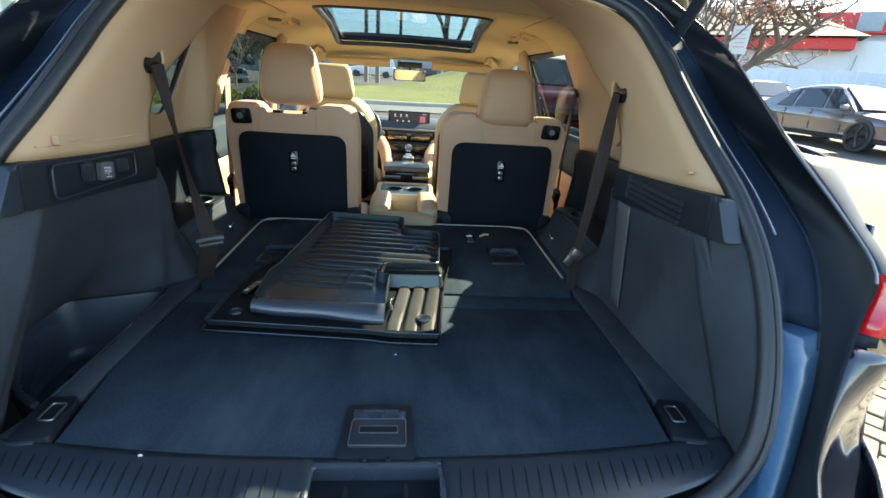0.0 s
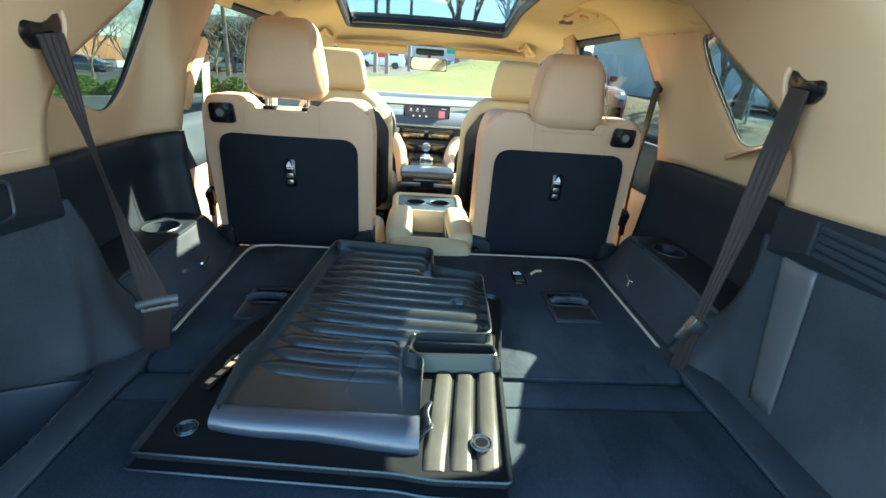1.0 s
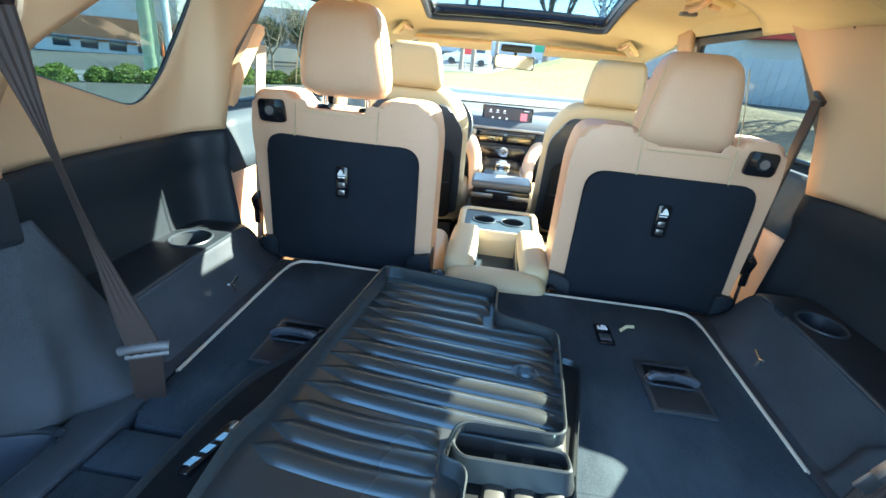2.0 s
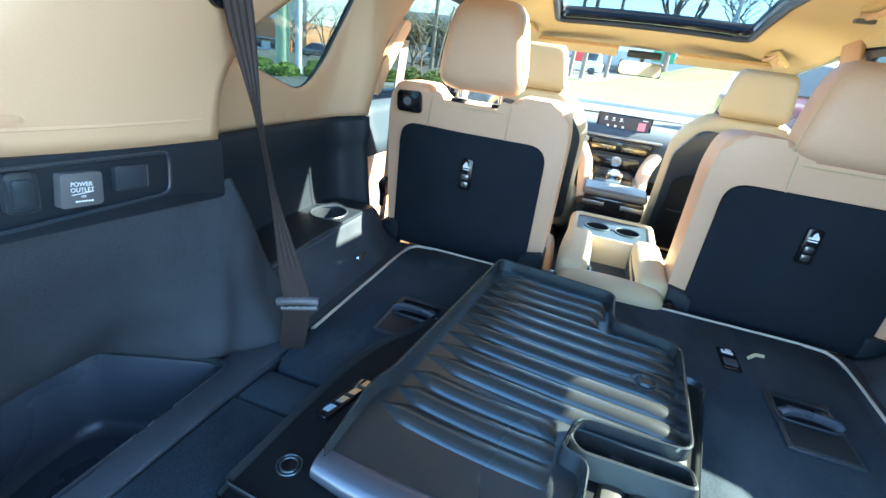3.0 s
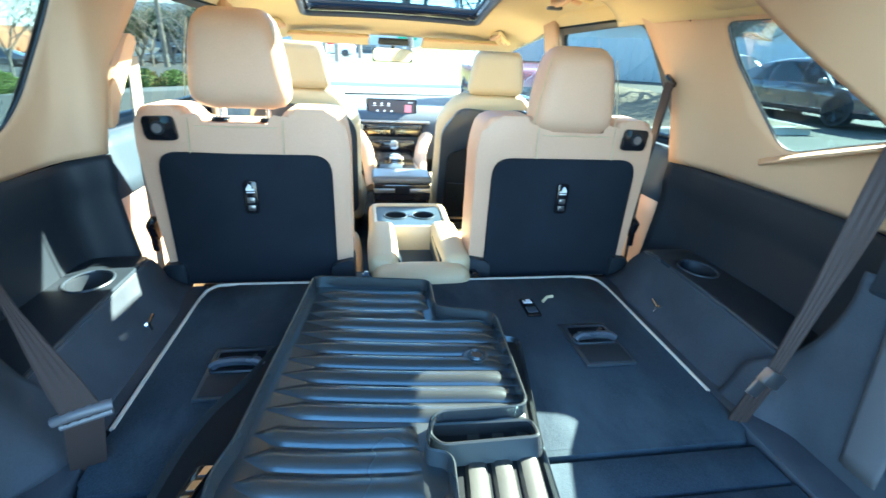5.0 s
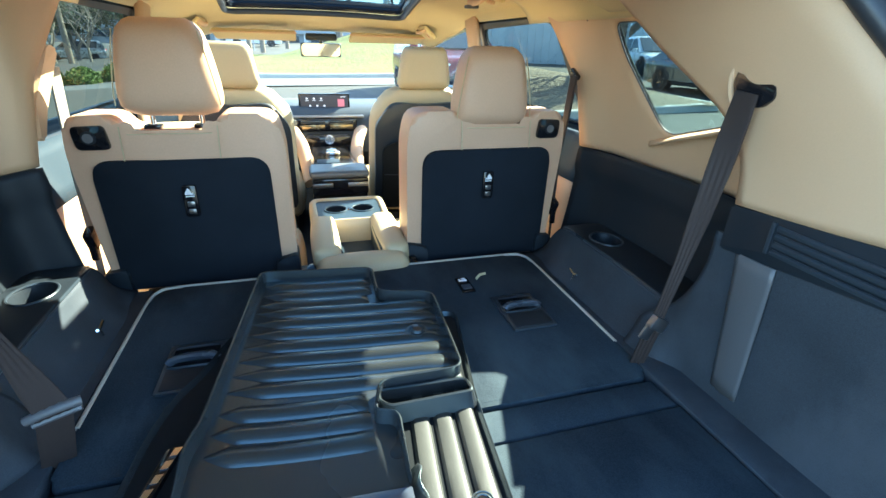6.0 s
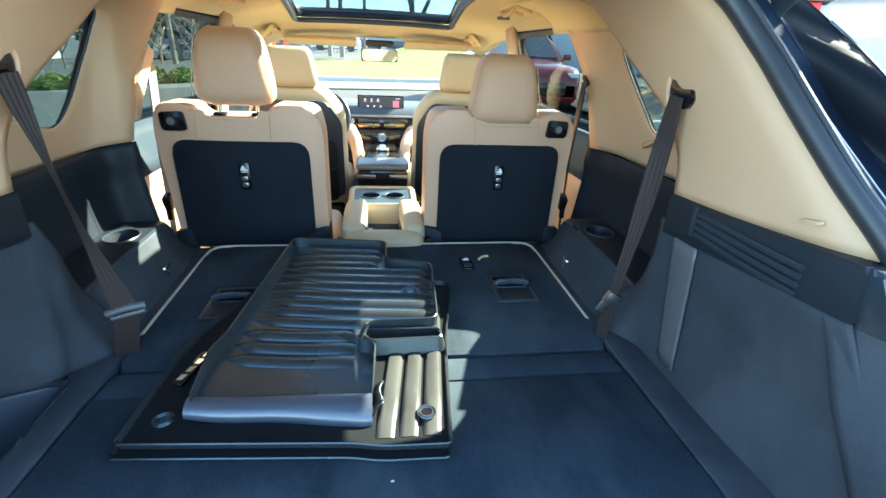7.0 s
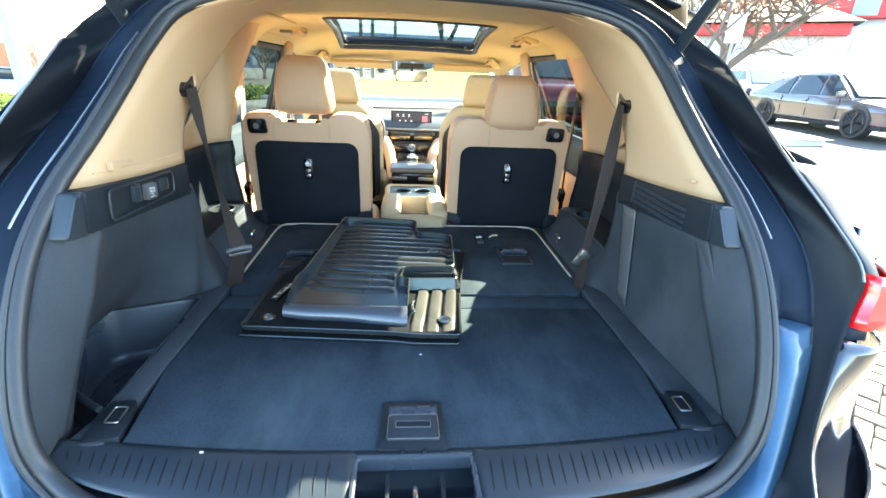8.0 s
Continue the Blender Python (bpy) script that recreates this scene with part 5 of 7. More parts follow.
for s in (-1, 1):
    well = [(CX + s * 0.052 + 0.043 * math.cos(a), 1.915 + 0.043 * math.sin(a)) for a in [2 * math.pi * k / 28 for k in range(28)]]
    edges = around(well, (CX - (0.127 if s < 0 else 0), 1.786), (CX + (0.127 if s > 0 else 0), 2.035))
    holed(bm, well, edges, lambda u, v: (u, v, 0.866), 2)
top = part("cup_plate", bm, CUP_PLATE, mid_seat, "blue-grey plate with two cup holders")
bm = B()
box(bm, (CX, 1.915, 0.8672), (0.030, 0.022, 0.002), 0.0005)
part("cup_slot", bm, GLOSS_BLACK, top)
for s in (-1, 1):
    bm = B()
    ring = [(CX + s * 0.052 + 0.043 * math.cos(a), 1.915 + 0.043 * math.sin(a)) for a in [2 * math.pi * k / 28 for k in range(28)]]
    loft(bm, [[(x, y, 0.866) for x, y in ring], [(CX + s * 0.052 + (x - CX - s * 0.052) * 0.9, 1.915 + (y - 1.915) * 0.9, 0.805) for x, y in ring]], cap=False)
    bm.faces.new([bm.verts.new((CX + s * 0.052 + (x - CX - s * 0.052) * 0.9, 1.915 + (y - 1.915) * 0.9, 0.8055)) for x, y in ring])
    part("cup_well", bm, SEATBACK_CARPET, top, "dark cup well")
    bm = B()
    tube(bm, [Vector((x, y, 0.867)) for x, y in ring], 0.0035, 6, loop=True)
    part("cup_rim", bm, CUP_PLATE, top)
for s in (-1, 1):
    bm = B()
    disc(bm, (CX + s * 0.158, 1.47, 0.80), 0.045, 0.025, "x", 20, 0.006)
    part("hinge", bm, GLOSS_BLACK, mid_seat, "black hinge")

# ---------------------------------------------------------------- front seats
for s in (-1, 1):
    fs = thing("front_seat", (0.02 + s * 0.44, 2.55, 0.40), "beige leather front seat with a black moulded back panel", "seat", "front seats")
    cx = 0.02 + s * 0.44
    bm = B()
    rings = []
    for k in range(17):
        t = k / 16
        z = lerp(0.62, 1.255, t)
        w = 0.255 * (1 - 0.32 * max(0, (t - 0.72) / 0.28) ** 2.2)
        d = 0.075 * (1 - 0.35 * t)
        y = 2.66 - 0.16 * t
        rings.append([(cx + math.copysign(abs(math.cos(a)) ** 0.5, math.cos(a)) * w, y + math.copysign(abs(math.sin(a)) ** 0.6, math.sin(a)) * d + 0.06 * (abs(math.cos(a)) ** 4), z + 0.02 * math.sin(t * 3)) for a in [2 * math.pi * j / 32 for j in range(32)]])
    rings.append([(cx + (x - cx) * 0.8, 2.50 + (y - 2.50) * 0.6, z + 0.02) for x, y, z in rings[-1]])
    loft(bm, rings)
    part("backrest", bm, PALE_LEATHER, fs, "", 60)
    bm = B()
    prism(bm, rounded([(0.66, -0.238), (1.10, -0.240), (1.215, -0.165), (1.205, 0.0), (1.215, 0.165), (1.10, 0.240), (0.66, 0.238)], 0.04), lambda u, v, w, cx=cx: (cx + v, 2.525 - 0.25 * (u - 0.75) + 0.75 * v * v - w + 0.028, u), 0.0, 0.035, 0.012)
    panel_ob = part("back_panel", bm, SMOOTH_PLASTIC, fs, "black moulded back panel")
    bm = B()
    prism(bm, rounded([(0.64, -0.205), (0.99, -0.205), (1.035, -0.10), (1.035, 0.10), (0.99, 0.205), (0.64, 0.205)], 0.04), lambda u, v, w, cx=cx: (cx + v, 2.525 - 0.25 * (u - 0.75) + 0.75 * v * v - w + 0.028, u), 0.030, 0.046, 0.008)
    pocket = part("map_pocket", bm, LOW_RUBBER, panel_ob, "dull black pocket on the seat's back")
    bm = B()
    tube(bm, [Vector((cx + v, 2.525 - 0.25 * 0.09 + 0.75 * v * v - 0.0185, 0.84)) for v in [-0.195 + 0.039 * k for k in range(11)]], 0.0022, 6)
    part("seam", bm, SMOOTH_PLASTIC, pocket)
    bm = B()
    cushioned(bm, (cx, 2.92, 0.66), (0.52, 0.52, 0.17), 0.06, None, 0.02)
    part("cushion", bm, PALE_LEATHER, fs)
    bm = B()
    box(bm, (cx, 2.85, 0.50), (0.44, 0.50, 0.20), 0.02)
    part("seat_base", bm, DARK_PLASTIC, fs)
    bm = B()
    rings = []
    for k in range(11):
        t = k / 10
        e = math.sqrt(max(0, 1 - abs(2 * t - 1) ** 4))
        rings.append([(cx + math.copysign(abs(math.cos(a)) ** 0.45, math.cos(a)) * lerp(0.135, 0.105, t) * (0.85 + 0.15 * e), 2.47 - 0.02 * t + math.copysign(abs(math.sin(a)) ** 0.6, math.sin(a)) * 0.05 * (0.5 + 0.5 * e), lerp(1.275, 1.462, t)) for a in [2 * math.pi * j / 28 for j in range(28)]])
    loft(bm, rings)
    part("headrest", bm, PALE_LEATHER, fs, "", 60)
    for e in (-1, 1):
        bm = B()
        tube(bm, [(cx + e * 0.06, 2.475, 1.23), (cx + e * 0.06, 2.475, 1.29)], 0.007, 8)
        part("headrest_post", bm, GLOSS_BLACK, fs)

# ---------------------------------------------------------------- front console and dashboard
con = thing("centre_console", (0.03, 2.9, 0.40), "front centre console with a padded armrest and silver shifter", "console")
bm = B()
box(bm, (0.032, 2.97, 0.64), (0.27, 1.06, 0.36), 0.03, 3)
part("console_body", bm, GLOSS_BLACK, con)
bm = B()
cushioned(bm, (0.032, 2.53, 0.868), (0.285, 0.19, 0.034), 0.015, None, 0.005)
part("armrest_lid", bm, LID_LEATHER, con, "pale padded lid")
bm = B()
box(bm, (0.032, 2.435, 0.812), (0.272, 0.03, 0.080), 0.008)
vent = part("rear_vent", bm, GLOSS_BLACK, con, "glossy rear vent panel")
for x in (-0.055, 0.117):
    bm = B()
    box(bm, (x, 2.418, 0.822), (0.10, 0.006, 0.022), 0.002)
    part("vent_grille", bm, DULL_METAL, vent)
bm = B()
box(bm, (0.032, 3.06, 0.806), (0.20, 0.36, 0.02), 0.008)
deck = part("shifter_deck", bm, SMOOTH_PLASTIC, con)
bm = B()
box(bm, (0.0, 2.93, 0.822), (0.13, 0.10, 0.014), 0.005)
part("palm_rest", bm, BLUEGREY, deck)
bm = B()
box(bm, (0.040, 3.14, 0.832), (0.085, 0.09, 0.030), 0.008)
box(bm, (0.040, 3.14, 0.850), (0.045, 0.05, 0.016), 0.005)
part("shifter", bm, CHROME, deck, "silver shifter buttons")
for s in (-1, 1):
    bm = B()
    tube(bm, smooth_path([(0.032 + s * 0.150, 2.92, 0.70), (0.032 + s * 0.158, 3.10, 0.775), (0.032 + s * 0.180, 3.32, 0.84), (0.032 + s * 0.235, 3.58, 0.885)], 5), [0.035 + 0.0015 * k for k in range(16)], 12, flat=0.7)
    part("knee_pad", bm, BEIGE_PLASTIC, con, "beige knee pad")

dash = thing("dashboard", (0.0, 3.85, 0.60), "dashboard with a wide screen, bronze trim and dark centre stack", "dashboard")
bm = B()
rings = []
for x in [lerp(-0.74, 0.76, k / 16) for k in range(17)]:
    h = 0.03 * math.exp(-((x + 0.40) / 0.22) ** 2)
    rings.append([(x, 3.70, 0.62), (x, 3.58, 0.74), (x, 3.60, 0.90), (x, 3.66, 0.985), (x, 3.70, 1.03 + h), (x, 3.86, 1.055 + h), (x, 4.20, 1.05), (x, 4.52, 1.00), (x, 4.52, 0.62)])
loft(bm, rings)
part("dash_top", bm, DASH, dash, "blue-grey dash top", 50)
bm = B()
box(bm, (0.045, 3.645, 0.985), (0.52, 0.05, 0.016), 0.006)
part("silver_band", bm, DULL_METAL, dash, "silver band")
bm = B()
box(bm, (0.04, 3.61, 0.93), (0.42, 0.05, 0.085), 0.012)
stack = part("centre_fascia", bm, GLOSS_BLACK, dash, "glossy dark centre stack")
for x in (-0.058, 0.138):
    bm = B()
    box(bm, (x, 3.583, 0.922), (0.160, 0.006, 0.030), 0.003)
    part("bronze_panel", bm, BRONZE, stack, "bronze patterned panel")
    bm = B()
    box(bm, (x, 3.582, 0.955), (0.165, 0.008, 0.016), 0.003)
    part("air_vent", bm, SMOOTH_PLASTIC, stack)
bm = B()
box(bm, (0.035, 3.50, 0.845), (0.30, 0.12, 0.07), 0.015)
part("stack_foot", bm, GLOSS_BLACK, dash)
bm = B()
disc(bm, (0.040, 3.435, 0.862), 0.032, 0.03, "y", 24, 0.006)
part("mode_dial", bm, CHROME, dash, "chrome mode dial")
bm = B()
disc(bm, (-0.185, 3.585, 0.955), 0.022, 0.02, "y", 20, 0.004)
part("start_button", bm, CHROME, dash)
bm = B()
box(bm, (0.037, 3.755, 1.064), (0.362, 0.022, 0.136), 0.006)
scr = part("screen", bm, GLOSS_BLACK, dash, "wide black touch screen showing white icons")
bm = B()
box(bm, (0.037, 3.7425, 1.064), (0.336, 0.002, 0.116), 0.0005)
part("display", bm, SCREEN, scr)
def screen_mark(name, x, z, w, h):
    bm = B()
    box(bm, (x, 3.7412, z), (w, 0.001, h), 0)
    part(name, bm, SCREEN_WHITE, scr)


for i in range(3):
    for j in range(2):
        screen_mark("icon", -0.085 + 0.05 * i + 0.02 * j, 1.098 - 0.05 * j, 0.013, 0.012)
        screen_mark("icon_caption", -0.085 + 0.05 * i + 0.02 * j, 1.084 - 0.05 * j, 0.024, 0.003)
screen_mark("status_bar", 0.170, 1.110, 0.035, 0.004)
screen_mark("status_bar", -0.105, 1.020, 0.035, 0.003)
bm = B()
box(bm, (0.155, 3.7412, 1.068), (0.048, 0.001, 0.052), 0)
part("picture_tile", bm, SCREEN_RED, scr, "reddish picture tile")

wheel = thing("steering_wheel", (-0.38, 3.35, 0.95), "dark leather steering wheel", "steering wheel")
W = Matrix.Translation((-0.38, 3.38, 1.00)) @ Matrix.Rotation(radians(68), 4, "X")
bm = B()
tube(bm, [W @ Vector((0.185 * math.cos(a), 0.185 * math.sin(a), 0)) for a in [2 * math.pi * k / 40 for k in range(40)]], 0.015, 10, loop=True)
part("rim", bm, SMOOTH_PLASTIC, wheel)
bm = B()
box(bm, W @ Vector((0, 0, -0.02)), (0.15, 0.05, 0.12), 0.02, 3)
for a in (0.1, math.pi - 0.1, -math.pi / 2):
    tube(bm, [W @ Vector((0.05 * math.cos(a), 0.05 * math.sin(a), -0.01)), W @ Vector((0.18 * math.cos(a), 0.18 * math.sin(a), 0))], 0.014, 8)
part("hub", bm, SMOOTH_PLASTIC, wheel)

# ---------------------------------------------------------------- windscreen, visors, mirror
bm = B()
sheet(bm, lambda u, v: (lerp(-0.70, 0.70, u), lerp(4.50, 3.40, v) + 0.08 * (1 - (2 * u - 1) ** 2), lerp(1.02, 1.60, v) - 0.02 * (2 * u - 1) ** 2 * v), 12, 6)
ws = tagged(part("window_front", bm, CLEAR_PANE), "clear laminated windscreen", "windscreen", kind="structure")
ws.visible_shadow = False
for s in (-1, 1):
    vis = thing("sun_visor", (0.03 + s * 0.38, 3.18, 1.54), "beige sun visor folded up against the headliner", "sun visor", "sun visors")
    bm = B()
    box(bm, (0.035 + s * 0.375, 3.23, 1.500), (0.44, 0.15, 0.022), 0.009, 3, Matrix.Rotation(radians(-14), 4, "X"))
    part("visor_board", bm, HEADLINER, vis)
    bm = B()
    tube(bm, [(0.035 + s * 0.15, 3.155, 1.514), (0.035 + s * 0.60, 3.155, 1.510)], 0.006, 8)
    part("visor_edge", bm, BEIGE_PLASTIC, vis)
mir = thing("rear_view_mirror", (0.03, 3.45, 1.50), "rear-view mirror in a dark housing under the headliner", "mirror")
bm = B()
box(bm, (0.028, 3.47, 1.425), (0.256, 0.03, 0.084), 0.026, 4, Matrix.Rotation(0.10, 4, 'Z'))
part("housing", bm, SMOOTH_PLASTIC, mir)
bm = B()
prism(bm, rounded([(-0.092, 1.388), (0.148, 1.388), (0.148, 1.462), (-0.092, 1.462)], 0.026, 5), lambda u, v, w: (u, 3.4510 - w + 0.10 * (u - 0.028) - 0.10 * (v - 1.425), v), 0, 0.002)
part("mirror_glass", bm, MIRROR, mir)
bm = B()
box(bm, (0.03, 3.40, 1.500), (0.19, 0.10, 0.04), 0.014, 3)
tube(bm, [(0.03, 3.43, 1.50), (0.03, 3.475, 1.44)], 0.012, 8)
part("camera_housing", bm, SMOOTH_PLASTIC, mir)

# ---------------------------------------------------------------- doors and pillars ahead of the cargo space
for s in (-1, 1):
    side = "left" if s < 0 else "right"
    side_ob = thing("door_" + ("1" if s < 0 else "2"), (s * 0.80, 2.3, 0.45), "closed doors with beige padded trim below tinted windows", "door", kind="structure")
    for y0, y1 in ((1.52, 2.42), (2.50, 3.52)):
        bm = B()
        sheet(bm, lambda u, v: (s * (0.80 - 0.02 * v + 0.015 * math.sin(math.pi * v)), lerp(y0, y1, u), lerp(0.50, 1.05, v)), 8, 8)
        solid(part("door_trim", bm, BEIGE_LEATHER, side_ob, "beige padded door trim"), 0.02, 0)
        bm = B()
        sheet(bm, lambda u, v: (s * (0.775 + 0.05 * v), lerp(y0, y1, u), lerp(1.04, 1.195, v)), 8, 4)
        solid(part("door_sill", bm, BLUEGREY, side_ob, "blue-grey upper door trim"), 0.02, 0)
        bm = B()
        box(bm, (s * 0.755, (y0 + y1) / 2 + 0.1, 0.93), (0.07, 0.5, 0.05), 0.02, 3)
        part("arm_rest", bm, BEIGE_LEATHER, side_ob)
        bm = B()
        sheet(bm, lambda u, v: (s * (0.845 - 0.12 * v - 0.02 * v * v), lerp(y0 - 0.0, y1, u), lerp(1.18, 1.60, v)), 6, 6)
        part("door_window", bm, DOOR_PANE if y0 < 2 else TINTED_PANE, side_ob, "tinted door window").visible_shadow = False
        bm = B()
        hole = rounded([(y0 + 0.03, 1.195), (y1 - 0.05, 1.195), (y1 - 0.03 - 0.12 * (y0 > 2), 1.545), (y0 + 0.20 if y0 < 2 else y0 + 0.05, 1.555)], [0.02, 0.02, 0.04, 0.05], 5)
        holed(bm, hole, around(hole, (y0 - 0.02, 1.17), (y1 + 0.02, 1.62)), lambda u, v: (s * (0.838 - 0.285 * (v - 1.18)), u, v), 2)
        solid(part("window_frame", bm, SEAL, side_ob, "black window frame", 60), 0.02, 0)
    bm = B()
    sheet(bm, lambda u, v: (s * (0.775 - 0.20 * max(0, lerp(0.6, 1.6, v) - 1.18)), lerp(2.40, 2.54, u), lerp(0.55, 1.60, v)), 3, 10)
    solid(part("centre_pillar", bm, BEIGE_PLASTIC, side_ob, "beige centre pillar"), 0.02, 0)
    bm = B()
    tube(bm, [(s * 0.735, 3.36, 1.575), (s * 0.775, 3.75, 1.38), (s * 0.80, 4.2, 1.16), (s * 0.80, 4.5, 1.03)], 0.04, 10, flat=0.7)
    part("front_pillar", bm, BEIGE_PLASTIC, side_ob, "beige front pillar")
    bm = B()
    sheet(bm, lambda u, v: (s * lerp(0.735, 0.66, v), lerp(0.95, 3.4, u), lerp(1.565, 1.625, v) - 0.09 * max(0, (lerp(0.95, 3.4, u) - 2.5) / 0.9)), 20, 3)
    solid(part("roof_rail", bm, HEADLINER, side_ob, "beige roof rail"), 0.01, 0)
bm = B()
box(bm, (0, 2.7, 0.45), (1.66, 3.4, 0.06), 0)
tagged(part("cabin_floor", bm, CARPET), "dark carpeted cabin floor", "floor", kind="structure")

# ---------------------------------------------------------------- floor mats stacked on the cargo floor
low = thing("lower_tray_mat", (-0.12, 0.8, 0.825), "black rubber all-weather floor mat lying flat, pale dusty ribs", "floor mat", "rubber floor mats")


def rim(bm, pts, z0, z1, t, flare=0.012, loop=True):
    """An upright lip round an outline, thin and leaning outwards."""
    n = len(pts)
    mid = Vector((sum(p[0] for p in pts) / n, sum(p[1] for p in pts) / n))
    rings = []
    for i in range(n):
        p, a, b = Vector(pts[i]), Vector(pts[i - 1]), Vector(pts[(i + 1) % n])
        d = (b - a).normalized() if (b - a).length > 1e-7 else Vector((1, 0))
        nrm = Vector((d.y, -d.x))
        za, zb = (z0(p.x, p.y), z1(p.x, p.y))
        rings.append([(p.x - nrm.x * t, p.y - nrm.y * t, za), (p.x + nrm.x * 0.002, p.y + nrm.y * 0.002, za), (p.x + nrm.x * (flare + t), p.y + nrm.y * (flare + t), zb - 0.002),
                      (p.x + nrm.x * (flare + t * 0.5), p.y + nrm.y * (flare + t * 0.5), zb), (p.x + nrm.x * flare, p.y + nrm.y * flare, zb - 0.002)])
    if loop:
        rings.append(rings[0])
    loft(bm, rings, cap=not loop)
    bmesh.ops.remove_doubles(bm, verts=bm.verts, dist=1e-6)
    return bm


LOW = rounded([(-0.432, 0.556), (-0.04, 0.523), (0.005, 0.512), (0.120, 0.508), (0.150, 0.80), (0.203, 1.095), (0.10, 1.12), (-0.25, 1.20), (-0.322, 1.10), (-0.352, 1.00), (-0.392, 0.930), (-0.414, 0.84), (-0.427, 0.70)],
              [0.005, 0.03, 0.03, 0.005, 0.05, 0.02, 0.05, 0.05, 0.05, 0.04, 0.05, 0.05, 0.05], 4)
LOW2 = [(-0.13 + (x + 0.13) * 1.004 - 0.004, 0.8 + (y - 0.8) * 1.004 - 0.012) for x, y in LOW]
for k, (outl, zb) in enumerate(((LOW2, 0.824), (LOW, 0.836))):
    ob = low if k else thing("under_tray_mat", (-0.12, 0.8, 0.822), "second black rubber mat underneath, only its edge showing", "floor mat", "rubber floor mats")
    bm = B()
    prism(bm, outl, flat_z, zb, zb + 0.005)
    part("mat_sheet", bm, LOW_RUBBER, ob)
    bm = B()
    rim(bm, outl, lambda x, y: zb, (lambda x, y: zb + 0.009) if not k else (lambda x, y: zb + 0.016), 0.003, 0.004)
    part("raised_edge", bm, RUBBER, ob, "raised moulded edge")
bm = B()
for x in (0.010, 0.052, 0.094):
    rings = []
    for y in [lerp(0.532, 0.98, k / 8) for k in range(9)]:
        xx = x + 0.055 * (y - 0.53) / 0.47
        h = 0.009 * min(1, (y - 0.53) / 0.02 + 0.1)
        rings.append([(xx + dx, y, 0.8405 + h * dz) for dx, dz in ((-0.018, 0), (-0.013, 0.85), (-0.008, 1), (0.008, 1), (0.013, 0.85), (0.018, 0))])
    loft(bm, rings)
part("long_ribs", bm, DUSTY_RUBBER, low, "long moulded ribs, dusty")


def eyelet(parent, x, y, z, r=0.017):
    bm = B()
    for rad, t in ((r, 0.0017), (r * 0.70, 0.0022)):
        tube(bm, [Vector((x + rad * math.cos(a), y + rad * math.sin(a), z)) for a in [2 * math.pi * k / 24 for k in range(24)]], t, 6, loop=True)
    ring_ob = part("eyelet", bm, RUBBER, parent, "ringed fixing eyelet")
    bm = B()
    disc(bm, (x, y, z - 0.0005), r * 0.60, 0.0025, "z", 18)
    part("eyelet_hole", bm, GLOSS_BLACK, ring_ob)


eyelet(low, 0.088, 0.580, 0.8505)
eyelet(low, -0.383, 0.610, 0.8425)
bm = B()
prism(bm, rounded([(-0.402, 0.700), (-0.382, 0.697), (-0.358, 0.800), (-0.378, 0.806)], 0.006), flat_z, 0.840, 0.850, 0.002)
badge = part("badge_plate", bm, GLOSS_BLACK, low, "dark badge plate")
bm = B()
for k in range(4):
    t = k / 4 + 0.1
    prism(bm, [(lerp(-0.395, -0.362, t) - 0.005, lerp(0.700, 0.800, t)), (lerp(-0.395, -0.362, t) + 0.006, lerp(0.700, 0.800, t)), (lerp(-0.395, -0.362, t) + 0.012, lerp(0.700, 0.800, t) + 0.016), (lerp(-0.395, -0.362, t) + 0.0, lerp(0.700, 0.800, t) + 0.016)], flat_z, 0.850, 0.8515)
part("badge_bars", bm, CHROME, badge, "bright raised bars")

mat_top = thing("folded_tray_mat", (-0.12, 0.9, 0.85), "black rubber tray mat folded over on itself, ribbed, with raised edges", "floor mat", "rubber floor mats")
TOPS = [(-0.262, 1.338), (0.024, 1.302), (0.020, 1.168), (0.154, 1.134), (0.134, 0.836), (-0.028, 0.836), (-0.048, 0.752), (-0.010, 0.745), (-0.014, 0.612), (-0.333, 0.612), (-0.333, 0.750), (-0.318, 0.80)]
TOP = rounded(TOPS, [0.02, 0.02, 0.03, 0.03, 0.02, 0.03, 0.02, 0.03, 0.01, 0.01, 0.02, 0.02], 4)
bm = B()
prism(bm, TOP, flat_z, 0.862, 0.870, 0.0)
part("mat_sheet", bm, RUBBER, mat_top)
i0 = next(k for k, p in enumerate(TOP) if p[1] < 0.62)
i1 = max(k for k, p in enumerate(TOP) if p[1] < 0.62)
lip = [TOP[(i1 + 1 + k) % len(TOP)] for k in range(len(TOP) - (i1 - i0 + 1))]
bm = B()
rim(bm, lip, lambda x, y: 0.858, lambda x, y: 0.900 - 0.008 * max(0, (0.72 - y) / 0.1), 0.005, -0.010 + 0.004, loop=False)
part("raised_edge", bm, RUBBER, mat_top, "raised moulded edge")
bm = B()
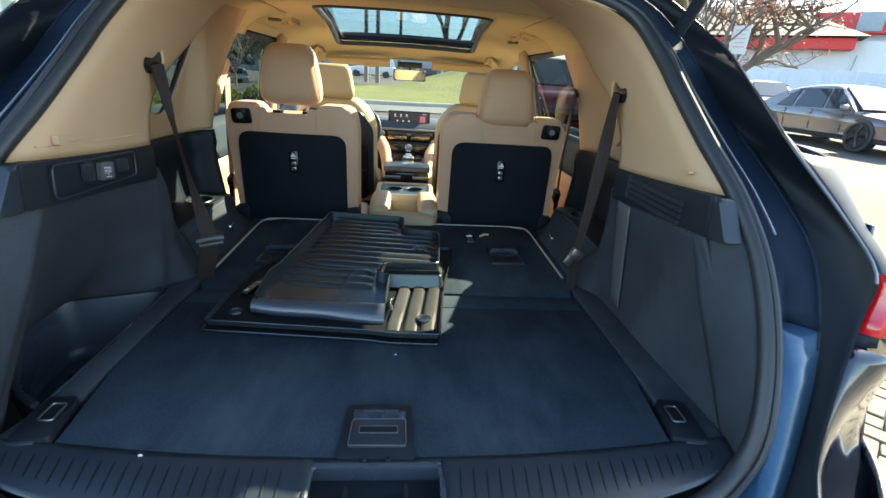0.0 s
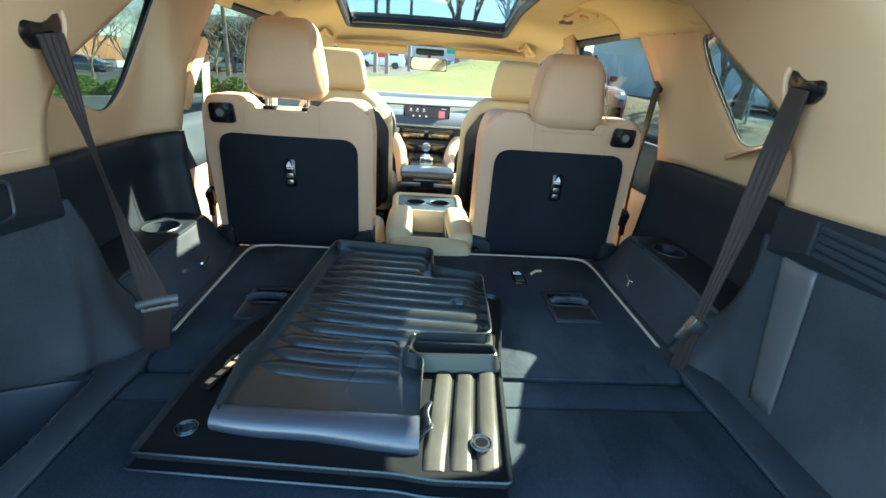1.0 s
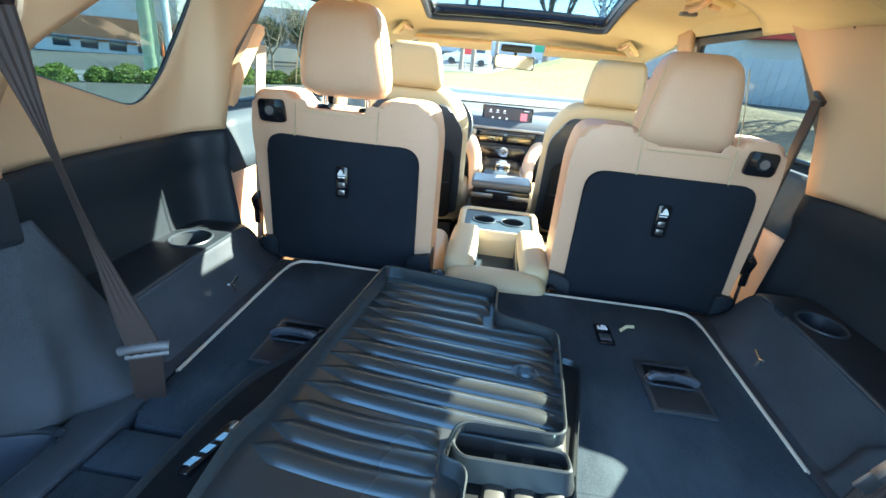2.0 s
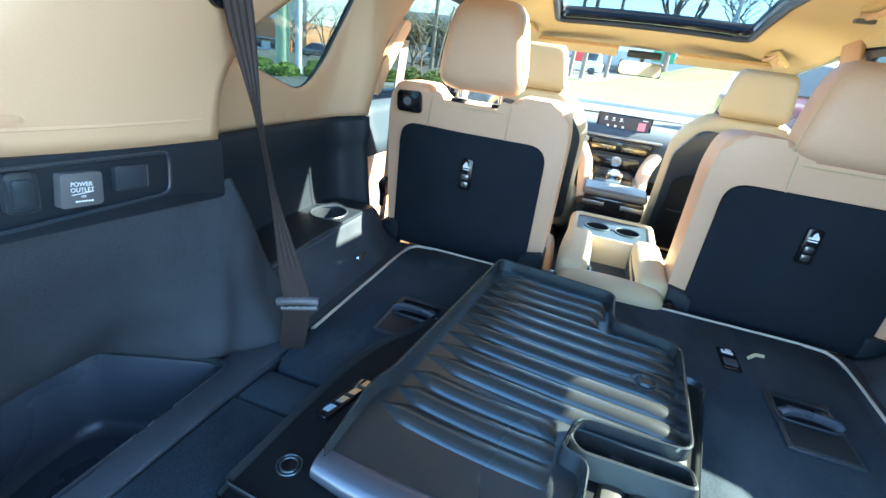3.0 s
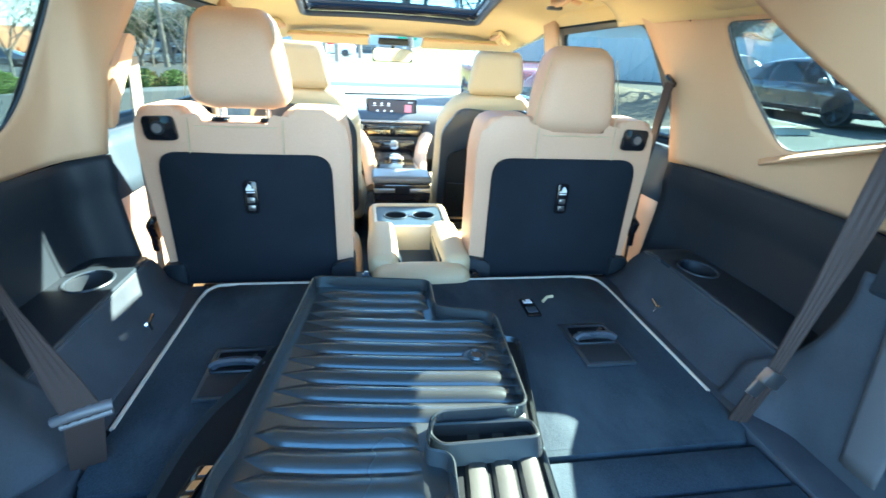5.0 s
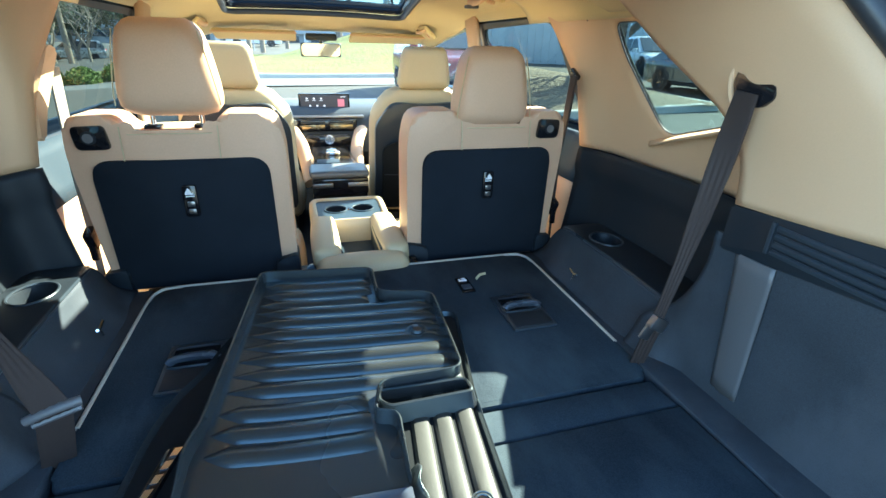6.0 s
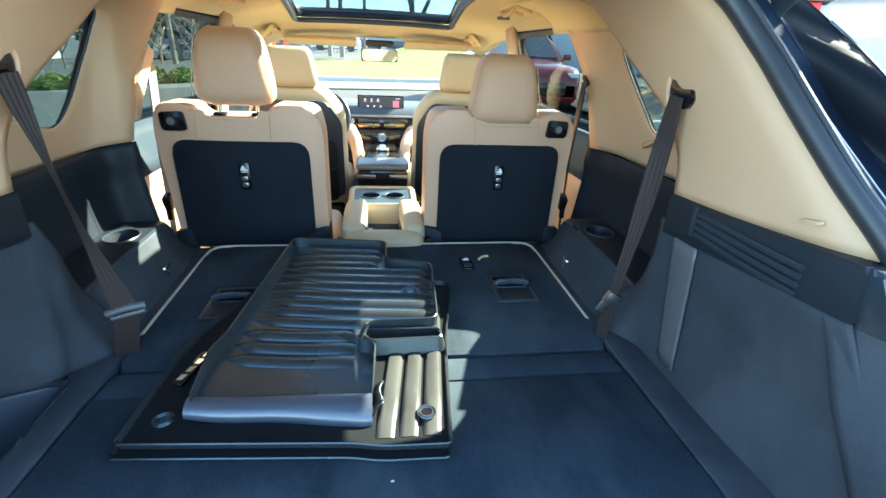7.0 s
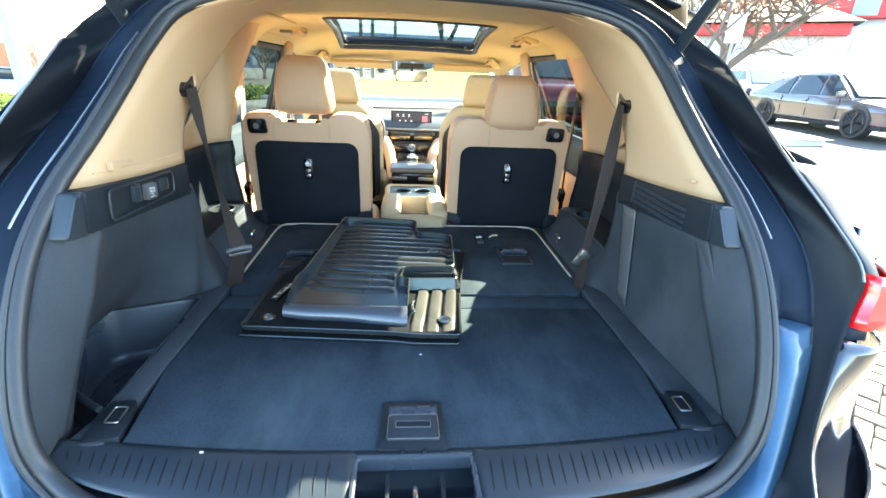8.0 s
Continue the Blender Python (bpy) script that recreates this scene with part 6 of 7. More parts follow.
for k in range(13):
    y = 1.285 - 0.046 * k
    xl = lerp(-0.262, -0.325, (1.338 - y) / 0.55) + 0.016
    xr = 0.014 if y > 1.165 else (lerp(0.134, 0.147, (y - 0.836) / 0.3) if y > 0.85 else -0.050)
    if y > 1.165 and y < 1.20:
        xr = 0.0
    rings = []
    n = 14
    for j in range(n + 1):
        t = j / n
        x = lerp(xl, xr, t)
        yy = y - 0.045 * (t - 0.5) * (xr - xl) / 0.4 - 0.006 * math.sin(3.1 * t)
        h = 0.0125 * min(1, 7 * t + 0.02, 16 * (1 - t) + 0.25) * (1 - 0.35 * max(0, (k - 9) / 4))
        wide = min(1, 0.15 + 6 * t)
        rings.append([(x, yy + wide * dy, 0.8695 + h * dz) for dy, dz in ((-0.0232, -0.1), (-0.020, 0.34), (-0.014, 0.78), (-0.005, 1.0), (0.005, 0.94), (0.014, 0.55), (0.0205, 0.10), (0.0232, -0.1))])
    loft(bm, rings)
part("cross_ribs", bm, RUBBER, mat_top, "moulded cross ribs", 50)
# rolled fold at the near end
bm = B()
rings = []
for j in range(25):
    t = j / 24
    x = lerp(-0.343, -0.012, t)
    R = lerp(0.0165, 0.0310, t) + 0.0015 * math.sin(t * 9) + 0.003 * math.exp(-((t - 0.94) / 0.02) ** 2)
    yc = 0.618 - 0.016 * t
    ring = [(x, yc + 0.010, 0.8738)]
    for a in [math.pi / 2 + math.pi * k / 11 for k in range(12)]:
        ring.append((x, yc + R * 1.25 * math.cos(a), 0.874 - R + R * math.sin(a)))
    ring += [(x, 0.66, 0.874 - 2 * R), (x, 0.66, 0.872 - R)]
    rings.append(ring)
loft(bm, rings)
part("rolled_fold", bm, UNDERSIDE, mat_top, "rolled fold of the mat, smooth underside with sky sheen in its colour", 60)
bm = B()
rim(bm, rounded([(0.150, 0.775), (-0.020, 0.772), (-0.040, 0.800), (-0.034, 0.83), (0.145, 0.825)], 0.02), lambda x, y: 0.846, lambda x, y: 0.882, 0.006, 0.004)
part("folded_pocket", bm, RUBBER, mat_top, "folded-over pocket of the mat")
bm = B()
prism(bm, rounded([(0.150, 0.775), (-0.020, 0.772), (-0.034, 0.83), (0.145, 0.825)], 0.02), flat_z, 0.845, 0.849)
part("pocket_floor", bm, LOW_RUBBER, mat_top)
bm = B()
sheet(bm, lambda u, v: (-0.012 + 0.018 * v + 0.004 * math.sin(9 * u), lerp(0.585, 0.655, u), 0.842 + 0.030 * v + 0.006 * math.sin(7 * u + 3 * v)), 8, 5)
solid(part("crumpled_end", bm, RUBBER, mat_top, "crumpled end of the fold", 60), 0.003, 0)
bm = B()
disc(bm, (0.085, 0.998, 0.876), 0.026, 0.012, "z", 24, 0.003)
part("eyelet_boss", bm, RUBBER, mat_top)
eyelet(mat_top, 0.085, 0.998, 0.8835)
bm = B()
box(bm, (-0.125, 0.5835, 0.852), (0.008, 0.003, 0.003), 0.001)
part("small_tag", bm, WHITE_INK, mat_top)


# ---------------------------------------------------------------- outdoors
ASPHALT = material("pale_asphalt", (0.082, 0.074, 0.061), 0.9, spread=0.22, grain=14, bump=0.5, depth=0.01, fine=0.35)
ROAD = material("road_asphalt", (0.15, 0.148, 0.142), 0.88, spread=0.25, grain=18, bump=0.5, depth=0.01, fine=0.4)
PAVER = material("concrete_paver", (0.19, 0.155, 0.112), 0.85, spread=0.18, grain=60, bump=0.5, depth=0.004, fine=4, vary=0.5)
KERB = material("concrete_kerb", (0.48, 0.46, 0.41), 0.85, spread=0.15, grain=30, bump=0.4, depth=0.005, fine=2)
GRASS = material("lawn", (0.145, 0.150, 0.030), 0.95, spread=0.4, grain=7, bump=1.0, depth=0.06, fine=0.8)
MULCH = material("dry_mulch", (0.20, 0.155, 0.10), 0.95, spread=0.5, grain=10, bump=1.0, depth=0.05, fine=1.2)
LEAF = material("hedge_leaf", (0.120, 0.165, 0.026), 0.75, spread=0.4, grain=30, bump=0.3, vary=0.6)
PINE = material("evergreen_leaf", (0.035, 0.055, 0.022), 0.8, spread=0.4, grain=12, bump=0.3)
RUSSET = material("autumn_leaf", (0.50, 0.15, 0.045), 0.7, spread=0.4, grain=30, bump=0.2)
BARK = material("bark", (0.155, 0.125, 0.10), 0.9, spread=0.35, grain=40, bump=0.8, depth=0.01)
PALE_BARK = material("pale_bark", (0.24, 0.20, 0.155), 0.9, spread=0.3, grain=30, bump=0.6, depth=0.01)
WHITE_WALL = material("white_wall", (0.62, 0.62, 0.61), 0.7, spread=0.06, grain=10, bump=0.1, fine=0.8)
FENCE = material("painted_fence", (0.50, 0.53, 0.57), 0.6, spread=0.08, grain=20, bump=0.2, fine=1.5, vary=0.3)
RED_BAND = material("red_cladding", (0.60, 0.035, 0.035), 0.5, spread=0.08, grain=12, bump=0.05)
ROOFING = material("grey_shingle", (0.115, 0.105, 0.092), 0.85, spread=0.2, grain=22, bump=0.5, depth=0.01, fine=1)
BRICK = material("orange_brick", (0.46, 0.20, 0.095), 0.8, spread=0.2, grain=14, bump=0.4, fine=0.7)
STEEL = material("grey_steel", (0.30, 0.33, 0.36), 0.5, spread=0.12, grain=10, bump=0.1)
POLE_WOOD = material("pole_wood", (0.22, 0.18, 0.14), 0.9, spread=0.3, grain=30, bump=0.5)
PYLON = material("pale_green_paint", (0.36, 0.42, 0.27), 0.6, spread=0.1, grain=15, bump=0.2)
ORANGE = material("orange_plastic", (0.75, 0.17, 0.03), 0.5, spread=0.08, bump=0)
FADED_INK = material("faded_ink", (0.55, 0.36, 0.34), 0.6, spread=0.2, bump=0)
GREEN_SIGN = material("green_sign", (0.02, 0.26, 0.13), 0.4, spread=0.05, bump=0)
TYRE = material("tyre", (0.02, 0.02, 0.021), 0.8, spread=0.2, bump=0.2)
RIM_DARK = material("dark_alloy", (0.06, 0.06, 0.065), 0.3, metal=0.9, spread=0.1, bump=0)
CAR_GLASS = material("car_glass", (0.03, 0.045, 0.06), 0.03, spread=0.05, bump=0, spec=0.5)
LAMP_CLEAR = material("lamp_clear", (0.65, 0.68, 0.70), 0.08, spread=0.1, bump=0, coat=1.0)
PAINTS = {"grey": material("grey_car_paint", (0.15, 0.142, 0.148), 0.2, metal=0.5, spread=0.05, grain=800, bump=0, coat=1.0),
          "white": material("white_car_paint", (0.70, 0.71, 0.72), 0.3, spread=0.03, grain=300, bump=0, coat=1.0),
          "red": material("red_car_paint", (0.15, 0.007, 0.012), 0.2, spread=0.05, grain=800, bump=0, coat=0.3),
          "silver": material("silver_car_paint", (0.42, 0.43, 0.44), 0.3, metal=0.7, spread=0.05, grain=800, bump=0, coat=1.0)}


def ground_z(x, y):
    """The lot climbs gently away from the car."""
    y = max(-30, min(70, y))
    left = max(-80, min(0, x))
    slope = max(0.0, min(1.0, 1 + (left + 2) / 18))
    return 0.022 * max(0, y) * slope + 0.018 * max(0, min(50, x)) + 0.04 * min(0, left + 4)


def patch(name, pts, dz, mat, label, cat, n=1):
    """A flat area with outline pts laid on the ground."""
    bm = B()
    vs = [bm.verts.new((x, y, 0)) for x, y in pts]
    bm.faces.new(vs)
    bmesh.ops.triangulate(bm, faces=bm.faces)
    bmesh.ops.subdivide_edges(bm, edges=bm.edges, cuts=5, use_grid_fill=True)
    for v in bm.verts:
        v.co.z = ground_z(v.co.x, v.co.y) + dz
    return tagged(part(name, bm, mat), label, cat, kind="structure")


bm = B()
R = [-900, -300, -120, -60, -40, -30, -20, -10, -5, 0, 5, 10, 15, 20, 30, 40, 50, 70, 120, 300, 900]
vs = [[bm.verts.new((x, y, ground_z(x, y))) for y in R] for x in R]
for i in range(len(R) - 1):
    for j in range(len(R) - 1):
        bm.faces.new((vs[i][j], vs[i + 1][j], vs[i + 1][j + 1], vs[i][j + 1]))
tagged(part("ground", bm, ASPHALT), "pale sunlit asphalt parking lot", "ground", kind="structure")
patch("road", [(-40, 12), (-2.5, 14.5), (40, 15.5), (40, 17.2), (-2.5, 16.8), (-10, 19.5), (-40, 23)], 0.01, ROAD, "grey asphalt road passing in front of the lot", "road")
# grass bank ahead, rising to the right
bm = B()


def bank(u, v):
    x = lerp(-7, 7.2, u)
    y = lerp(17.2, 30, v)
    rise = 1.75 * (v ** 0.9) * max(0, min(1, (x + 1.5) / 6.5)) ** 1.15
    return (x, y, ground_z(x, y) + 0.14 + rise + 0.07 * noise.noise((x * 0.5, y * 0.5, 0)))


sheet(bm, bank, 40, 30)
tagged(part("grass_bank", bm, GRASS), "sunlit green grass bank rising behind the kerb", "grass", kind="structure")
for pts, nm in (([(-7, 17.05), (7.2, 17.05)], "far"), ([(4.3, 8.2), (8.6, 8.6), (8.8, 17.0)], "bed")):
    bm = B()
    for a, b in zip(pts, pts[1:]):
        n = 14
        a, b = Vector((*a, 0)), Vector((*b, 0))
        d = (b - a).normalized()
        nr = Vector((-d.y, d.x, 0)) * 0.09
        rings = []
        for k in range(n + 1):
            p = a.lerp(b, k / n)
            z = ground_z(p.x, p.y)
            rings.append([p - nr + Vector((0, 0, z - 0.1)), p - nr + Vector((0, 0, z + 0.13)), p - nr * 0.8 + Vector((0, 0, z + 0.15)), p + nr + Vector((0, 0, z + 0.15)), p + nr + Vector((0, 0, z - 0.1))])
        loft(bm, rings)
    tagged(part("kerb", bm, KERB), "pale concrete kerb", "kerb", kind="structure")
bm = B()
sheet(bm, lambda u, v: (lerp(4.4, 8.7, u), lerp(8.4, 17.0, v), ground_z(lerp(4.4, 8.7, u), lerp(8.4, 17.0, v)) + 0.14 + 0.35 * math.sin(math.pi * u) * min(1, v * 3) + 0.05 * noise.noise((u * 20, v * 30, 1))), 24, 40)
tagged(part("mulch_bed", bm, MULCH), "planting bed of dry brown mulch behind a kerb", "planting bed", kind="structure")


# ---- parked cars
def vehicle(at, heading, paint, suv, label, L=4.7, Wd=1.85, H=1.42):
    """A parked car: body, roof, panes, lamps and wheels. heading in degrees, 0 along +x."""
    z0 = ground_z(at[0], at[1])
    M = Matrix.Translation((at[0], at[1], z0)) @ Matrix.Rotation(radians(heading), 4, "Z")
    c = thing("parked_car", (at[0], at[1], z0), label, "car", "parked cars")
    mat = PAINTS[paint]
    hw, wl = Wd / 2, H * (0.62 if suv else 0.60)
    hood = 0.80 * wl / 0.85 if not suv else 0.98

    def go(name, bm, m, par, lab="", sharp=38):
        bm.transform(M)
        return part(name, bm, m, par, lab, sharp)
    # lower body by cross-sections
    if suv:
        prof = [(-L / 2, 0.80, 0.86), (-L / 2 + 0.05, 1.02, 0.94), (-L / 2 + 0.45, wl, 0.98), (-L * 0.20, wl + 0.01, 1.0), (L * 0.10, wl, 1.0), (L * 0.22, wl - 0.01, 1.0), (L * 0.36, hood, 0.98), (L / 2 - 0.22, hood - 0.07, 0.94), (L / 2 - 0.04, hood - 0.22, 0.84), (L / 2, 0.55, 0.76)]
    else:
        prof = [(-L / 2, 0.66, 0.80), (-L / 2 + 0.07, 0.90, 0.90), (-L / 2 + 0.35, wl + 0.07, 0.95), (-L * 0.24, wl + 0.04, 0.99), (L * 0.08, wl, 1.0), (L * 0.20, wl - 0.02, 1.0), (L * 0.34, hood - 0.02, 0.98), (L / 2 - 0.25, hood - 0.10, 0.92), (L / 2 - 0.05, hood - 0.22, 0.80), (L / 2, 0.48, 0.70)]
    prof = smooth_path(prof, 4)
    rings = []
    for x, h, w in prof:
        y = hw * w
        b = 0.24 if abs(x) < L / 2 - 0.05 else 0.32
        half_ring = [(y * 0.90, b), (y * 0.985, b + 0.08), (y * 0.975, 0.42), (y * 1.0, 0.58), (y * 1.0, h - 0.20), (y * 0.985, h - 0.10), (y * 0.93, h - 0.03), (y * 0.70, h + 0.015), (y * 0.35, h + 0.035)]
        rings.append([(x, -a, z) for a, z in half_ring] + [(x, 0, h + 0.04)] + [(x, a, z) for a, z in half_ring[::-1]])
    bm = B()
    loft(bm, rings)
    body = go("body", bm, mat, c, "", 40)
    # roof and pillars
    tail = -L * 0.485 if suv else -L * 0.43
    rear = -L * 0.40 if suv else -L * 0.16
    GH = smooth_path([(tail, wl + 0.06, 0.80), (lerp(tail, rear, 0.55), lerp(wl, H, 0.72), 0.74), (rear + 0.1, H - 0.035, 0.70), (-L * 0.04, H, 0.70), (L * 0.05, H - 0.025, 0.71), (L * 0.13, lerp(wl, H, 0.62), 0.75), (L * 0.235, wl + 0.0, 0.84)], 5)
    bm = B()
    rings = []
    for x, h, w in GH:
        k = max(0.0, min(1.0, (h - wl) / (H - wl)))
        base = hw * 0.915
        y = lerp(base, hw * 0.70, k)
        half_ring = [(base, wl - 0.05), (lerp(base, y, 0.5), lerp(wl - 0.05, h, 0.5)), (y, h - 0.05 * k), (y * 0.90, h - 0.008), (y * 0.5, h + 0.015 * k)]
        rings.append([(x, -a, z) for a, z in half_ring] + [(x, 0, h + 0.02 * k)] + [(x, a, z) for a, z in half_ring[::-1]])
    loft(bm, rings)
    go("roof", bm, mat, c, "", 45)
    # side panes
    for s in (-1, 1):
        for x0, x1, t0, t1 in ((-L * 0.16, L * 0.035, rear + 0.12, L * 0.02), (L * 0.05, L * 0.20, L * 0.04, L * 0.09)) + (((-L * 0.36, -L * 0.18, rear + 0.06, -L * 0.18),) if suv else ((-L * 0.29, -L * 0.175, -L * 0.175, -L * 0.172),)):
            bm = B()
            yb, yt = s * (hw * 0.895), s * (hw * 0.735)
            zb, zt = wl + 0.025, H - 0.095
            q = [(x0, yb, zb), (x1, yb, zb), (t1, yt, zt), (t0, yt, zt)]
            loft(bm, [q, [(a, b + s * 0.012, d) for a, b, d in q]])
            go("side_pane", bm, CAR_GLASS, c, "dark side window")
    for xa, za, xb, zb, nm in ((L * 0.075, H - 0.06, L * 0.232, wl + 0.02, "windscreen"), (rear - 0.05, H - 0.09, tail + 0.03, wl + 0.05, "rear_window")):
        bm = B()
        q = [(xa, -hw * 0.60, za), (xa, hw * 0.60, za), (xb, hw * 0.76, zb), (xb, -hw * 0.76, zb)]
        sgn = 1 if xb > xa else -1
        loft(bm, [q, [(a + sgn * 0.035, b, d + 0.03) for a, b, d in q]])
        go(nm, bm, CAR_GLASS, c, "dark " + nm.replace("_", " "))
    for s in (-1, 1):
        bm = B()
        box(bm, (L / 2 - 0.20, s * hw * 0.70, hood - 0.20), (0.34, 0.34, 0.10), 0.03, 2, Matrix.Rotation(-s * 0.35, 4, "Z"))
        go("headlight", bm, LAMP_CLEAR, body, "clear headlight")
        bm = B()
        box(bm, (-L / 2 + 0.13, s * hw * 0.72, (0.98 if suv else 0.80)), (0.26, 0.30, 0.12), 0.03, 2, Matrix.Rotation(s * 0.35, 4, "Z"))
        go("tail_light", bm, RED_LENS, body, "red tail light")
        bm = B()
        box(bm, (L * 0.20, s * (hw + 0.06), wl + 0.06), (0.10, 0.18, 0.13), 0.04, 3)
        go("wing_mirror", bm, mat, body)
        for x in (-L * 0.03, -L * 0.21):
            bm = B()
            box(bm, (x, s * (hw * 0.995), wl - 0.12), (0.17, 0.03, 0.03), 0.01)
            go("door_handle", bm, mat, body)
        for x in (-L * 0.03 + 0.12, -L * 0.19, L * 0.19):
            bm = B()
            box(bm, (x, s * hw * 0.992, 0.60), (0.010, 0.012, wl * 0.55), 0.0)
            go("door_gap", bm, SEAL, body)
        for x in (-L * 0.30, L * 0.30):
            w = part_wheel(c, M, (x, s * (hw - 0.10), 0.335), s)
    bm = B()
    box(bm, (L / 2 - 0.015, 0, 0.50), (0.06, Wd * 0.55, 0.26), 0.03)
    go("grille", bm, GLOSS_BLACK, body, "dark front grille")
    bm = B()
    box(bm, (0, 0, 0.25), (L * 0.86, Wd * 0.92, 0.10), 0.03)
    go("underbody", bm, TYRE, c)
    return c


def part_wheel(c, M, at, s):
    x, y, z = at
    bm = B()
    disc(bm, (x, y - s * 0.016, z + 0.02), 0.365, 0.215, "y", 32, 0.01)
    bm.transform(M)
    part("wheel_arch", bm, SEAL, c, "dark wheel arch")
    bm = B()
    disc(bm, (x, y, z), 0.325, 0.205, "y", 36, 0.03)
    bm.transform(M)
    tyre = part("wheel", bm, TYRE, c, "black tyre on a dark alloy rim")
    bm = B()
    for a in [2 * math.pi * k / 5 for k in range(5)]:
        for d in (-0.10, 0.10):
            p = Vector((x + 0.245 * math.cos(a + d), y + s * 0.115, z + 0.245 * math.sin(a + d)))
            tube(bm, [(x + 0.04 * math.cos(a), y + s * 0.118, z + 0.04 * math.sin(a)), p], 0.016, 6)
    disc(bm, (x, y + s * 0.112, z), 0.055, 0.02, "y", 16)
    tube(bm, [Vector((x + 0.25 * math.cos(a), y + s * 0.108, z + 0.25 * math.sin(a))) for a in [2 * math.pi * k / 28 for k in range(28)]], 0.014, 6, loop=True)
    bm.transform(M)
    part("rim", bm, RIM_DARK, tyre, "dark five-spoke alloy rim")
    return tyre


vehicle((10.9, 10.8), -91, "grey", False, "dark grey four-door sedan parked in the lot", 4.72, 1.83, 1.41)
vehicle((13.6, 17.6), -100, "white", False, "white sedan parked behind the grey one", 4.7, 1.83, 1.42)
vehicle((3.42, 12.1), -90, "red", True, "dark red suv parked facing the camera's car", 4.7, 1.95, 1.72)
vehicle((-19.5, 53.0), 196, "silver", True, "silver suv parked far off beyond the hedge", 4.8, 1.95, 1.75)
vehicle((-30.0, 45.5), 190, "grey", False, "dark sedan parked before the brick building", 4.6, 1.8, 1.45)
vehicle((-4.0, 52.0), 180, "white", True, "pale van far off by the crossing", 5.0, 2.0, 2.0)


# ---- plants
def branches(bm, p, d, r, length, depth, spread, tips, rnd):
    """A limb that bends and forks, tapering, added to bm; tips collects the ends."""
    pts, rs = [Vector(p)], [r]
    n = 4
    v = Vector(d).normalized()
    for k in range(n):
        v = (v + Vector((rnd.uniform(-1, 1), rnd.uniform(-1, 1), rnd.uniform(-0.5, 0.9))) * 0.16).normalized()
        pts.append(pts[-1] + v * length / n)
        rs.append(r * (1 - 0.38 * (k + 1) / n))
    tube(bm, pts, rs, 7 if r > 0.06 else (5 if r > 0.02 else 3))
    tips.append((pts[-1], depth))
    if depth <= 0:
        return
    for k in range(rnd.choice((2, 3, 3))):
        q = pts[rnd.randint(2, n)]
        side = Vector((rnd.uniform(-1, 1), rnd.uniform(-1, 1), rnd.uniform(-0.2, 0.8))).normalized()
        branches(bm, q, v * (1 - spread) + side * spread, r * rnd.uniform(0.45, 0.65), length * rnd.uniform(0.6, 0.85), depth - 1, spread, tips, rnd)


def tree(at, height, r, seed, bark, label, depth=5, spread=0.6, leaf=None, count=0, size=0.1, lean=(0, 0, 1), trunk=0.28, forks=3):
    rnd = random.Random(seed)
    z = ground_z(*at) - 0.05
    t = thing("tree", (at[0], at[1], z), label, "tree", "trees")
    bm = B()
    tips = []
    base = Vector((at[0], at[1], z))
    top = base + Vector(lean).normalized() * height * trunk
    tube(bm, [base, base.lerp(top, 0.15), base.lerp(top, 0.6), top], [r * 1.5, r * 1.1, r, r * 0.9], 9)
    part("trunk", bm, bark, t)
    bm = B()
    for k in range(forks):
        a = 2 * math.pi * k / forks + rnd.uniform(-0.5, 0.5)
        branches(bm, top, (math.cos(a) * spread, math.sin(a) * spread, 1), r * 0.72, height * 0.30, depth, spread, tips, rnd)
    part("branching", bm, bark, t)
    if leaf:
        bm = B()
        ends = [p for p, d in tips if d <= 2]
        for k in range(count):
            p = rnd.choice(ends) + Vector((rnd.gauss(0, 1), rnd.gauss(0, 1), rnd.gauss(0, 1))) * size * 2.2
            a = Vector((rnd.gauss(0, 1), rnd.gauss(0, 1), rnd.gauss(0, 1))).normalized() * size * rnd.uniform(0.5, 1.2)
            b = a.orthogonal().normalized() * size * 0.45
            bm.faces.new([bm.verts.new(q) for q in (p - a, p + b, p + a, p - b)])
        part("crown", bm, leaf, t, normals=False)
    return t


def bush(at, r, seed, h=0.8):
    rnd = random.Random(seed)
    z = ground_z(*at)
    t = thing("bush", (at[0], at[1], z), "clipped rounded green bush in the hedge row", "bush", "hedge bushes")
    bm = B()
    for k in range(900):
        d = Vector((rnd.gauss(0, 1), rnd.gauss(0, 1), rnd.gauss(0, 1))).normalized()
        d.z = abs(d.z)
        q = rnd.uniform(0.78, 1.03) * (1 + 0.08 * noise.noise(d * 3 + Vector((seed, 0, 0))))
        p = Vector((at[0] + d.x * r * q, at[1] + d.y * r * q, z + d.z * h * q + 0.03))
        a = Vector((rnd.gauss(0, 1), rnd.gauss(0, 1), rnd.gauss(0, 1))).normalized() * 0.045
        b = a.orthogonal().normalized() * 0.028
        bm.faces.new([bm.verts.new(v) for v in (p - a, p + b, p + a, p - b)])
    part("foliage", bm, LEAF, t, normals=False)
    # dark ball behind the leaves stands in for the shade inside the bush
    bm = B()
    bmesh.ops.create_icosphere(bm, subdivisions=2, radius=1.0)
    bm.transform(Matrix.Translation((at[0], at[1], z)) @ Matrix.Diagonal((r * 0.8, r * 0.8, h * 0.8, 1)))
    part("shaded_core", bm, PINE, t)
    return t


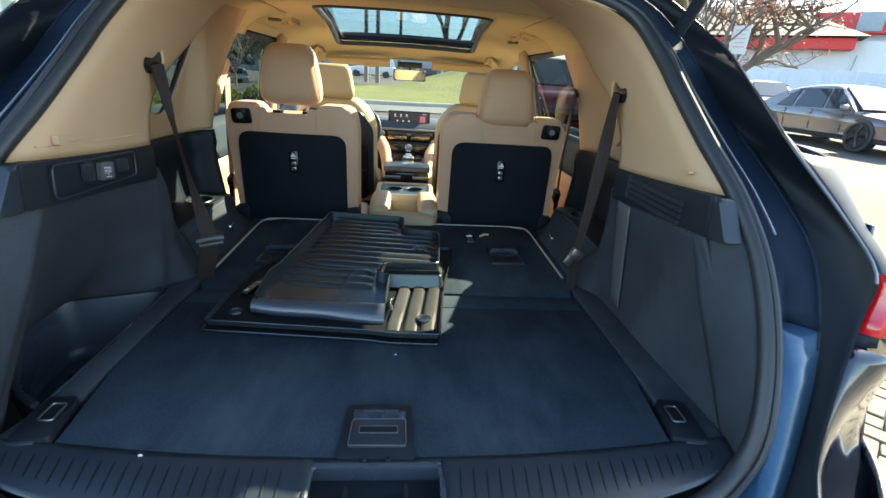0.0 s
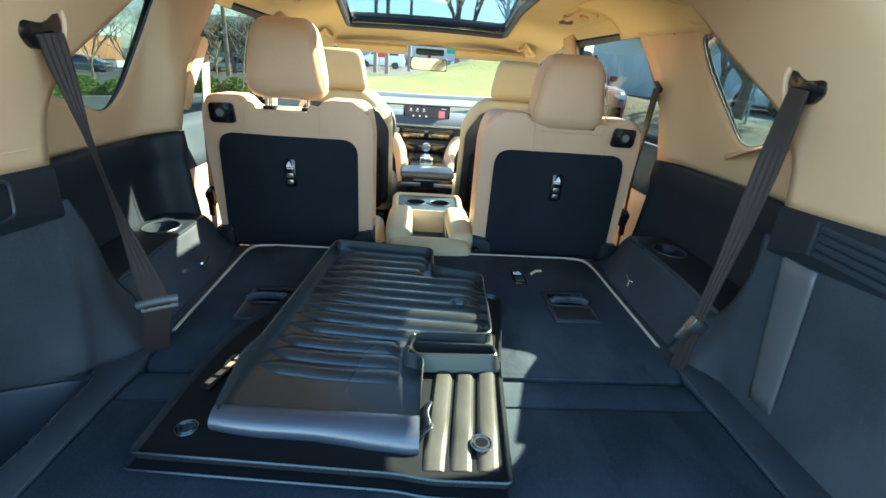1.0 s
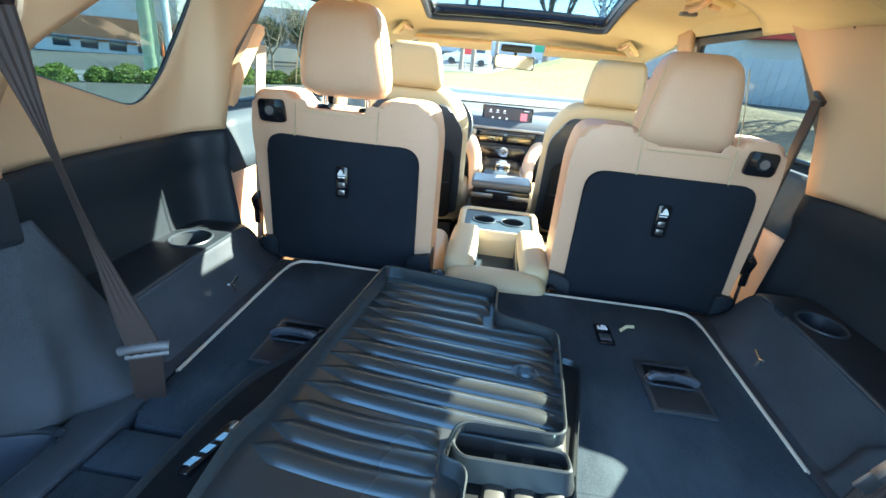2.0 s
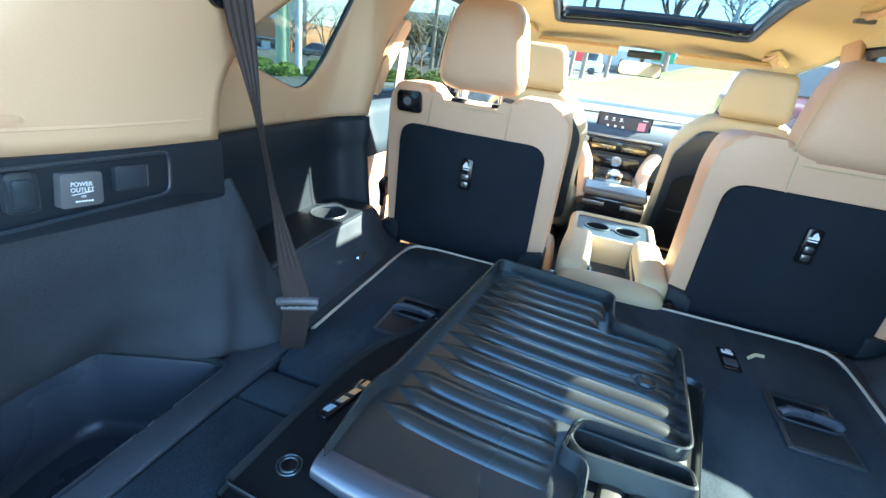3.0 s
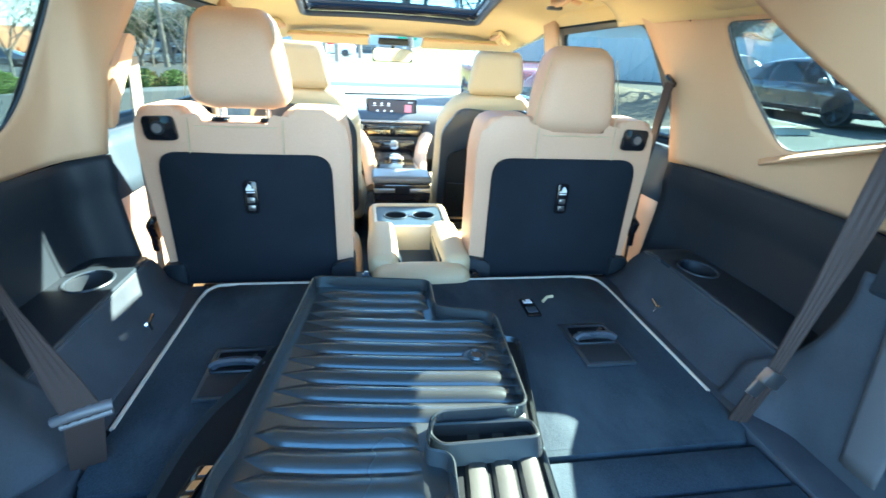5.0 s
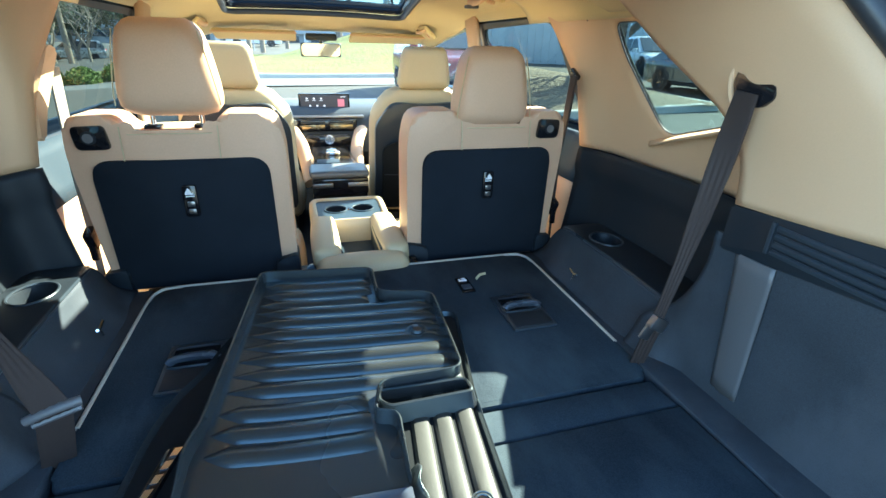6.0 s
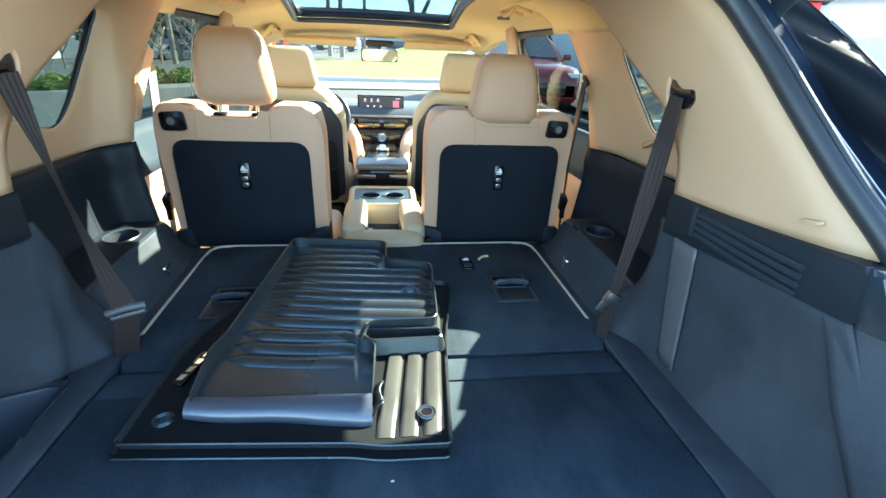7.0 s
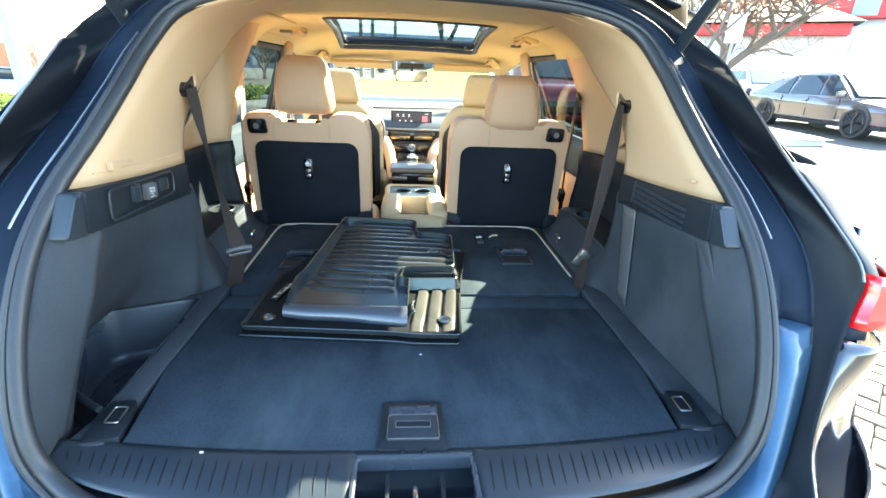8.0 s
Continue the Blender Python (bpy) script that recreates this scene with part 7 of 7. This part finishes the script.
for k in range(13):
    t = k / 12
    bush((lerp(-4.6, -13.6, t), lerp(17.5, 12.9, t) + 0.15 * math.sin(k * 2.1)), 0.46 + 0.05 * math.sin(k * 1.7), k, 0.46 + 0.06 * math.sin(k * 2.9))
tree((8.2, 12.0), 4.9, 0.15, 3, BARK, "spreading tree with its last few russet leaves", 6, 0.8, RUSSET, 5200, 0.042, (0.05, 0, 1), 0.26, 5)
tree((6.5, 10.3), 5.0, 0.07, 21, BARK, "slim bare tree in the mulch bed", 4, 0.5)
tree((2.5, 33.0), 10.5, 0.22, 8, BARK, "tall bare tree behind the grass bank", 6, 0.62, trunk=0.2)
tree((7.0, 38.0), 9.0, 0.18, 14, BARK, "bare tree on the bank", 5, 0.6)
for k, (x, y, h) in enumerate(((-14.5, 30, 6.5), (-18.5, 29, 6.5), (-22, 31, 6.5), (-12.5, 36, 6.5), (-20.5, 36, 7), (-16, 40, 7), (-25.5, 36, 6))):
    tree((x, y), h, 0.075, 40 + k, PALE_BARK, "bare pale-barked tree across the road", 6, 0.62, trunk=0.14, forks=4)
for k, (x, y, h) in enumerate(((-17.5, 48, 5.5), (-14.0, 50, 6.0), (-21, 50, 5.5), (-10, 54, 5.5), (-26, 52, 5.0))):
    tree((x, y), h, 0.18, 70 + k, BARK, "dark evergreen tree in the far row", 5, 0.55, PINE, 5200, 0.13, trunk=0.12)


# ---- buildings
def wall_box(name, lo, hi, mat, par, lab="", r=0.02):
    bm = B()
    box(bm, [(a + b) / 2 for a, b in zip(lo, hi)], [b - a for a, b in zip(lo, hi)], r)
    return part(name, bm, mat, par, lab)


TURN_R = Matrix.Translation((18.5, 24.0, 0)) @ Matrix.Rotation(radians(-36), 4, "Z")
shop = thing("red_banded_shop", (18.5, 24.0, 0.8), "low white shop with a red fascia band and grey hipped roof", "building")


def turned(bm, M=TURN_R):
    bm.transform(M)
    return bm


bm = B()
box(bm, (2, 4.0, 2.15), (24, 8, 4.2), 0.05)
part("wall", turned(bm), WHITE_WALL, shop, "white painted wall")
bm = B()
box(bm, (8.6, 4.6, 2.4), (10.6, 6.0, 4.7), 0.05)
part("wing_wall", turned(bm), WHITE_WALL, shop, "white wing wall")
bm = B()
box(bm, (-2.3, -0.35, 4.05), (10.8, 0.9, 0.50), 0.03)
part("fascia", turned(bm), RED_BAND, shop, "red fascia band")
bm = B()
loft(bm, [[(-8.2, -1.2, 4.35), (3.5, -1.2, 4.35), (3.5, 7, 4.35), (-8.2, 7, 4.35)], [(-5.5, 2.2, 6.1), (0.0, 2.2, 6.1), (0.0, 4, 6.1), (-5.5, 4, 6.1)]])
part("roof", turned(bm), ROOFING, shop, "grey shingled hipped roof")
bm = B()
box(bm, (7.6, 1.5, 5.15), (12.5, 1.0, 0.95), 0.03)
part("upper_fascia", turned(bm), RED_BAND, shop, "tall red fascia")
bm = B()
box(bm, (3.6, 0.98, 5.2), (1.0, 0.06, 0.85), 0.02)
part("fascia_panel", turned(bm), STEEL, shop, "blue-grey panel")
for x in (-3.0, 3.2):
    bm = B()
    tube(bm, [(x, -0.12, 2.0), (x + 0.15, -0.2, 3.6)], 0.03, 6)
    part("downpipe", turned(bm), STEEL, shop)
fence = thing("white_fence", (16.2, 21.8, 0.7), "pale painted board fence along the lot", "fence")
for k in range(44):
    bm = B()
    x = -9.0 + 0.40 * k
    box(bm, (x, -3.2 - 0.01 * (k % 2), 1.74 + 0.03 * math.sin(k * 1.3)), (0.385, 0.035, 2.0), 0.006)
    part("board", turned(bm), FENCE, fence)
bm = B()
box(bm, (-0.4, -3.16, 2.1), (17.6, 0.05, 0.10), 0.01)
part("rail", turned(bm), FENCE, fence)
bm = B()
box(bm, (0, -3.0, 0.6), (18, 0.2, 0.4), 0.02)
part("footing", turned(bm), KERB, fence)

sign = thing("parking_sign", (7.35, 10.4, 0.4), "white metal sign with illegible print on a post", "sign")
gz = ground_z(7.35, 10.4)
bm = B()
tube(bm, [(7.35, 10.4, gz), (7.35, 10.4, gz + 2.55)], 0.03, 8)
part("post", bm, STEEL, sign)
bm = B()
box(bm, (7.33, 10.36, gz + 2.25), (0.34, 0.012, 0.58), 0.006, 2, Matrix.Rotation(radians(-36), 4, "Z"))
plate = part("sign_plate", bm, WHITE_WALL, sign)
bm = B()
for k in range(5):
    box(bm, (7.326, 10.352, gz + 2.45 - 0.085 * k), (0.24 - 0.05 * (k % 2), 0.006, 0.02), 0, 2, Matrix.Rotation(radians(-36), 4, "Z"))
part("print_bars", bm, FADED_INK, plate, "faded red print")

brick_b = thing("brick_shop", (-51, 60.0, -1.6), "orange brick shop with a white upper storey across the road", "building")
wall_box("base_wall", (-62.1, 59.9, -3.0), (-41.2, 72, -0.6), WHITE_WALL, brick_b, "pale base wall")
wall_box("lower_wall", (-62, 60, -0.6), (-41.3, 72, 2.4), BRICK, brick_b, "orange brick wall")
wall_box("upper_wall", (-62.1, 59.9, 2.4), (-41.2, 72, 8.5), WHITE_WALL, brick_b, "white upper wall")
for x in (-58, -54.0, -50.0, -46.0, -43.2):
    wall_box("shop_window", (x - 1.2, 59.83, -1.5), (x + 1.2, 59.95, -0.3), CAR_GLASS, brick_b, "dark shop window")
wall_box("door_canopy", (-60, 59.2, -0.30), (-42, 60.0, -0.12), STEEL, brick_b)
for k in range(5):
    x = -42.0 + 1.6 * k
    bm = B()
    tube(bm, [(x, 57.5, ground_z(x, 57.5)), (x, 57.5, ground_z(x, 57.5) + 1.5)], 0.12, 10)
    tagged(part("bollard", bm, ORANGE), "orange steel bollard before the shop", "bollard", "bollards")

far = thing("overpass_building", (0, 66, 1.5), "long pale building with a grey band far ahead", "building")
wall_box("lower_wall", (-34, 66, 0.8), (9, 74, 2.4), STEEL, far, "grey shaded ground floor")
wall_box("band", (-34, 65.4, 2.4), (10, 74, 4.0), STEEL, far, "blue-grey band")
wall_box("upper_wall", (-34, 65.8, 4.0), (10, 74, 5.7), WHITE_WALL, far, "white upper wall")
for k in range(12):
    x = -33 + 3.4 * k
    wall_box("column", (x - 0.25, 65.5, 1.2), (x + 0.25, 65.9, 2.4), WHITE_WALL, far, "white column")
    wall_box("far_window", (x + 0.6, 65.9, 1.5), (x + 2.6, 66.05, 2.2), CAR_GLASS, far, "dark window")
for k, (x, y, m, w, h, z) in enumerate(((-7.8, 40, ORANGE, 0.5, 1.6, 0.9), (-7.0, 41, ORANGE, 0.4, 1.0, 0.9), (-3.2, 40, RED_BAND, 0.9, 0.9, 1.9), (3.0, 42, GREEN_SIGN, 1.6, 1.1, 2.6))):
    sg = thing("road_sign", (x, y, ground_z(x, y)), "coloured roadside sign board far ahead", "sign", "roadside signs")
    bm = B()
    tube(bm, [(x, y, ground_z(x, y)), (x, y, z + h)], 0.05, 6)
    part("post", bm, STEEL, sg)
    bm = B()
    box(bm, (x, y - 0.06, z + h / 2), (w, 0.04, h), 0.01)
    part("board", bm, m, sg)
for k, (x, y, h, arms) in enumerate(((-3.35, 38, 9.5, 0), (-2.35, 36, 9.0, 1), (-0.9, 44, 8, 0), (5.0, 30, 5.5, 0), (-13.2, 35, 9.0, 1))):
    pole = thing("utility_pole", (x, y, ground_z(x, y)), "tall weathered utility pole" + (" with cross arms" if arms else " standing by the road"), "pole", "utility poles")
    bm = B()
    gz = ground_z(x, y)
    tube(bm, [(x, y, gz), (x, y, gz + h)], [0.17, 0.11], 10)
    part("post", bm, POLE_WOOD if k != 3 else WHITE_WALL, pole)
    if arms:
        for dz in (0.5, 1.4):
            bm = B()
            box(bm, (x, y - 0.1, gz + h - dz), (2.0, 0.10, 0.12), 0.01)
            part("cross_arm", bm, POLE_WOOD, pole)
bm = B()
for z in (8.2, 8.9):
    pts = [Vector((lerp(-40, -2.35, t), lerp(33, 36, t), z + 0.5 - 1.2 * math.sin(math.pi * t))) for t in [k / 16 for k in range(17)]]
    tube(bm, pts, 0.015, 4)
tagged(part("overhead_wires", bm, SEAL), "thin overhead wires between the poles", "wires", kind="stuff")
for (x, y), w, m, lab in (((-12.0, 16.0), 0.26, PYLON, "pale green steel column by the road"), ((-11.45, 16.2), 0.12, WHITE_WALL, "white post beside the green column")):
    bm = B()
    tube(bm, [(x, y, ground_z(x, y)), (x, y, 7.5)], w, 14)
    tagged(part("roadside_column", bm, m), lab, "column")

# ---- paving slabs beside the car, piece by piece
paving = thing("pavement", (2.1, 0.6, 0.03), "herringbone concrete pavers beside the car", "pavement", kind="structure")
bm = B()
box(bm, (0, 0, 0), (0.193, 0.093, 0.06), 0.005, 1)
bm.transform(Matrix.Translation(ORIGIN[paving.name]))
tile = part("paver", bm, PAVER, paving)
tile_mesh = tile.data
spots = []
for i in range(-14, 46):
    for j in range(-14, 56):
        if (i - j) % 4 == 0:
            spots.append((i + 1, j + 0.5, 0))
        elif (i - j) % 4 == 3:
            spots.append((i + 0.5, j + 1, 90))
random.seed(9)
spots.sort(key=lambda p: abs(p[0] - 10) + abs(p[1] - 14))
for n, (i, j, a) in enumerate(spots[:300]):
    q = Matrix.Rotation(radians(40), 2) @ Vector((i * 0.1 - 1.2, j * 0.1 - 1.3))
    x, y = 2.1 + q.x, 0.2 + q.y
    ob = tile if n == 0 else new("paver", tile_mesh)
    ob.parent = paving
    ob.matrix_basis = Matrix.Translation(Vector((x, y, ground_z(x, y) - 0.012 + random.uniform(-0.002, 0.002))) - ORIGIN[paving.name]) @ Matrix.Rotation(radians(a + 40), 4, "Z")
corners, quads = [], []
for i, j, a in spots[300:]:
    q = Matrix.Rotation(radians(40), 2) @ Vector((i * 0.1 - 1.2, j * 0.1 - 1.3))
    x, y = 2.1 + q.x, 0.2 + q.y
    z = ground_z(x, y) + 0.018 + random.uniform(-0.002, 0.002)
    turn = Matrix.Rotation(radians(a + 40), 2)
    k = len(corners)
    for sx, sy, dz in ((-0.0965, -0.0465, -0.03), (0.0965, -0.0465, -0.03), (0.0965, 0.0465, -0.03), (-0.0965, 0.0465, -0.03),
                       (-0.092, -0.042, 0.0), (0.092, -0.042, 0.0), (0.092, 0.042, 0.0), (-0.092, 0.042, 0.0)):
        r = turn @ Vector((sx, sy))
        corners.append((x + r.x - 2.1, y + r.y - 0.6, z + dz - 0.03))
    quads += [(k + 4, k + 5, k + 6, k + 7), (k, k + 1, k + 5, k + 4), (k + 1, k + 2, k + 6, k + 5), (k + 2, k + 3, k + 7, k + 6), (k + 3, k, k + 4, k + 7)]
rest = bpy.data.meshes.new("paver_field")
rest.from_pydata(corners, [], quads)
rest.materials.append(PAVER)
field = new("paver_field", rest)
field.parent = paving
field["kind"] = "stuff"

# ---- the car's own wheels and bonnet
bm = B()
sheet(bm, lambda u, v: (lerp(-0.78, 0.78, u), lerp(4.42, 5.15, v), 1.02 - 0.14 * v ** 2 - 0.05 * (2 * u - 1) ** 2), 12, 8)
solid(part("bonnet", bm, PAINT, car, "navy bonnet"), 0.01)
bm = B()
sheet(bm, lambda u, v: (lerp(-0.80, 0.80, u), 5.15 - 0.12 * (2 * u - 1) ** 2, lerp(0.34, 0.88, v)), 12, 6)
solid(part("front_end", bm, PAINT, car), 0.01)
for sgn in (-1, 1):
    for y in (1.12, 4.05):
        bm = B()
        disc(bm, (sgn * 0.86, y, 0.365), 0.365, 0.24, "x", 36, 0.03)
        wheel_ob = part("wheel", bm, TYRE, car, "black tyre on an alloy rim")
        bm = B()
        for a in [2 * math.pi * k / 5 for k in range(5)]:
            tube(bm, [(sgn * 0.985, y + 0.04 * math.cos(a), 0.365 + 0.04 * math.sin(a)), (sgn * 0.982, y + 0.25 * math.cos(a), 0.365 + 0.25 * math.sin(a))], 0.022, 6)
        tube(bm, [Vector((sgn * 0.98, y + 0.26 * math.cos(a), 0.365 + 0.26 * math.sin(a))) for a in [2 * math.pi * k / 28 for k in range(28)]], 0.014, 6, loop=True)
        part("rim", bm, DULL_METAL, wheel_ob, "five-spoke alloy rim")
